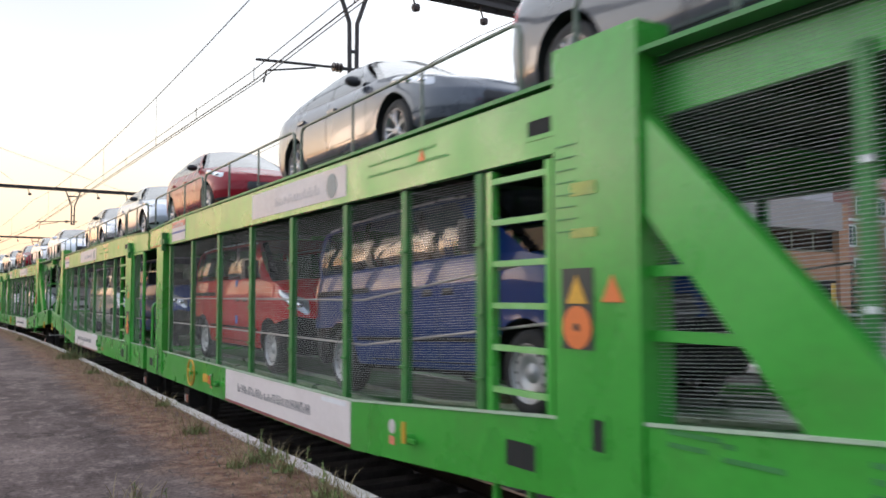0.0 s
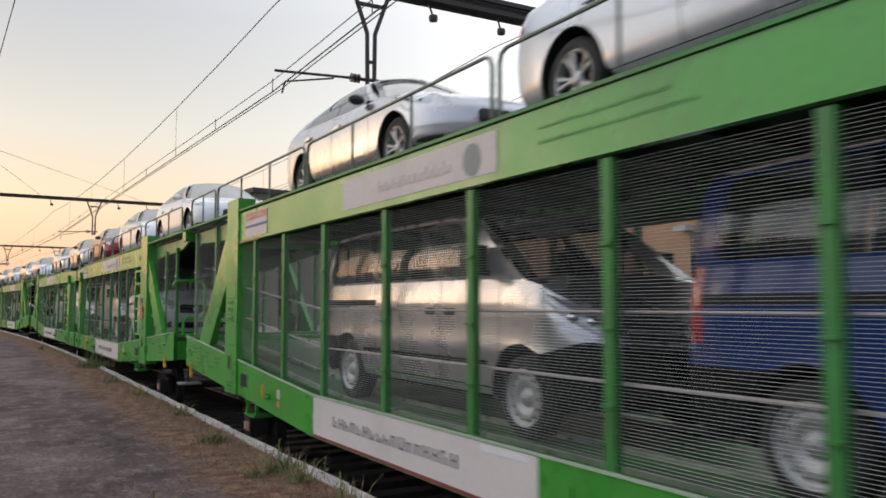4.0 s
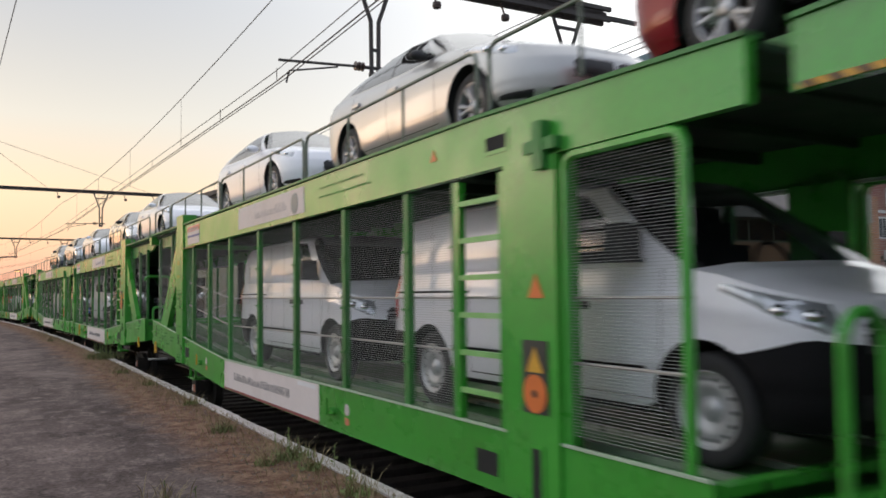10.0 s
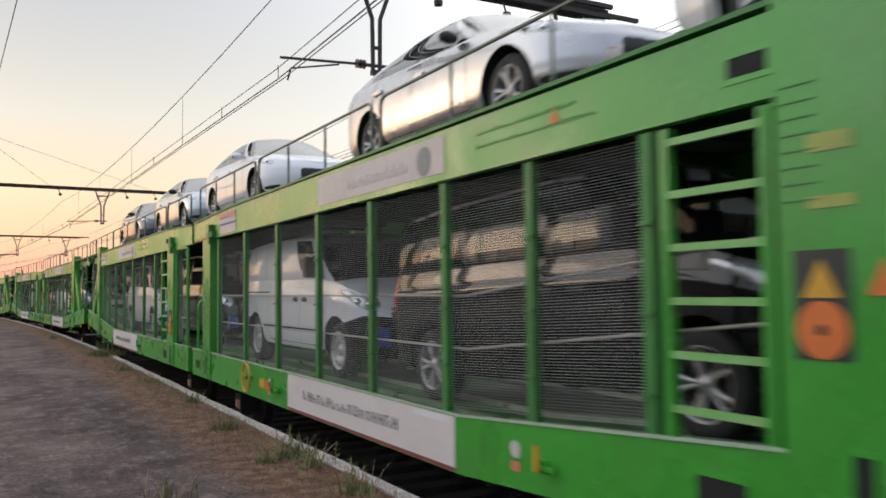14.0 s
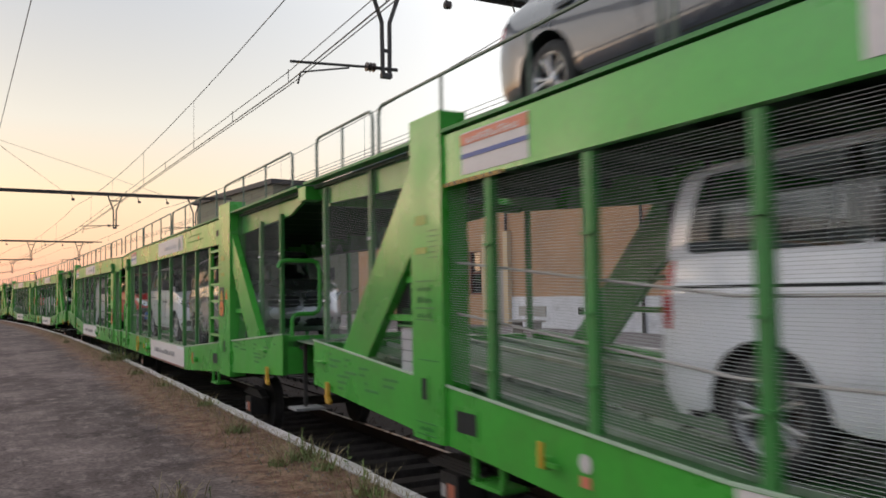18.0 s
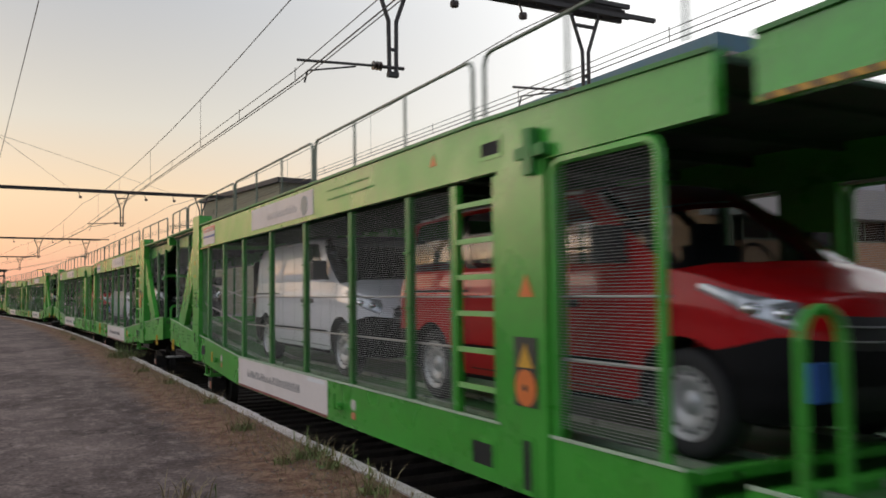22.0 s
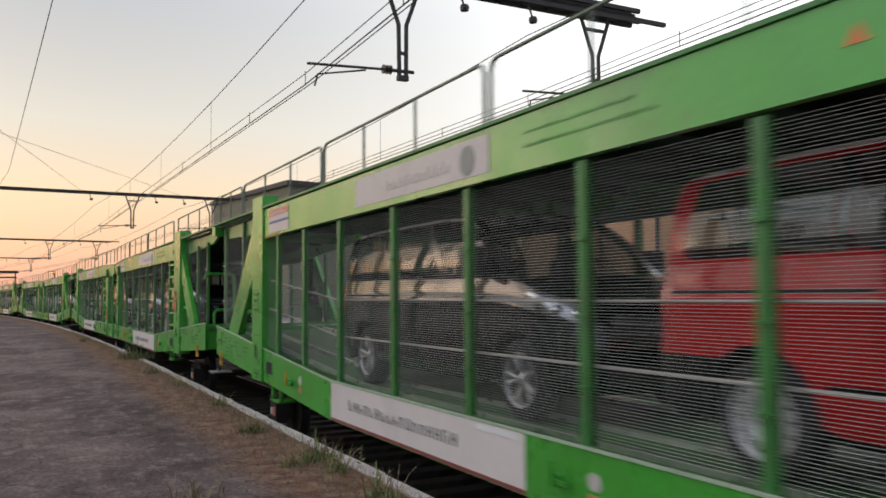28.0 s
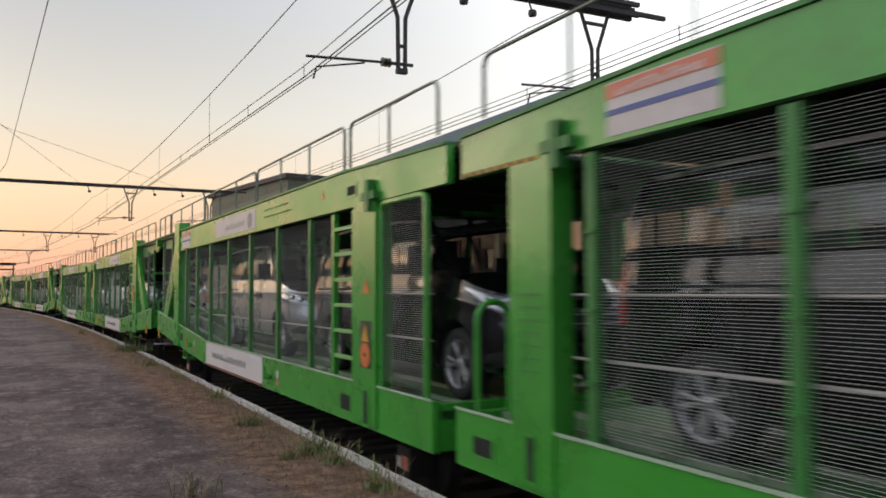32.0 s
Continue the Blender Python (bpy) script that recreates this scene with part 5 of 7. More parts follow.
    # lamps and trims laid on the skin
    def overlay(g, s0, s1, v0, v1, out, n=8, m=3, taper0=0.0, taper1=0.0):
        def fn(a, b):
            s = s0 + (s1 - s0) * a
            lo, hi = v0 + (v1 - v0) * taper0 * a, v1 - (v1 - v0) * taper1 * a
            edge = 0.0 if a in (0, 1) or b in (0, 1) else 1.0
            p = sh.point(s, lo + (hi - lo) * b, out * edge - 0.002 * (1 - edge))
            return p
        grid(g, fn, [k / n for k in range(n + 1)], [k / m for k in range(m + 1)])

    (a0, a1), (v0, v1) = S["lamp"]
    overlay("headlamp", a0, a1, v0, v1, 0.012, 10, 4, 0.72 if van else 0.5, 0.05)
    (a0, a1), (v0, v1) = S["tail_lamp"]
    overlay("tail_lamp", 2 + sh.side - a1, 2 + sh.side - a0, v0, v1, 0.010, 8, 4)
    overlay("grille", 0.0, 0.36 if van else 0.25, 0.60 if van else 0.50, 0.90 if van else 0.80, 0.008, 6, 4)
    if van:
        for q in range(2):
            overlay("grille_bar_%d" % q, 0.0, 0.35, 0.67 + 0.12 * q, 0.70 + 0.12 * q, 0.020, 6, 2)
    else:
        overlay("grille_bar_0", 0.0, 0.26, 0.47, 0.50, 0.016, 6, 2)
    overlay("air_intake", 0.0, 0.40, 0.10, 0.34, 0.006, 6, 3)
    if not dark_bumper:
        overlay("fog_lamp_recess", 0.50, 0.78, 0.13, 0.34 if van else 0.27, 0.006, 6, 4, 0.1, 0.45)
    # gaps of the doors and lids, rub strips
    def gap(g, s0, s1, v0, v1, out=0.0015, n=1, m=14):
        grid(g, lambda a, b: sh.point(s0 + (s1 - s0) * a, v0 + (v1 - v0) * b, out), [0, 1] if n == 1 else [k / n for k in range(n + 1)], [k / m for k in range(m + 1)])

    yb_, ye_ = S["foot"][0], S["rfoot"][0]
    wf = lambda f: yb_ + (ye_ - yb_) * f
    for f in (S["wins"][0][0] - 0.02, (S["wins"][0][1] + S["wins"][1][0]) / 2, (S["wins"][1][1] + S["wins"][2][0]) / 2 if van else S["wins"][1][1] + 0.01):
        y = wf(f)
        v_lo = 0.1
        d = min(abs(y - yc) for yc in S["wheels"])
        if d < sh.ra:
            v_lo = (r + math.sqrt(sh.ra ** 2 - d * d) + 0.03 - S["sill"]) / (interp(S["top"], y) - S["sill"])
        s = sh.at_y(y)
        gap("door_gap_%d" % round(100 * f), s - 0.004, s + 0.004, v_lo, 0.995)
    y0, y1 = wf(S["wins"][0][0] - 0.02), wf((S["wins"][1][1] + S["wins"][2][0]) / 2)
    y0 = max(y0, S["wheels"][0] + sh.ra + 0.02)
    gap("door_gap", sh.at_y(y0), sh.at_y(y1 if y1 < S["wheels"][1] - sh.ra else S["wheels"][1] - sh.ra - 0.02), 0.098, 0.108, n=24, m=1)
    if van:
        gap("sliding_rail", sh.at_y(wf(S["wins"][1][1] + 0.02)), sh.at_y(wf(0.97)), *((0.775, 0.835) if "short" in kind else (0.812, 0.832)), 0.002, 16, 1)
        gap("rub_strip", sh.at_y(S["wheels"][0] + sh.ra + 0.04), sh.at_y(S["wheels"][1] - sh.ra - 0.04), 0.285, 0.325, 0.010, 24, 2)
        y = wf((S["wins"][0][1] + S["wins"][1][0]) / 2)
        for sg_, nm in ((-1, "handle_recess_0"), (1, "handle_recess_1")):
            overlay(nm, sh.at_y(y + sg_ * 0.18 - 0.10), sh.at_y(y + sg_ * 0.18 + 0.10), 0.69, 0.76, 0.012, 8, 4)
    made = []
    look_of = {"windscreen": SCREEN if van else PRIVACY, "rear_window": GLASS if van else PRIVACY, "headlamp": LENS, "tail_lamp": TAIL, "grille": BLACK, "grille_bar": RIM if van else BLACK,
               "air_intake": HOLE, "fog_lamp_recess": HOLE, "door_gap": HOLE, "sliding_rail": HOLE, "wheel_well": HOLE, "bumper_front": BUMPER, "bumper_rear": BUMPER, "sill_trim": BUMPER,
               "pillar": PILLAR, "handle_recess": BLACK, "rub_strip": BUMPER if dark_bumper else PAINT[paint]}
    for full, faces in groups.items():
        g = full.split("|")[0]
        lut, vlist, flist = {}, [], []
        for f in faces:
            ids = []
            for p in f:
                kk = (round(p[0], 4), round(p[1] - L / 2, 4), round(p[2], 4))
                if kk not in lut:
                    lut[kk] = len(vlist)
                    vlist.append(kk)
                if lut[kk] not in ids:
                    ids.append(lut[kk])
            if len(ids) > 2:
                flist.append(ids)
        g = "".join(c for c in g if not c.isdigit()).strip("_")
        nm = "side_window" if g.startswith("side_window") else "bumper" if g.startswith("bumper") else g
        mat = (GLASS if van else PRIVACY) if g.startswith("side_window") else look_of.get(g, PAINT[paint])
        me = bpy.data.meshes.new(nm)
        me.from_pydata(vlist, [], flist)
        me.materials.append(mat)
        bm = bmesh.new()
        bm.from_mesh(me)
        bmesh.ops.recalc_face_normals(bm, faces=bm.faces[:])
        bm.to_mesh(me)
        bm.free()
        if g != "door_gap":
            me.polygons.foreach_set("use_smooth", [True] * len(me.polygons))
        made.append((nm, me))
    BODY_CACHE[key] = made
    return made


def wheel_meshes(r, style):
    key = ("wheel", r, style)
    if key in BODY_CACHE:
        return BODY_CACHE[key]
    bm = bmesh.new()
    w = 0.11
    lathe(bm, [(-w + 0.012, r * 0.66), (-w, r * 0.72), (-w + 0.002, r * 0.86), (-w + 0.012, r * 0.93), (-w + 0.03, r * 0.985), (-0.03, r), (0.03, r), (w - 0.03, r * 0.985), (w - 0.004, r * 0.9), (w, r * 0.74), (w - 0.01, r * 0.66)], (0, 0, 0), "x", 36)
    tyre = mesh_of("tyre", bm, TYRE, smooth=True)
    bm = bmesh.new()
    ri = r * 0.68
    lathe(bm, [(-w + 0.004, ri), (-w + 0.002, ri * 0.97), (-w + 0.022, ri * 0.92), (-w + 0.11, ri * 0.86)], (0, 0, 0), "x", 36)
    if style == "alloy":
        for k in range(5):
            for da in (-0.17, 0.17):
                a0, a1 = 2 * math.pi * k / 5 + da * 0.55, 2 * math.pi * k / 5 + da * 1.25
                pts = []
                for rad, a, x, h in ((0.045, a0, -w + 0.030, 0.017), (ri * 0.55, (a0 + a1) / 2, -w + 0.020, 0.014), (ri * 0.95, a1, -w + 0.012, 0.019)):
                    c, s = math.cos(a), math.sin(a)
                    pts.append([bm.verts.new(p) for p in ((x, rad * c - h * s, rad * s + h * c), (x, rad * c + h * s, rad * s - h * c), (x + 0.035, rad * c + h * 1.3 * s, rad * s - h * 1.3 * c), (x + 0.035, rad * c - h * 1.3 * s, rad * s + h * 1.3 * c))])
                for A, B in zip(pts, pts[1:]):
                    for q in range(4):
                        bm.faces.new((A[q], A[(q + 1) % 4], B[(q + 1) % 4], B[q]))
        lathe(bm, [(-w + 0.016, 0.002), (-w + 0.018, 0.045), (-w + 0.034, 0.066), (-w + 0.06, 0.07)], (0, 0, 0), "x", 20)
    else:
        lathe(bm, [(-w + 0.022, ri * 0.92), (-w + 0.036, ri * 0.84), (-w + 0.020, ri * 0.70), (-w + 0.026, ri * 0.52), (-w + 0.050, ri * 0.40), (-w + 0.052, ri * 0.33)], (0, 0, 0), "x", 36)
        lathe(bm, [(-w + 0.020, 0.002), (-w + 0.022, ri * 0.24), (-w + 0.046, ri * 0.31), (-w + 0.052, ri * 0.34)], (0, 0, 0), "x", 24)
    rim = mesh_of("rim", bm, RIM if style == "alloy" else RIM_STEEL, smooth=True)
    bm = bmesh.new()
    if style == "alloy":
        lathe(bm, [(-w + 0.095, 0.002), (-w + 0.095, ri * 0.9)], (0, 0, 0), "x", 16)
        back = mesh_of("brake_disc", bm, STEEL_DARK)
    else:
        for k in range(14):
            a = 2 * math.pi * k / 14
            lathe(bm, [(-0.004, 0.0145), (0.006, 0.0145)], (-w + 0.027, ri * 0.775 * math.cos(a), ri * 0.775 * math.sin(a)), "x", 8, close=True)
        back = mesh_of("vent_ring", bm, HOLE)
    BODY_CACHE[key] = (tyre, rim, back)
    return BODY_CACHE[key]


def ball(name, mat, parent, at, size, rz=0.0, ry=0.0):
    key = ("ball", name, mat.name)
    if key not in BODY_CACHE:
        bm = bmesh.new()
        bmesh.ops.create_uvsphere(bm, u_segments=14, v_segments=8, radius=1.0)
        BODY_CACHE[key] = mesh_of(name, bm, mat, smooth=True)
    ob = new(name, BODY_CACHE[key])
    ob.parent = parent
    ob.matrix_basis = pose(*at, 0, ry, rz) @ Matrix.Diagonal((*size, 1))
    return ob


def block(name, mat, parent, at, size, bevel=0.2):
    key = ("block", name, mat.name, size)
    if key not in BODY_CACHE:
        bm = bmesh.new()
        box(bm, -size[0] / 2, size[0] / 2, -size[1] / 2, size[1] / 2, -size[2] / 2, size[2] / 2)
        BODY_CACHE[key] = mesh_of(name, bm, mat, bevel=min(size) * bevel)
    ob = new(name, BODY_CACHE[key])
    ob.parent = parent
    ob.location = at
    return ob


def vehicle(kind, paint, name, label, panel_van=False, dark_bumper=False, style="alloy", sticker=False):
    S = SHAPES[kind]
    sh = Shell(S)
    L, W, r = S["L"], S["W"], S["r"]
    van = "van" in kind
    v = new(name)
    tagged(v, label, "van" if van else "car", group="cars carried on the train")
    for nm, me in vehicle_meshes(kind, paint, panel_van, dark_bumper):
        ob = new(nm, me)
        ob.parent = v
    tyre, rim, back = wheel_meshes(r, style)
    for yc in S["wheels"]:
        for sx in (-1, 1):
            wh = new("wheel", tyre)
            wh.parent = v
            wh.matrix_basis = pose(sx * (W / 2 - 0.15), yc - L / 2, r, 0, 0, 0 if sx < 0 else 180)
            for nm, me in (("rim", rim), (back.name.split(".")[0], back)):
                ob = new(nm, me)
                ob.parent = wh
    block("underbody", BLACK, v, (0, 0, S["sill"] + 0.07), (W - 0.62, L - 0.5, 0.16), 0.1)
    yb = S["foot"][0] + (S["rfoot"][0] - S["foot"][0]) * (S["wins"][0][0] + 0.02)
    zb = interp(S["top"], yb)
    for sx in (-1, 1):
        (a0, a1), (v0, v1) = S["lamp"]
        for f in (0.22, 0.5):
            p = sh.point(a0 + (a1 - a0) * f, v0 + (v1 - v0) * 0.55, 0.004)
            ball("reflector", CHROME, v, (sx * p[0], p[1] - L / 2, p[2]), (0.05, 0.05, 0.042) if van else (0.04, 0.04, 0.030))
        if van:
            block("mirror", BLACK, v, (sx * (W / 2 + 0.09), yb - L / 2 + 0.05, zb + 0.16), (0.20, 0.12, 0.25), 0.3)
        else:
            ball("mirror", PAINT[paint] if paint in ("white",) else BLACK, v, (sx * (W / 2 + 0.02), yb - L / 2 + 0.16, zb + 0.06), (0.10, 0.065, 0.06))
            for f in (S["wins"][0][1] - 0.045, S["wins"][1][1] - 0.04):
                y = S["foot"][0] + (S["rfoot"][0] - S["foot"][0]) * f
                p = sh.point(sh.at_y(y), 0.80)
                block("door_handle", PAINT[paint], v, (sx * (p[0] + 0.012), y - L / 2, p[2]), (0.035, 0.20, 0.035), 0.3)
        if van:
            block("seat", SEAT, v, (sx * 0.45, 2.0 - L / 2, 1.06), (0.48, 0.16, 0.70), 0.35)
            block("head_rest", SEAT, v, (sx * 0.45, 2.05 - L / 2, 1.50), (0.26, 0.10, 0.18), 0.35)
        else:
            block("seat", SEAT, v, (sx * 0.38, 2.45 - L / 2, 0.90), (0.46, 0.15, 0.55), 0.35)
            block("head_rest", SEAT, v, (sx * 0.38, 2.48 - L / 2, 1.21), (0.24, 0.09, 0.15), 0.35)
    block("number_plate", FILM, v, (0, L / 2 + 0.004, 0.80), (0.5, 0.012, 0.11), 0.1)
    if van:
        block("dashboard", BLACK, v, (0, 1.12 - L / 2, 1.10), (W - 0.42, 0.46, 0.14), 0.3)
        bm = bmesh.new() if ("wheel_ring",) not in BODY_CACHE else None
        if bm is not None:
            tube(bm, [(0.19 * math.cos(a), 0.06 * math.sin(a), 0.18 * math.sin(a)) for a in (2 * math.pi * q / 16 for q in range(17))], 0.016, 6, cap=False)
            BODY_CACHE[("wheel_ring",)] = mesh_of("steering_wheel", bm, BLACK)
        ob = new("steering_wheel", BODY_CACHE[("wheel_ring",)])
        ob.parent = v
        ob.location = (0.42, 1.48 - L / 2, 1.22)
        for sx in (-1, 1):
            # Closed vans get an added tube that draws the roof crease's glint.
            trim = "drip_moulding" if panel_van else "roof_rail"
            rk = (trim, kind, sx, paint if panel_van else "")
            if rk not in BODY_CACHE:
                bm = bmesh.new()
                h_, r_ = (0.93, 0.010) if panel_van else (0.985, 0.014)
                tube(bm, [(sx * (p[0] + 0.004), p[1] - L / 2, p[2] + 0.006) for p in (sh.cabin(f, h_) for f in np.linspace(0.06, 0.96, 14))], r_, 6)
                BODY_CACHE[rk] = mesh_of(trim, bm, PAINT[paint] if panel_van else ALUMINIUM)
            ob = new(trim, BODY_CACHE[rk])
            ob.parent = v
        if panel_van:
            block("bulkhead", SEAT, v, (0, 2.35 - L / 2, 1.10), (W - 0.30, 0.04, 1.30), 0.1)
    else:
        block("dashboard", BLACK, v, (0, 1.62 - L / 2, 0.88), (W - 0.40, 0.5, 0.12), 0.3)
    # blue film stickers: on the nose of long-nosed vans, else on the flank
    if sticker and kind == "van":
        p = sh.point(0.42, 0.36)
        block("sticker", BLUE_FILM, v, (-p[0], p[1] - L / 2, p[2]), (0.24, 0.05, 0.22), 0.1)
    elif sticker:
        for y, q in ((2.48, 0.955), (2.36, 0.42)):
            p = sh.point(sh.at_y(y), q)
            block("sticker", BLUE_FILM, v, (-p[0] - 0.002, y - L / 2, p[2]), (0.012, 0.09, 0.12), 0.1)
    return v


# ---------------------------------------------------------------- the train
PERIOD = 33.345
TRAVEL = (-62.6136, -88.4607, -9.6575, -0.1343, 0.0993)
WAGONS = 10


def joint_at(t, k):
    """How far along the line the joint of wagon k stands."""
    q = t / 16 - 1
    return sum(c * q ** i for i, c in enumerate(TRAVEL)) + PERIOD * k


def half_pose(t, k, front):
    ua, ub = (-13.0, -1.9) if front else (1.7, 13.6)
    j = joint_at(t, k)
    a, b = on_line(j + ua), on_line(j + ub)
    d = (b - a).normalized()
    o = a - d * ua
    return pose(o.x, o.y, 0, 0, 0, math.degrees(math.atan2(-d.x, d.y)))


NEAR_WAGONS = 7         # those farther back never come near, and are one mesh a thing


def joined(ob):
    """One mesh of a thing and all its parts."""
    bm = bmesh.new()
    mats = []
    todo = [(c, c.matrix_basis) for c in ob.children]
    while todo:
        o, m = todo.pop()
        todo += [(c, m @ c.matrix_basis) for c in o.children]
        if o.type != 'MESH':
            continue
        at = len(bm.faces)
        old = len(bm.verts)
        bm.from_mesh(o.data)
        bm.verts.ensure_lookup_table()
        bm.faces.ensure_lookup_table()
        bmesh.ops.transform(bm, matrix=m, verts=bm.verts[old:])
        slots = []
        for q in o.data.materials:
            if q not in mats:
                mats.append(q)
            slots.append(mats.index(q))
        for f in bm.faces[at:]:
            f.material_index = slots[min(f.material_index, len(slots) - 1)]
    me = bpy.data.meshes.new(ob.name.split(".")[0])
    bm.to_mesh(me)
    bm.free()
    for q in mats:
        me.materials.append(q)
    return me


FAR_ME = {}


def far_copy(ob, key):
    if key not in FAR_ME:
        FAR_ME[key] = joined(ob)
    far = new(ob.name.split(".")[0], FAR_ME[key])
    return tagged(far, ob["label"], ob["category"], ob["group"])


CARRIED = []            # (thing, wagon, front half?, pose on it)
proto = {True: half_wagon(True), False: half_wagon(False)}
for k in range(WAGONS):
    for fr in (True, False):
        th = proto[fr] if k == 0 else copy_thing(proto[fr], Matrix()) if k < NEAR_WAGONS else far_copy(proto[fr], fr)
        CARRIED.append((th, k, fr, Matrix()))

DECK_CARS = 2.95         # the wheel troughs of the upper deck
UPPER_CARS = [  # (between the axles, along the wagon), kind, paint, words
    [(-13.30, "saloon", "dark_grey", "dark blue-grey"), (-7.78, "saloon", "dark_grey", "dark grey"), (-0.61, "hatchback", "red", "red"), (4.90, "saloon", "silver_blue", "silver-blue"), (10.65, "saloon", "silver", "silver")],
    [(-12.95, "saloon", "white", "white"), (-7.32, "saloon", "white", "white"), (-0.62, "saloon", "red", "red"), (5.05, "saloon", "beige_silver", "beige-silver"), (10.85, "saloon", "white", "white")],
    [(-13.38, "saloon", "white", "white"), (-7.95, "saloon", "silver", "silver"), (-0.53, "saloon", "white", "white"), (4.97, "saloon", "silver_blue", "silver-blue"), (10.93, "saloon", "dark_grey", "dark grey")]]
LOWER = [(-9.74, True), (-3.92, True), (2.66, False), (8.60, False)]
LOWER_CARS = [  # paint, words, closed sides, dark bumper, wheels, blue stickers
    [("blue", "dark blue", 0, 1, "steel", 0), ("van_red", "red", 0, 1, "steel", 1), ("blue", "dark blue", 0, 1, "steel", 0), ("silver", "silver", 0, 1, "steel", 0)],
    [("white", "white", 0, 0, "alloy", 1), ("beige_silver", "grey-silver", 1, 1, "steel", 1), ("white", "white", 1, 1, "steel", 0), ("white", "white", 1, 1, "steel", 0)],
    [("black", "black", 0, 0, "alloy", 0), ("white", "white", 1, 1, "steel", 1), ("black", "black", 0, 0, "alloy", 1), ("white", "white", 0, 0, "alloy", 1)],
    [("silver", "silver", 0, 0, "alloy", 0), ("white", "white", 0, 0, "alloy", 0), ("van_red", "red", 0, 1, "steel", 1), ("white", "white", 1, 1, "steel", 0)],
    [("black", "black", 0, 1, "steel", 0), ("white", "white", 0, 0, "alloy", 0), ("van_red", "red", 0, 1, "steel", 1), ("black", "black", 0, 0, "alloy", 0)],
    [("black", "black", 0, 0, "alloy", 0), ("black", "black", 0, 0, "alloy", 0), ("black", "black", 0, 0, "alloy", 0), ("silver", "silver", 0, 0, "alloy", 0)],
    [("silver", "silver", 0, 0, "alloy", 0), ("white", "white", 1, 1, "steel", 0), ("grey", "grey", 0, 0, "alloy", 0), ("white", "white", 0, 0, "alloy", 0)]]
BUILT = {}


def place_vehicle(key, k, fr, at, *args):
    if key in BUILT:
        v = copy_thing(BUILT[key], Matrix()) if k < NEAR_WAGONS else far_copy(BUILT[key], key)
    else:
        v = BUILT[key] = vehicle(*args)
    CARRIED.append((v, k, fr, at))


for k, row in enumerate(UPPER_CARS):
    for u, kind, paint, words in row:
        mid = sum(SHAPES[kind]["wheels"]) / 2 - SHAPES[kind]["L"] / 2
        place_vehicle((kind, paint), k, u < 0, pose(0, u - mid, DECK_CARS), kind, paint, "passenger_car",
                      words + " " + kind + " car carried on a wagon's upper deck", False, False, "alloy", False)
for k in range(WAGONS):
    for (u, fr), (paint, words, closed, dark, style, st) in zip(LOWER, LOWER_CARS[min(k, 6)]):
        tilt = 0.0
        z = 0.545
        if u < -9:
            z, tilt = 0.61, -2.2
        kind = "short_nosed_van" if k == 0 or (k == 1 and u < 0) else "van"
        place_vehicle((kind, paint, closed, dark, style, st), k, fr, pose(0, u, z, tilt), kind, paint, "delivery_van",
                      words + (" closed panel van" if closed else " minibus with side windows") + (", dark bumper," if dark else "") + " on a lower deck",
                      bool(closed), bool(dark), style, bool(st))


# ---------------------------------------------------------------- far platform and station building
FAR_Z = 0.15
bm = bmesh.new()
strip(bm, 9.35, 160, -0.9, FAR_Z, S_LONG)
setting("far_platform", bm, FAR_ASPHALT, "grey far platform beyond the second track")
bm = bmesh.new()
strip(bm, 9.2, 9.55, FAR_Z - 0.12, FAR_Z + 0.012, S_LONG)
setting("far_platform_coping", bm, COPING, "pale stone edge of the far platform")


def wall_with_holes(name, x, y0, y1, z0, z1, holes, mat, label, thick=0.35):
    """A wall in the plane x, facing -x, with rectangular openings (y0, y1, z0, z1)."""
    bm = bmesh.new()
    yc = sorted({y0, y1, *[h[0] for h in holes], *[h[1] for h in holes]})
    zc = sorted({z0, z1, *[h[2] for h in holes], *[h[3] for h in holes]})
    for ya, yb in zip(yc, yc[1:]):
        run = None
        for za, zb in zip(zc, zc[1:]):
            ym, zm = (ya + yb) / 2, (za + zb) / 2
            if any(h[0] < ym < h[1] and h[2] < zm < h[3] for h in holes):
                continue
            box(bm, x, x + thick, ya, yb, za, zb)
    bmesh.ops.remove_doubles(bm, verts=bm.verts[:], dist=0.0005)
    return setting(name, bm, mat, label)


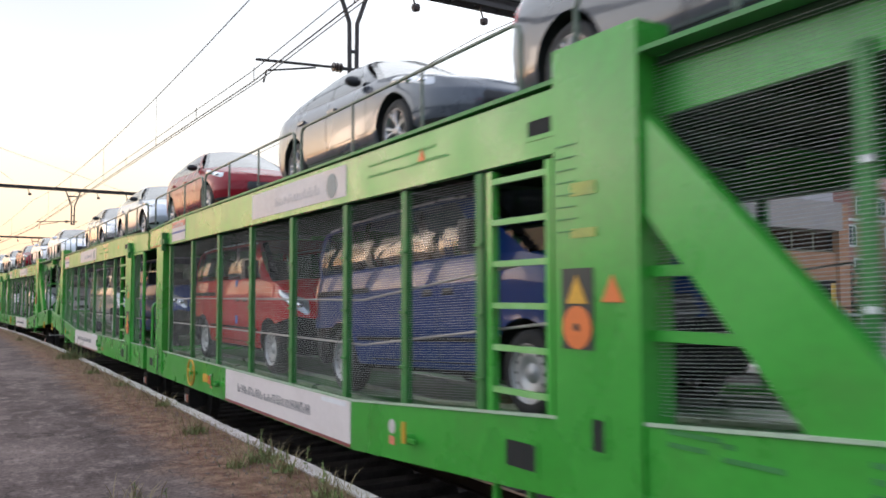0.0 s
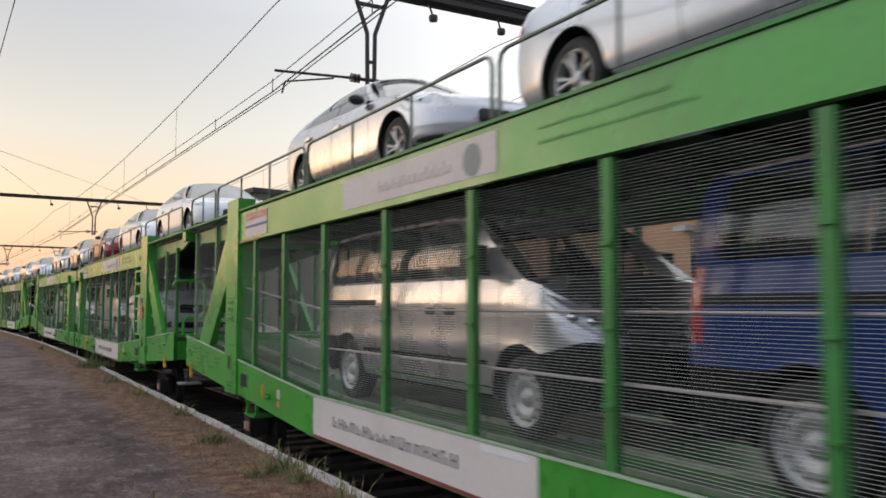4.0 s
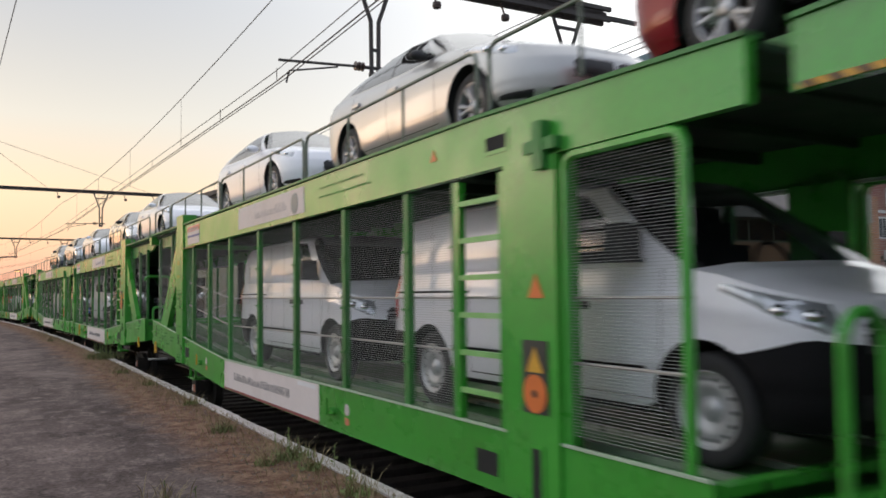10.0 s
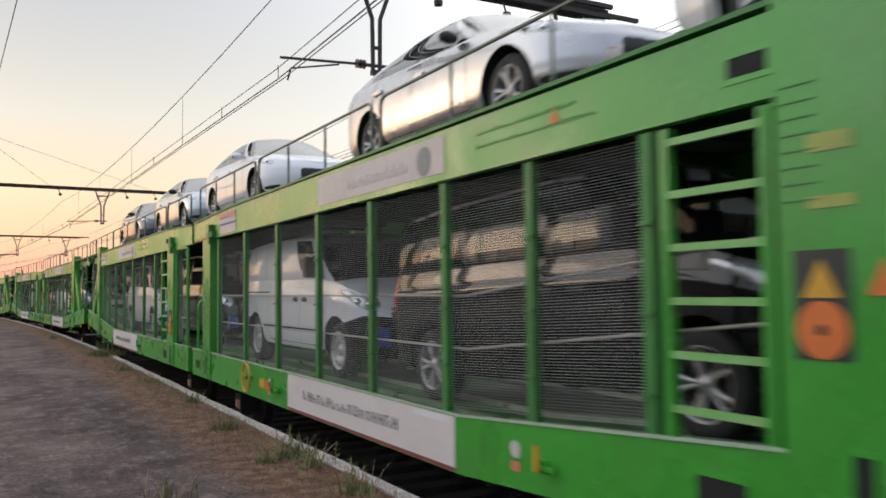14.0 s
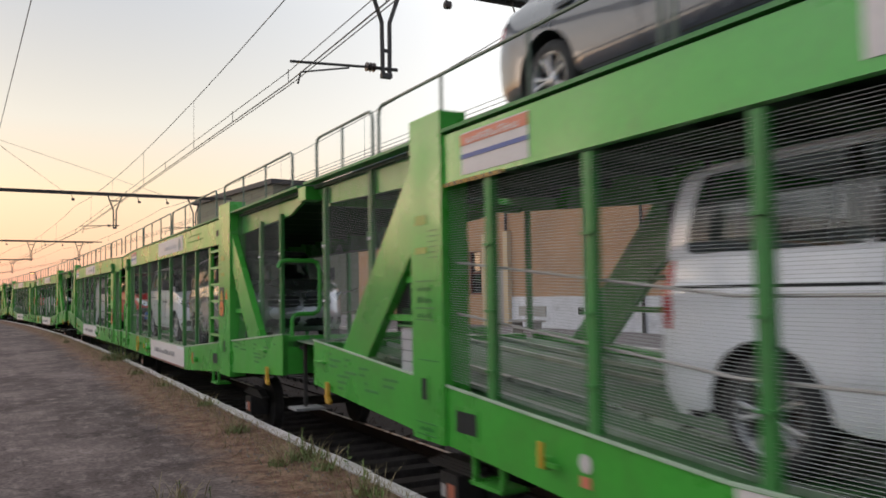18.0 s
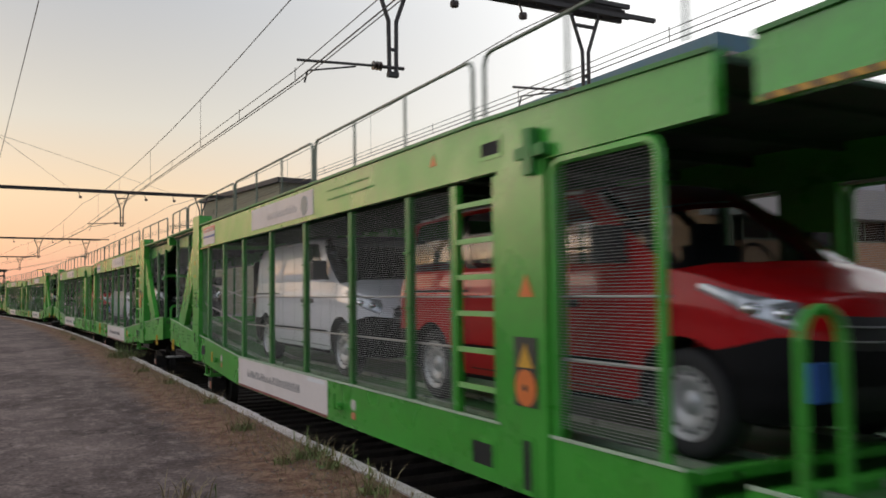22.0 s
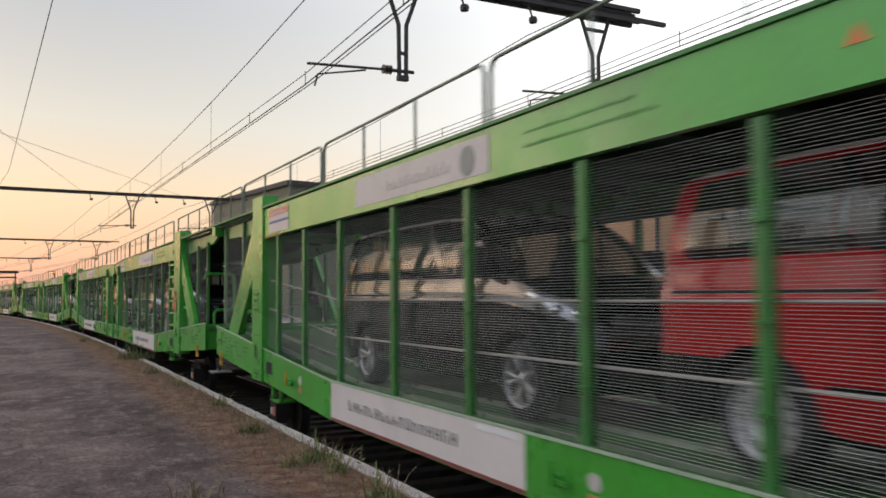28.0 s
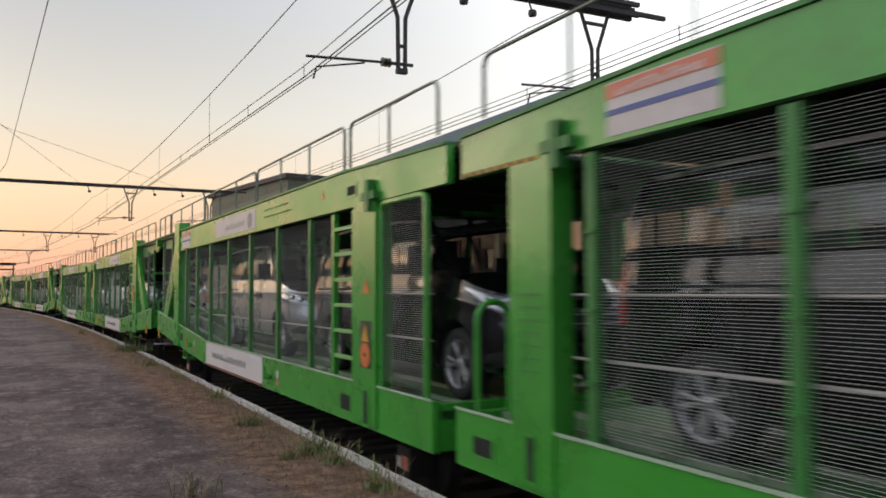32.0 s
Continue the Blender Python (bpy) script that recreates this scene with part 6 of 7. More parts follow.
def window(name, x, y0, y1, z0, z1, frame_mat, cols=1, rows=1, label=""):
    w = new(name)
    tagged(w, label, kind="structure")
    bm = bmesh.new()
    f = 0.07
    for a, b, c, d in ((y0, y1, z0, z0 + f), (y0, y1, z1 - f, z1), (y0, y0 + f, z0 + f, z1 - f), (y1 - f, y1, z0 + f, z1 - f)):
        box(bm, x + 0.10, x + 0.18, a, b, c, d)
    for k in range(1, cols):
        y = y0 + (y1 - y0) * k / cols
        box(bm, x + 0.10, x + 0.17, y - 0.03, y + 0.03, z0 + f, z1 - f)
    for k in range(1, rows):
        z = z0 + (z1 - z0) * k / rows
        box(bm, x + 0.105, x + 0.165, y0 + f, y1 - f, z - 0.025, z + 0.025)
    part("window_frame", bm, frame_mat, w)
    for k in range(cols):
        bm = bmesh.new()
        ya, yb = y0 + (y1 - y0) * k / cols, y0 + (y1 - y0) * (k + 1) / cols
        box(bm, x + 0.135, x + 0.145, ya, yb, z0 + f * 0.5, z1 - f * 0.5)
        part("pane", bm, PANE, w)
    bm = bmesh.new()
    box(bm, x + 0.6, x + 0.62, y0 - 0.2, y1 + 0.2, z0 - 0.2, z1 + 0.2)
    part("blind", bm, FASCIA, w)
    return w


WX = 19.0
GY = 17.3               # end wall of the station, square to the track
bm = bmesh.new()
box(bm, WX - 0.03, WX, GY, 29.6, FAR_Z, 1.40)
setting("plinth_long_wall", bm, PLINTH, "white painted plinth of the long brick wall")
bm = bmesh.new()
box(bm, WX + 0.36, 26.26, GY, GY + 0.35, FAR_Z, 3.05)
setting("wall_end", bm, BRICK, "orange brick end wall of the low station wing")
bm = bmesh.new()
box(bm, WX, 26.26, GY - 0.03, GY, FAR_Z, 1.40)
setting("plinth_end", bm, PLINTH, "white painted plinth with faded graffiti")
for k_ in range(6):
    xa_, xb_ = WX + 0.40 + 1.14 * k_, WX + 0.40 + 1.14 * (k_ + 1) - 0.01
    w_ = tagged(new("window_%d" % (k_ + 1)), "dark ribbon window under the fascia", kind="structure")
    bm = bmesh.new()
    box(bm, xa_, xb_, GY + 0.06, GY + 0.14, 3.05, 3.12)
    box(bm, xa_, xb_, GY + 0.06, GY + 0.14, 3.74, 3.80)
    box(bm, xa_, xa_ + 0.05, GY + 0.06, GY + 0.14, 3.12, 3.74)
    part("window_frame", bm, CLAD, w_)
    bm = bmesh.new()
    box(bm, xa_, xb_, GY + 0.09, GY + 0.10, 3.08, 3.77)
    part("pane", bm, PANE, w_)
    bm = bmesh.new()
    box(bm, xa_, xb_, GY + 0.5, GY + 0.52, 2.9, 3.79)
    part("dark_room", bm, CLAD, w_)
bm = bmesh.new()
box(bm, WX + 0.02, 26.25, GY - 0.30, GY + 0.36, 3.80, 4.77)
box(bm, WX + 0.36, 26.25, GY + 0.36, GY + 7.0, 3.80, 4.77)
setting("fascia", bm, FASCIA, "deep grey roof fascia of the low wing")
bm = bmesh.new()
box(bm, 22.6, 25.9, GY - 0.2, GY - 0.14, 4.77, 5.40)
for k_ in range(4):
    box(bm, 22.6 + 1.08 * k_, 22.66 + 1.08 * k_, GY - 0.14, GY - 0.08, 4.77, 5.95)
box(bm, 22.6, 25.9, GY - 0.14, GY - 0.09, 5.90, 5.95)
setting("roof_parapet", bm, CASING, "grey parapet panels with posts on the flat roof")
bm = bmesh.new()
box(bm, 26.26, 26.82, GY - 0.15, GY + 7.0, FAR_Z, 4.75)
setting("brick_pier", bm, BRICK, "orange brick pier at the end of the low wing")
bars_ = tagged(new("window_7"), "small dark barred window in the brick end wall", kind="structure")
bm = bmesh.new()
box(bm, 24.75, 26.20, GY - 0.02, GY + 0.02, 1.45, 2.08)
part("pane", bm, HOLE, bars_)
for k_ in range(11):
    bm = bmesh.new()
    tube(bm, [(24.80 + 0.135 * k_, GY - 0.05, 1.45), (24.80 + 0.135 * k_, GY - 0.05, 2.08)], 0.014, 5)
    part("bar", bm, GANTRY, bars_)
dr_ = tagged(new("door_2"), "tall dark glazed door at the corner of the station", kind="structure")
bm = bmesh.new()
box(bm, WX - 0.06, WX + 0.02, GY + 0.04, GY + 0.64, FAR_Z, 3.80)
part("leaf", bm, CLAD, dr_)
bm = bmesh.new()
box(bm, WX - 0.075, WX - 0.062, GY + 0.10, GY + 0.30, 0.5, 3.7)
box(bm, WX - 0.075, WX - 0.062, GY + 0.36, GY + 0.58, 0.5, 3.7)
part("pane", bm, PANE, dr_)
bm = bmesh.new()
box(bm, WX - 0.45, WX, GY + 0.45, GY + 0.95, 3.86, 4.02)
setting("wall_lamp", bm, CASING, "pale wall lamp housing at the corner")
# house across the street, seen past the end of the station
hs_ = tagged(new("brick_house"), "red-brown brick house with white windows across the street", "house")
bm = bmesh.new()
box(bm, 38.6, 50.0, 26.0, 34.0, -0.86, 7.3)
part("wall", bm, BRICK_RED, hs_)
bm = bmesh.new()
prism(bm, [(25.7, 7.3), (34.3, 7.3), (30.0, 10.2)], 38.4, 50.2)
part("roof", bm, FRAME_RED, hs_)
bm = bmesh.new()
box(bm, 38.6, 50.0, 25.95, 26.0, 5.52, 5.66)
part("string_course", bm, FRAME_WHITE, hs_)
for xa_, za_, w_, h_ in ((40.5, 4.15, 0.75, 1.15), (42.2, 4.15, 0.75, 1.15), (43.9, 4.15, 0.75, 1.15), (41.3, 5.85, 0.8, 1.0), (43.2, 5.85, 0.8, 1.0), (41.0, 2.9, 1.5, 0.65)):
    bm = bmesh.new()
    box(bm, xa_, xa_ + w_, 25.93, 25.99, za_, za_ + h_)
    wn_ = part("window", bm, FRAME_WHITE, hs_)
    bm = bmesh.new()
    box(bm, xa_ + 0.08, xa_ + w_ / 2 - 0.02, 25.92, 25.928, za_ + 0.08, za_ + h_ - 0.08)
    box(bm, xa_ + w_ / 2 + 0.02, xa_ + w_ - 0.08, 25.92, 25.928, za_ + 0.08, za_ + h_ - 0.08)
    part("pane", bm, PANE, wn_)
bm = bmesh.new()
rnd_ = random.Random(31)
for _ in range(2600):
    c_ = Vector((rnd_.uniform(30.0, 47.0), 24.4 + rnd_.gauss(0, 0.45), 0.0))
    c_.z = rnd_.uniform(-0.4, 2.7 + 0.5 * math.sin(c_.x * 1.3) + 0.35 * math.sin(c_.x * 3.1))
    q_ = Vector((rnd_.uniform(-1, 1), rnd_.uniform(-1, 1), rnd_.uniform(-1, 1))).normalized() * rnd_.uniform(0.08, 0.2)
    r_ = q_.orthogonal().normalized() * rnd_.uniform(0.06, 0.14)
    bm.faces.new([bm.verts.new(p) for p in (c_ - q_, c_ + r_, c_ + q_, c_ - r_)])
tagged(part("hedge", bm, FOLIAGE), "dark green hedge before the brick house", "hedge", kind="stuff")
# Unseen wall added to hold low street-side sky light off the wagons.
wall_with_holes("wall_south_wing", WX + 22.0, -60, 8.0, FAR_Z, 8.5, [], BRICK, "plain brick wall closing the street side")
# two-storey block
HOLES = [(29.6, 30.7, FAR_Z, 2.7), (31.6, 32.7, 1.5, 3.5), (33.4, 34.5, 1.5, 3.5), (35.2, 36.3, 1.5, 3.5), (37.0, 38.1, 1.5, 3.5), (38.8, 39.9, 1.5, 3.5), (40.6, 41.7, 1.5, 3.5),
         (21.5, 23.0, 5.6, 7.4), (25.0, 26.5, 5.6, 7.4), (28.5, 30.0, 5.6, 7.4), (32.0, 33.5, 5.6, 7.4), (35.5, 37.0, 5.6, 7.4)]
wall_with_holes("wall_main_block", WX, GY + 0.36, 46, FAR_Z, 8.75, HOLES, BRICK_PALE, "pale orange brick wall of the two-storey station block")
for i_, (a_, b_, c_, d_) in enumerate(HOLES):
    if i_ == 0:
        bm = bmesh.new()
        box(bm, WX + 0.12, WX + 0.18, a_, b_, c_, d_)
        setting("door_1", bm, FASCIA, "grey metal door of the station block")
    else:
        window("window_%d" % (i_ + 8), WX, a_, b_, c_, d_, FRAME_RED if i_ < 7 else FRAME_WHITE, 1, 2, "station window with " + ("red-brown" if i_ < 7 else "white") + " frame")
bm = bmesh.new()
box(bm, WX - 0.25, WX + 2.6, GY + 0.2, 25.0, 8.75, 9.36)
box(bm, WX - 0.25, WX + 8.0, 25.0, 46.2, 8.75, 9.36)
setting("roof_main_block", bm, ROOF_TEAL, "blue-green sheet metal roof edge of the station block")
bm = bmesh.new()
box(bm, WX, WX + 2.4, GY + 0.02, GY + 0.35, 4.77, 8.75)
setting("gable_wall", bm, FASCIA, "grey end wall of the station block")
for y_ in (31.1, 33.0, 34.85, 36.65, 38.45, 40.25, 42.1):
    bm = bmesh.new()
    box(bm, WX - 0.12, WX, y_ - 0.2, y_ + 0.2, 1.42 if y_ > 31 else FAR_Z, 4.0)
    setting("pilaster", bm, FRAME_RED, "red-brown pilaster between windows")
bm = bmesh.new()
box(bm, WX - 0.2, WX, 29.1, 29.45, FAR_Z, 4.2)
box(bm, WX - 0.2, WX, 30.85, 31.2, FAR_Z, 4.2)
setting("door_surround", bm, BEIGE, "beige panels beside the station door")
for y_ in (20.95, 23.95, 29.35):
    bm = bmesh.new()
    tube(bm, [(WX - 0.10, y_, FAR_Z), (WX - 0.10, y_, 8.7)], 0.06, 8)
    setting("downpipe", bm, GANTRY, "dark rain pipe on the brick wall")
bm = bmesh.new()
box(bm, WX - 0.05, WX - 0.03, 24.2, 24.55, 0.72, 0.98)
setting("wall_vent", bm, HOLE, "small dark vent in the plinth")
# faded graffiti on the plinth, as plain shapes
for i_ in range(34):
    rnd_ = random.Random(100 + i_)
    x_ = 19.5 + 6.4 * rnd_.random()
    z_ = 0.35 + 0.6 * rnd_.random()
    bm = bmesh.new()
    pts_ = [(x_ + 0.35 * math.sin(q * 1.7 + i_), GY - 0.04, z_ + 0.16 * q * rnd_.uniform(0.3, 1)) for q in range(4)]
    tube(bm, pts_, 0.035, 4)
    tagged(part("graffiti_stroke", bm, GRAFFITI[i_ % 3]), "faded grey and lilac graffiti stroke on a plinth", "graffiti")

# dark flat-roofed block farther along
bm = bmesh.new()
box(bm, 0, 9, 0, 15.5, 0, 9.5)
ob_ = setting("far_block_wall", bm, CLAD, "dark green-grey flat-roofed building beyond the train")
ob_.matrix_basis = pose(16.7, 56.0, 0, 0, 0, 7.8)
far_block = ob_
bm = bmesh.new()
box(bm, -0.25, 9.25, -0.25, 15.75, 9.5, 9.85)
part("parapet", bm, GANTRY, far_block)
bm = bmesh.new()
box(bm, 14, 30, 86, 130, 0, 7)
setting("far_building", bm, BRICK, "far brick building along the line")

# yellow post, bicycles and their stand
bm = bmesh.new()
tube(bm, [(20.1, 13.33, FAR_Z), (20.1, 13.33, 1.9)], 0.06, 10)
tagged(part("marker_post", bm, POST_YELLOW), "slim yellow post on the far platform", "post")


def bicycle(paint):
    b = new("bicycle")
    tagged(b, "parked city bicycle leaning in a bicycle stand", "bicycle", group="parked bicycles")
    for y in (-0.52, 0.52):
        bm = bmesh.new()
        tube(bm, [(0, y + 0.33 * math.cos(a), 0.35 + 0.33 * math.sin(a)) for a in (2 * math.pi * k / 24 for k in range(25))], 0.02, 6, cap=False)
        wl_ = part("wheel", bm, TYRE, b)
        bm = bmesh.new()
        for k in range(9):
            a = math.pi * k / 9
            tube(bm, [(0, y - 0.31 * math.cos(a), 0.35 - 0.31 * math.sin(a)), (0, y + 0.31 * math.cos(a), 0.35 + 0.31 * math.sin(a))], 0.004, 4)
        part("spokes", bm, WIRE, wl_)
    bm = bmesh.new()
    for p, q in (((0, 0.52, 0.35), (0, 0.08, 0.30)), ((0, 0.08, 0.30), (0, 0.20, 0.86)), ((0, 0.20, 0.82), (0, -0.36, 0.78)), ((0, -0.36, 0.74), (0, 0.08, 0.30)), ((0, -0.52, 0.35), (0, -0.36, 0.92)), ((0, 0.52, 0.35), (0, 0.20, 0.80))):
        tube(bm, [p, q], 0.02, 6)
    part("frame", bm, paint, b)
    bm = bmesh.new()
    tube(bm, [(-0.28, -0.30, 1.0), (-0.06, -0.36, 1.02), (0.06, -0.36, 1.02), (0.28, -0.30, 1.0)], 0.015, 6)
    part("handlebar", bm, BLACK, b)
    bm = bmesh.new()
    box(bm, -0.08, 0.08, 0.10, 0.36, 0.88, 0.95)
    part("saddle", bm, BLACK, b, bevel=0.02)
    return b


bikes_ = [bicycle(PAINT["dark_grey"]), bicycle(PAINT["blue"]), bicycle(PAINT["silver"])]
for i_, (x_, lean_) in enumerate(((21.6, 6), (22.5, -5), (23.35, 6), (24.2, 4), (25.0, -6), (25.7, 5))):
    m_ = pose(x_, 16.55 + 0.12 * (i_ % 2), FAR_Z, 0, 0, 90 + 10 * (i_ % 3) - 8) @ pose(0, 0, 0, 0, lean_, 0)
    if i_ < 3:
        bikes_[i_].matrix_basis = m_
    else:
        copy_thing(bikes_[i_ % 3], m_)
bm = bmesh.new()
tube(bm, [(21.0, 16.2, 0.9), (26.0, 16.2, 0.9)], 0.025, 6)
stand_ = tagged(part("bicycle_stand", bm, WIRE), "galvanised tube bicycle stand on the platform", "bicycle stand")
for k_ in range(7):
    x_ = 21.1 + 0.8 * k_
    bm = bmesh.new()
    tube(bm, [(x_, 16.2, FAR_Z), (x_, 16.2, 0.95), (x_, 16.85, 0.95), (x_, 16.85, FAR_Z)], 0.025, 6)
    part("hoop", bm, WIRE, stand_)
bm = bmesh.new()
box(bm, 15.6, 16.1, 22.6, 24.2, FAR_Z + 0.42, FAR_Z + 0.48)
box(bm, 15.65, 16.05, 22.8, 22.86, FAR_Z, FAR_Z + 0.42)
box(bm, 15.65, 16.05, 23.95, 24.01, FAR_Z, FAR_Z + 0.42)
box(bm, 16.06, 16.12, 22.6, 24.2, FAR_Z + 0.6, FAR_Z + 0.95)
tagged(part("bench", bm, FASCIA), "pale platform bench on the far platform", "bench")
# Unseen wall added to keep low sky out of reflections and the lower deck.
bm = bmesh.new()
box(bm, -16.4, -16.0, -60.0, 112.0, 0.0, 4.4)
setting("wall_platform_side", bm, PLASTER, "plain grey-beige rendered wall closing the platform side")

# ---------------------------------------------------------------- overhead line
CONTACT = 4.87


def gantry(s, right, left, label, deep=0.20):
    g = new("line_gantry")
    tagged(g, label, "gantry", group="overhead line gantries")
    c = on_line(s)
    g.matrix_basis = pose(c.x, c.y, 0, 0, 0, math.degrees(max(s - BEND_AT, 0) / BEND_R))
    zb = 6.80
    bm = bmesh.new()
    f_ = 0.2 * deep
    for z in (zb, zb + deep):
        for y in (-0.12, 0.12):
            box(bm, left, right, y - 0.04, y + 0.04, z - f_, z + f_)
    for k in range(int((right - left) / 0.5)):
        x = left + 0.25 + 0.5 * k
        box(bm, x - 0.02, x + 0.02, -0.12, 0.12, zb - 0.02, zb + 0.02)
    part("beam", bm, GANTRY, g)
    bm = bmesh.new()
    box(bm, left, right, -0.015, 0.015, zb + 0.03 * deep / 0.2, zb + 0.9 * deep)
    part("web", bm, GANTRY, g)
    bm = bmesh.new()
    box(bm, right - 0.02, right + 0.75, -0.04, 0.04, zb + 0.04, zb + 0.12)
    part("outrigger", bm, GANTRY, g)
    for xm in (left + 0.2,):
        bm = bmesh.new()
        for dx in (-0.18, 0.18):
            for dy in (-0.18, 0.18):
                box(bm, xm + dx - 0.03, xm + dx + 0.03, dy - 0.03, dy + 0.03, 0, zb)
        for k in range(12):
            z = 0.3 + 0.55 * k
            tube(bm, [(xm - 0.18, -0.18, z), (xm + 0.18, -0.18, z + 0.5)], 0.015, 4)
            tube(bm, [(xm + 0.18, 0.18, z), (xm - 0.18, 0.18, z + 0.5)], 0.015, 4)
        part("mast", bm, GANTRY, g)
    for xd in (0.83, 4.78):
        if xd > right:
            continue
        bm = bmesh.new()
        for sx in (-1, 1):
            tube(bm, [(xd + sx * 0.34, 0, zb), (xd + sx * 0.07, 0, zb - 0.75), (xd + sx * 0.06, 0, 5.15)], 0.036, 6)
        box(bm, xd - 0.24, xd + 0.24, -0.02, 0.02, zb - 0.30, zb - 0.24)
        box(bm, xd - 0.09, xd + 0.09, -0.05, 0.05, 5.12, 5.20)
        box(bm, xd - 0.09, xd + 0.09, -0.02, 0.02, 5.55, 5.6)
        part("drop_post", bm, GANTRY, g)
        bm = bmesh.new()
        tube(bm, [(xd + 0.2, 0, 5.28), (xd - 0.35, 0, 5.27)], 0.03, 6)
        tube(bm, [(xd - 0.35, 0, 5.27), (xd - 1.62, 0, 5.21)], 0.022, 6)
        tube(bm, [(xd - 0.65, 0, 5.22), (xd - 1.45, 0, 5.06), (xd - 1.50, 0, CONTACT)], 0.016, 6)
        part("cantilever", bm, GANTRY, g)
        bm = bmesh.new()
        for k in range(3):
            lathe(bm, [(-0.02, 0.03), (-0.012, 0.075), (0.012, 0.075), (0.02, 0.03)], (xd - 0.22 - 0.06 * k, 0, 5.275), "x", 10)
        part("insulator", bm, INSULATOR, g)
    for xi in (-1.2, 1.9, 3.3):
        if xi > right:
            continue
        bm = bmesh.new()
        tube(bm, [(xi, 0, zb), (xi + 0.08, 0, zb - 0.22)], 0.018, 5)
        lathe(bm, [(-0.06, 0.02), (-0.05, 0.07), (0.0, 0.08), (0.05, 0.07), (0.06, 0.02)], (xi + 0.1, 0, zb - 0.28), "z", 10)
        part("insulator", bm, INSULATOR, g)
    return g


G_S = [12.0, 43.8, 81.0, 118.0, 156.0]
for i_, s_ in enumerate(G_S):
    gantry(s_, 5.75 if i_ == 0 else 6.0, -11.5, "dark steel lattice gantry carrying the overhead wires", 0.20 if i_ == 0 else 0.10)


def wire(name, pts, r, label):
    bm = bmesh.new()
    tube(bm, pts, r, 5)
    return tagged(part(name, bm, COPPER), label, "wire", group="overhead wires")


def catenary(stands, lift=0.0):
    """Wires hung between stands (x, y), straight from one to the next."""
    mess, cont = [], []
    for i, ((xa, ya), (xb, yb)) in enumerate(zip(stands, stands[1:])):
        n = 10
        for k in range(n + (1 if i == len(stands) - 2 else 0)):
            f = k / n
            x, y = xa + (xb - xa) * f, ya + (yb - ya) * f
            mess.append((x, y, 6.22 - 0.42 * 4 * f * (1 - f)))
            cont.append((x, y, CONTACT + lift))
            if 0 < k and k % 2 == 0:
                wire("dropper", [cont[-1], mess[-1]], 0.004, "thin dropper between messenger and contact wire")
    wire("messenger_wire", mess, 0.009, "sagging messenger wire over the track")
    wire("contact_wire", cont, 0.010, "contact wire over the track")
    bm = bmesh.new()
    aux = [(x, y, z + 0.17) for x, y, z in cont]
    tube(bm, aux, 0.007, 5)
    for p, q in zip(cont, aux):
        box(bm, p[0] - 0.005, p[0] + 0.005, p[1] - 0.005, p[1] + 0.005, p[2], q[2] + 0.04)
    tagged(part("auxiliary_wire", bm, COPPER), "auxiliary wire with short hangers above the contact wire", "wire", group="overhead wires")
    wire("contact_wire", [(x + 0.10, y, z + 0.03 + lift) for x, y, z in cont], 0.008, "second contact wire over the track")


catenary([(3.1, -26.0), (3.83, 12.0), (3.12, 43.8)] + [tuple(on_line(s, -0.9 if i % 2 else -0.6)[:2]) for i, s in enumerate(G_S[2:])])
catenary([(7.5, -26.0), (7.92, 12.0), (7.2, 43.8)] + [tuple(on_line(s, 3.1 if i % 2 else 3.4)[:2]) for i, s in enumerate(G_S[2:])], 0.09)
# wires over the platform side
wire("feeder_wire", [(1.6, -12.0, 7.2), (0.41, 16.8, 7.2), (-0.58, 40.0, 7.2), (-2.6, 62.0, 7.2), (-9.0, 118.0, 7.2)], 0.010, "feeder wire over the platform")
wire("stay_wire", [(-6.0, 0.8, 6.26), (-0.5, 28.0, 6.6), (2.7, 43.8, 6.8)], 0.007, "stay wire running to a gantry")
wire("stay_wire", [(-7.85, 14.0, 6.47), (-0.5, 28.0, 6.6), (7.8, 43.8, 6.75)], 0.007, "stay wire running to a gantry")

# ---------------------------------------------------------------- lamps
def lamp_post(x, y, h, arm, label):
    l = new("street_lamp")
    tagged(l, label, "street lamp", group="platform lamps")
    l.location = (x, y, 0)
    bm = bmesh.new()
    tube(bm, [(0, 0, 0), (0, 0, h - 0.3), (arm * 0.3, 0, h - 0.03), (arm, 0, h)], 0.05, 8)
    part("pole", bm, GANTRY, l)
    bm = bmesh.new()
    box(bm, arm - 0.1, arm + 0.45, -0.14, 0.14, h - 0.02, h + 0.09)
    part("lamp_housing", bm, GANTRY, l, bevel=0.02)
    bm = bmesh.new()
    box(bm, arm - 0.05, arm + 0.4, -0.11, 0.11, h - 0.075, h - 0.022)
    part("lamp_glass", bm, LAMP_GLOW, l, "glowing orange lamp", bevel=0.02)
    return l


lamp_post(-1.45, 18.0, 7.75, 0.85, "orange glowing lamp on a slim post over the platform")
lamp_post(2.95, 92.0, 4.35, -0.5, "small glowing lamp on a far post between the tracks")
# far canopy
can_ = new("station_footbridge")
tagged(can_, "dark roofed footbridge over the line far away", "footbridge")
can_.location = (0, 147.0, 0)
bm = bmesh.new()
prism(bm, [(-2.2, 5.75), (2.2, 5.75), (2.5, 6.05), (-2.5, 6.05)], -30.0, -0.5)
part("roof", bm, GANTRY, can_)
for x_ in (-0.9, -3.6, -12.6, -20.0):
    bm = bmesh.new()
    box(bm, x_ - 0.1, x_ + 0.1, -0.1, 0.1, 0, 5.75)
    part("post", bm, GANTRY, can_)
bm = bmesh.new()
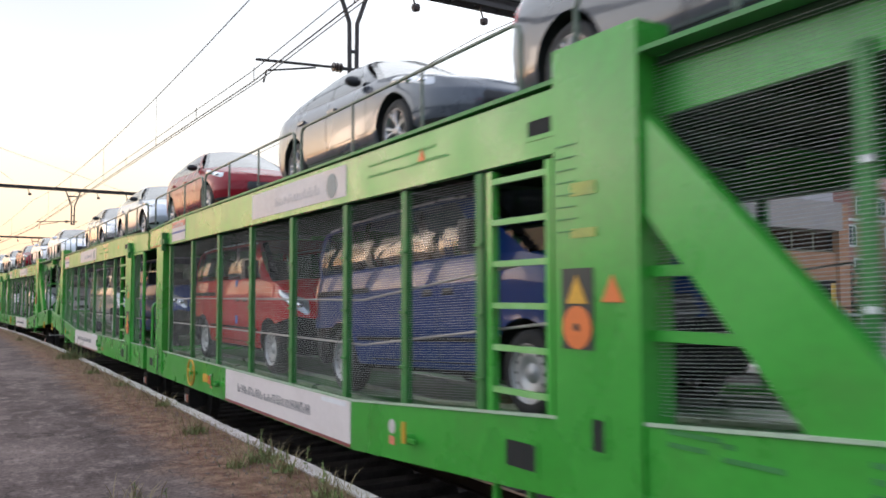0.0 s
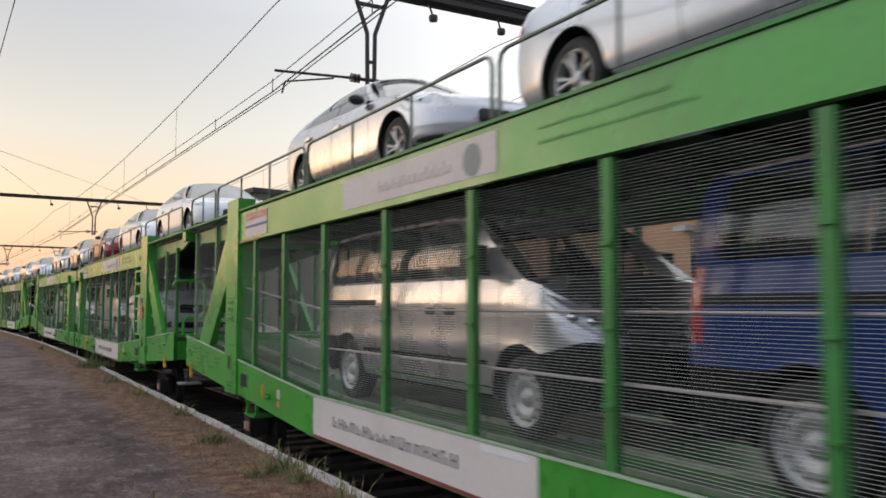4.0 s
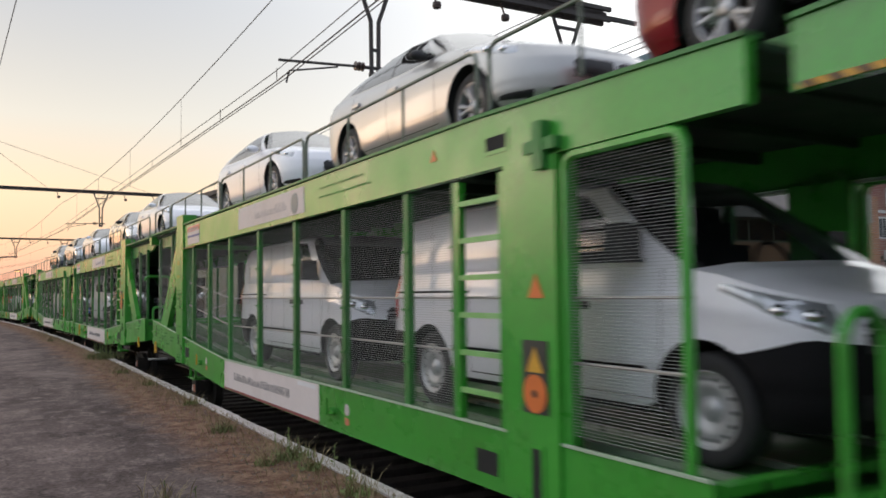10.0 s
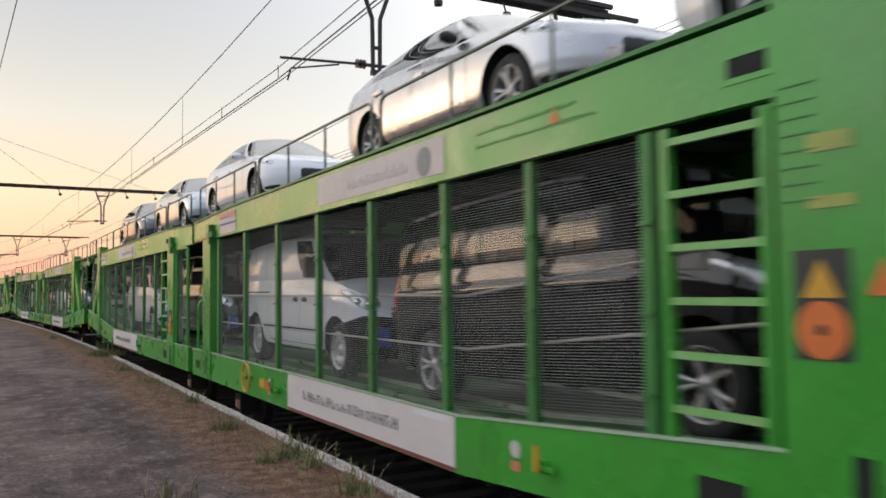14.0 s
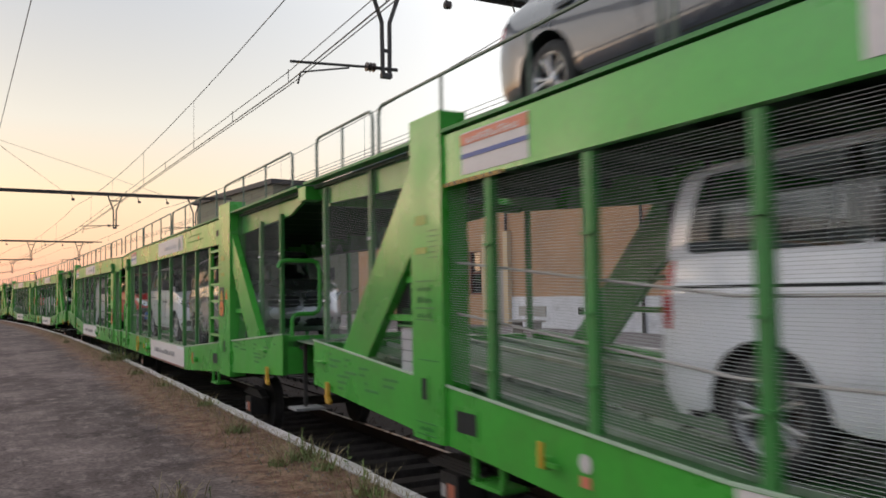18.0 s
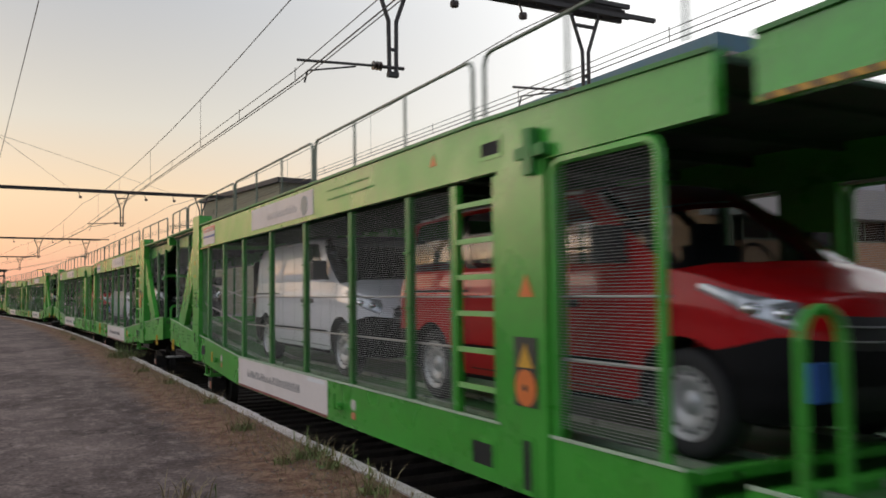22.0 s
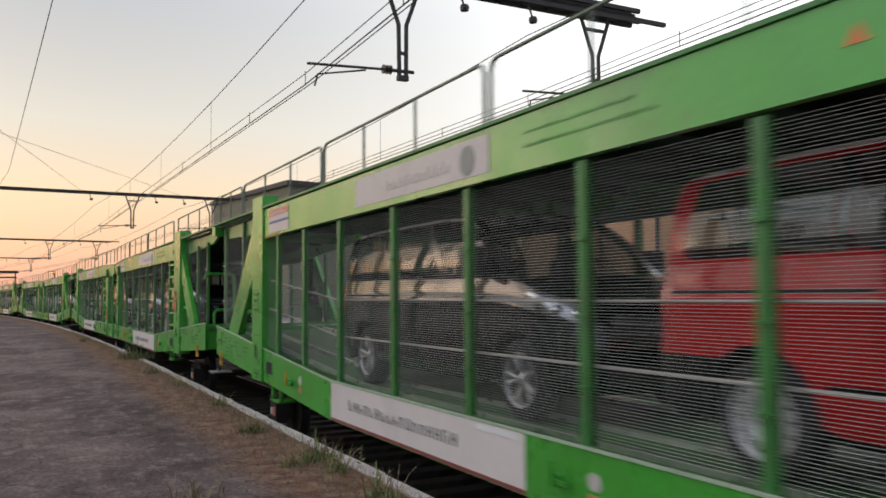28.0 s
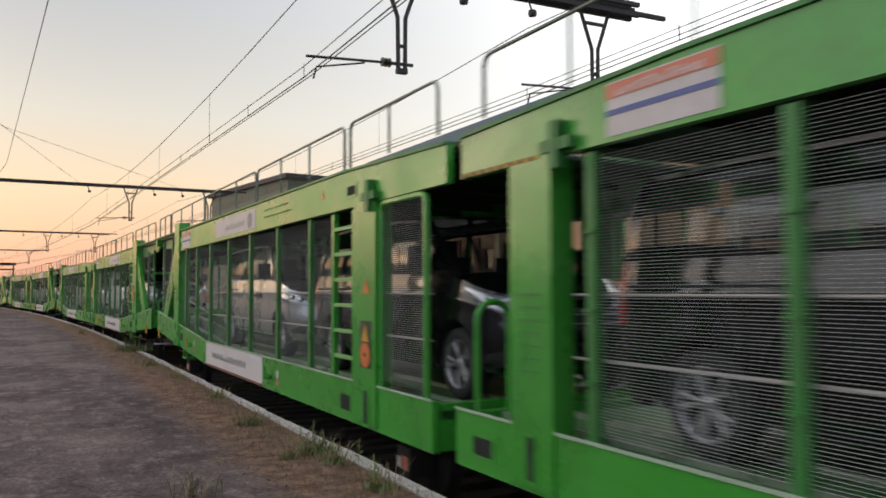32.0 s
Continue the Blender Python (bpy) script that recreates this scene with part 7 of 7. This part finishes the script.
box(bm, -30.0, -0.7, -1.2, 1.2, 4.95, 5.15)
part("walkway", bm, GANTRY, can_)
# far trees at the end of the line
def far_tree(h, seed):
    rnd = random.Random(seed)
    t = new("tree")
    tagged(t, "dark broad tree far down the line", "tree", group="far trees")
    bm = bmesh.new()
    tube(bm, [(0, 0, 0), (0.1, 0, h * 0.3), (0, 0.1, h * 0.6)], 0.18, 6)
    part("trunk", bm, GANTRY, t)
    bm = bmesh.new()
    for k in range(420):
        a, e = rnd.uniform(0, 6.28), rnd.uniform(-0.6, 1.4)
        d = h * 0.34 * rnd.uniform(0.4, 1.0)
        c = Vector((d * math.cos(a) * math.cos(e), d * math.sin(a) * math.cos(e), h * 0.62 + d * math.sin(e) * 1.05))
        q = Vector((rnd.uniform(-1, 1), rnd.uniform(-1, 1), rnd.uniform(-1, 1))).normalized() * rnd.uniform(0.2, 0.42)
        r = q.orthogonal().normalized() * rnd.uniform(0.15, 0.35)
        vs = [bm.verts.new(p) for p in (c - q, c + r, c + q, c - r)]
        bm.faces.new(vs)
    part("crown", bm, FOLIAGE, t)
    return t


tr_ = [far_tree(8.0, 1), far_tree(6.5, 2)]
for i_, (x_, y_) in enumerate(((-22, 175), (-30, 165), (-40, 172), (-52, 180), (-16, 190), (-64, 176))):
    if i_ < 2:
        tr_[i_].location = (x_, y_, 0)
    else:
        copy_thing(tr_[i_ % 2], pose(x_, y_, 0, 0, 0, 50 * i_))

# ---------------------------------------------------------------- weeds along the edge
def blades(n, spread, h, lean, seed, width=0.006):
    rnd = random.Random(seed)
    bm = bmesh.new()
    for _ in range(n):
        x, y = rnd.gauss(0, spread), rnd.gauss(0, spread)
        a = rnd.uniform(0, 6.28)
        hh = h * rnd.uniform(0.4, 1.0)
        dx, dy = lean * hh * math.cos(a), lean * hh * math.sin(a)
        w = width * rnd.uniform(0.7, 1.5)
        px, py = -math.sin(a) * w, math.cos(a) * w
        p = [(x - px, y - py, 0), (x + px, y + py, 0), (x + dx * 0.4 + px * 0.8, y + dy * 0.4 + py * 0.8, hh * 0.6), (x + dx * 0.4 - px * 0.8, y + dy * 0.4 - py * 0.8, hh * 0.6), (x + dx, y + dy, hh)]
        v = [bm.verts.new(q) for q in p]
        bm.faces.new((v[0], v[1], v[2], v[3]))
        bm.faces.new((v[3], v[2], v[4]))
    return bm


def leafy(n, h, seed):
    """Upright stems with small leaves and seed heads."""
    rnd = random.Random(seed)
    bm = bmesh.new()
    for _ in range(n):
        x, y = rnd.gauss(0, 0.10), rnd.gauss(0, 0.10)
        hh = h * rnd.uniform(0.5, 1.0)
        lx, ly = rnd.gauss(0, 0.12) * hh, rnd.gauss(0, 0.12) * hh
        tube(bm, [(x, y, 0), (x + lx * 0.5, y + ly * 0.5, hh * 0.6), (x + lx, y + ly, hh)], 0.0035, 4)
        for k in range(int(14 * hh / 0.4)):
            f = rnd.uniform(0.15, 1.0)
            c = Vector((x + lx * f, y + ly * f, hh * f))
            a = rnd.uniform(0, 6.28)
            s = rnd.uniform(0.025, 0.06) * (1.25 - f)
            d = Vector((math.cos(a), math.sin(a), rnd.uniform(0.1, 0.9))).normalized()
            n_ = d.orthogonal().normalized() * s * 0.3
            v = [bm.verts.new(q) for q in (c, c + d * s * 0.5 + n_, c + d * s, c + d * s * 0.5 - n_)]
            bm.faces.new(v)
    return bm


TUFTS = [(2.62, 7.75, 0), (2.45, 9.75, 1), (2.30, 7.62, 2), (2.70, 23.0, 3), (2.62, 7.2, 4), (2.58, 6.1, 5), (2.15, 5.6, 6), (1.20, 6.6, 7), (2.66, 12.4, 8), (2.6, 15.6, 9), (2.5, 18.4, 10), (2.3, 33.5, 11)]
for x_, y_, i_ in TUFTS:
    x_ -= bend(y_)
    w_ = new("weed")
    tagged(w_, "clump of green and dry weeds growing on the platform edge", "weed", group="weeds on the platform")
    w_.location = (x_, y_, 0.0)
    big_ = {0: 0.65, 3: 1.6, 1: 0.55, 2: 0.4, 4: 0.45, 6: 0.25}.get(i_, 0.45)
    if i_ not in (7,):
        tagged(part("grass", blades(int(150 * big_), 0.12 * big_, 0.20 * min(big_, 1.2), 0.7, 40 + i_), WEED, w_), kind="stuff")
    tagged(part("dry_grass", blades(int(90 * big_), 0.17 * big_, 0.26, 0.9, 60 + i_, 0.0035), DRY, w_), kind="stuff")
    if i_ in (0, 3, 4, 7, 5):
        tagged(part("leafy_growth", leafy({3: 22, 7: 2, 0: 5}.get(i_, 4), {3: 0.5, 0: 0.34, 7: 0.2}.get(i_, 0.28), 80 + i_), WEED, w_), kind="stuff")
# thin growth over the verge
bm = bmesh.new()
rnd_ = random.Random(7)
for _ in range(5200):
    s_ = 3.5 + 40 * rnd_.random() ** 1.7
    c_ = on_line(s_, EDGE - 0.08 - abs(rnd_.gauss(0, 0.33)))
    h_ = 0.10 * rnd_.uniform(0.2, 1.0)
    a_ = rnd_.uniform(0, 6.28)
    w_ = 0.003
    vs_ = [bm.verts.new(q) for q in ((c_.x - w_, c_.y, 0), (c_.x + w_, c_.y, 0), (c_.x + 0.6 * h_ * math.cos(a_), c_.y + 0.6 * h_ * math.sin(a_), h_))]
    bm.faces.new(vs_)
tagged(part("verge_grass", bm, DRY), "thin dry grass over the platform verge", "grass", kind="stuff")
# pebbles
bm = bmesh.new()
for _ in range(1500):
    s_ = 3.2 + 18 * rnd_.random() ** 1.6
    c_ = on_line(s_, EDGE - 0.1 - abs(rnd_.gauss(0, 0.7)))
    r_ = rnd_.uniform(0.006, 0.02)
    vs_ = [bm.verts.new((c_.x + r_ * dx * rnd_.uniform(0.6, 1.2), c_.y + r_ * dy * rnd_.uniform(0.6, 1.2), 0.004 + r_ * dz)) for dx, dy, dz in ((1, 0, 0), (-0.5, 0.86, 0), (-0.5, -0.86, 0), (0, 0, 0.8))]
    for f_ in ((0, 1, 3), (1, 2, 3), (2, 0, 3)):
        bm.faces.new([vs_[q] for q in f_])
tagged(part("pebbles", bm, PEBBLE), "grey-brown pebbles scattered on the platform edge", "gravel", kind="stuff")

# coping stones of the platform edge
cop_ = new("platform_edge")
tagged(cop_, "worn pale coping stones of the platform edge", kind="structure")
cop_me = []
for q_ in range(4):
    bm = bmesh.new()
    box(bm, -0.07, 0.07, -0.485, 0.485, -0.09, 0.012)
    rr_ = random.Random(q_)
    for v_ in bm.verts:
        v_.co.x += rr_.uniform(-0.02, 0.02)
        v_.co.z += rr_.uniform(-0.004, 0.004)
    cop_me.append(mesh_of("coping_stone", bm, COPING, bevel=0.012))
for k_ in range(130):
    s_ = 0.5 + 0.98 * k_
    p_ = on_line(s_, EDGE - 0.075)
    ob_ = new("coping_stone", cop_me[k_ % 4])
    ob_.parent = cop_
    ob_.matrix_basis = pose(p_.x, p_.y, 0.004 * rnd_.uniform(-1, 1), 0, 0, math.degrees(max(s_ - BEND_AT, 0) / BEND_R) + rnd_.uniform(-0.5, 0.5))


# ---------------------------------------------------------------- what moves
def motions():
    times = [float(t) for t in range(0, 33)]
    for thing, k, fr, at in CARRIED:
        walk(thing, [(t, half_pose(t, k, fr) @ at) for t in times])


motions()
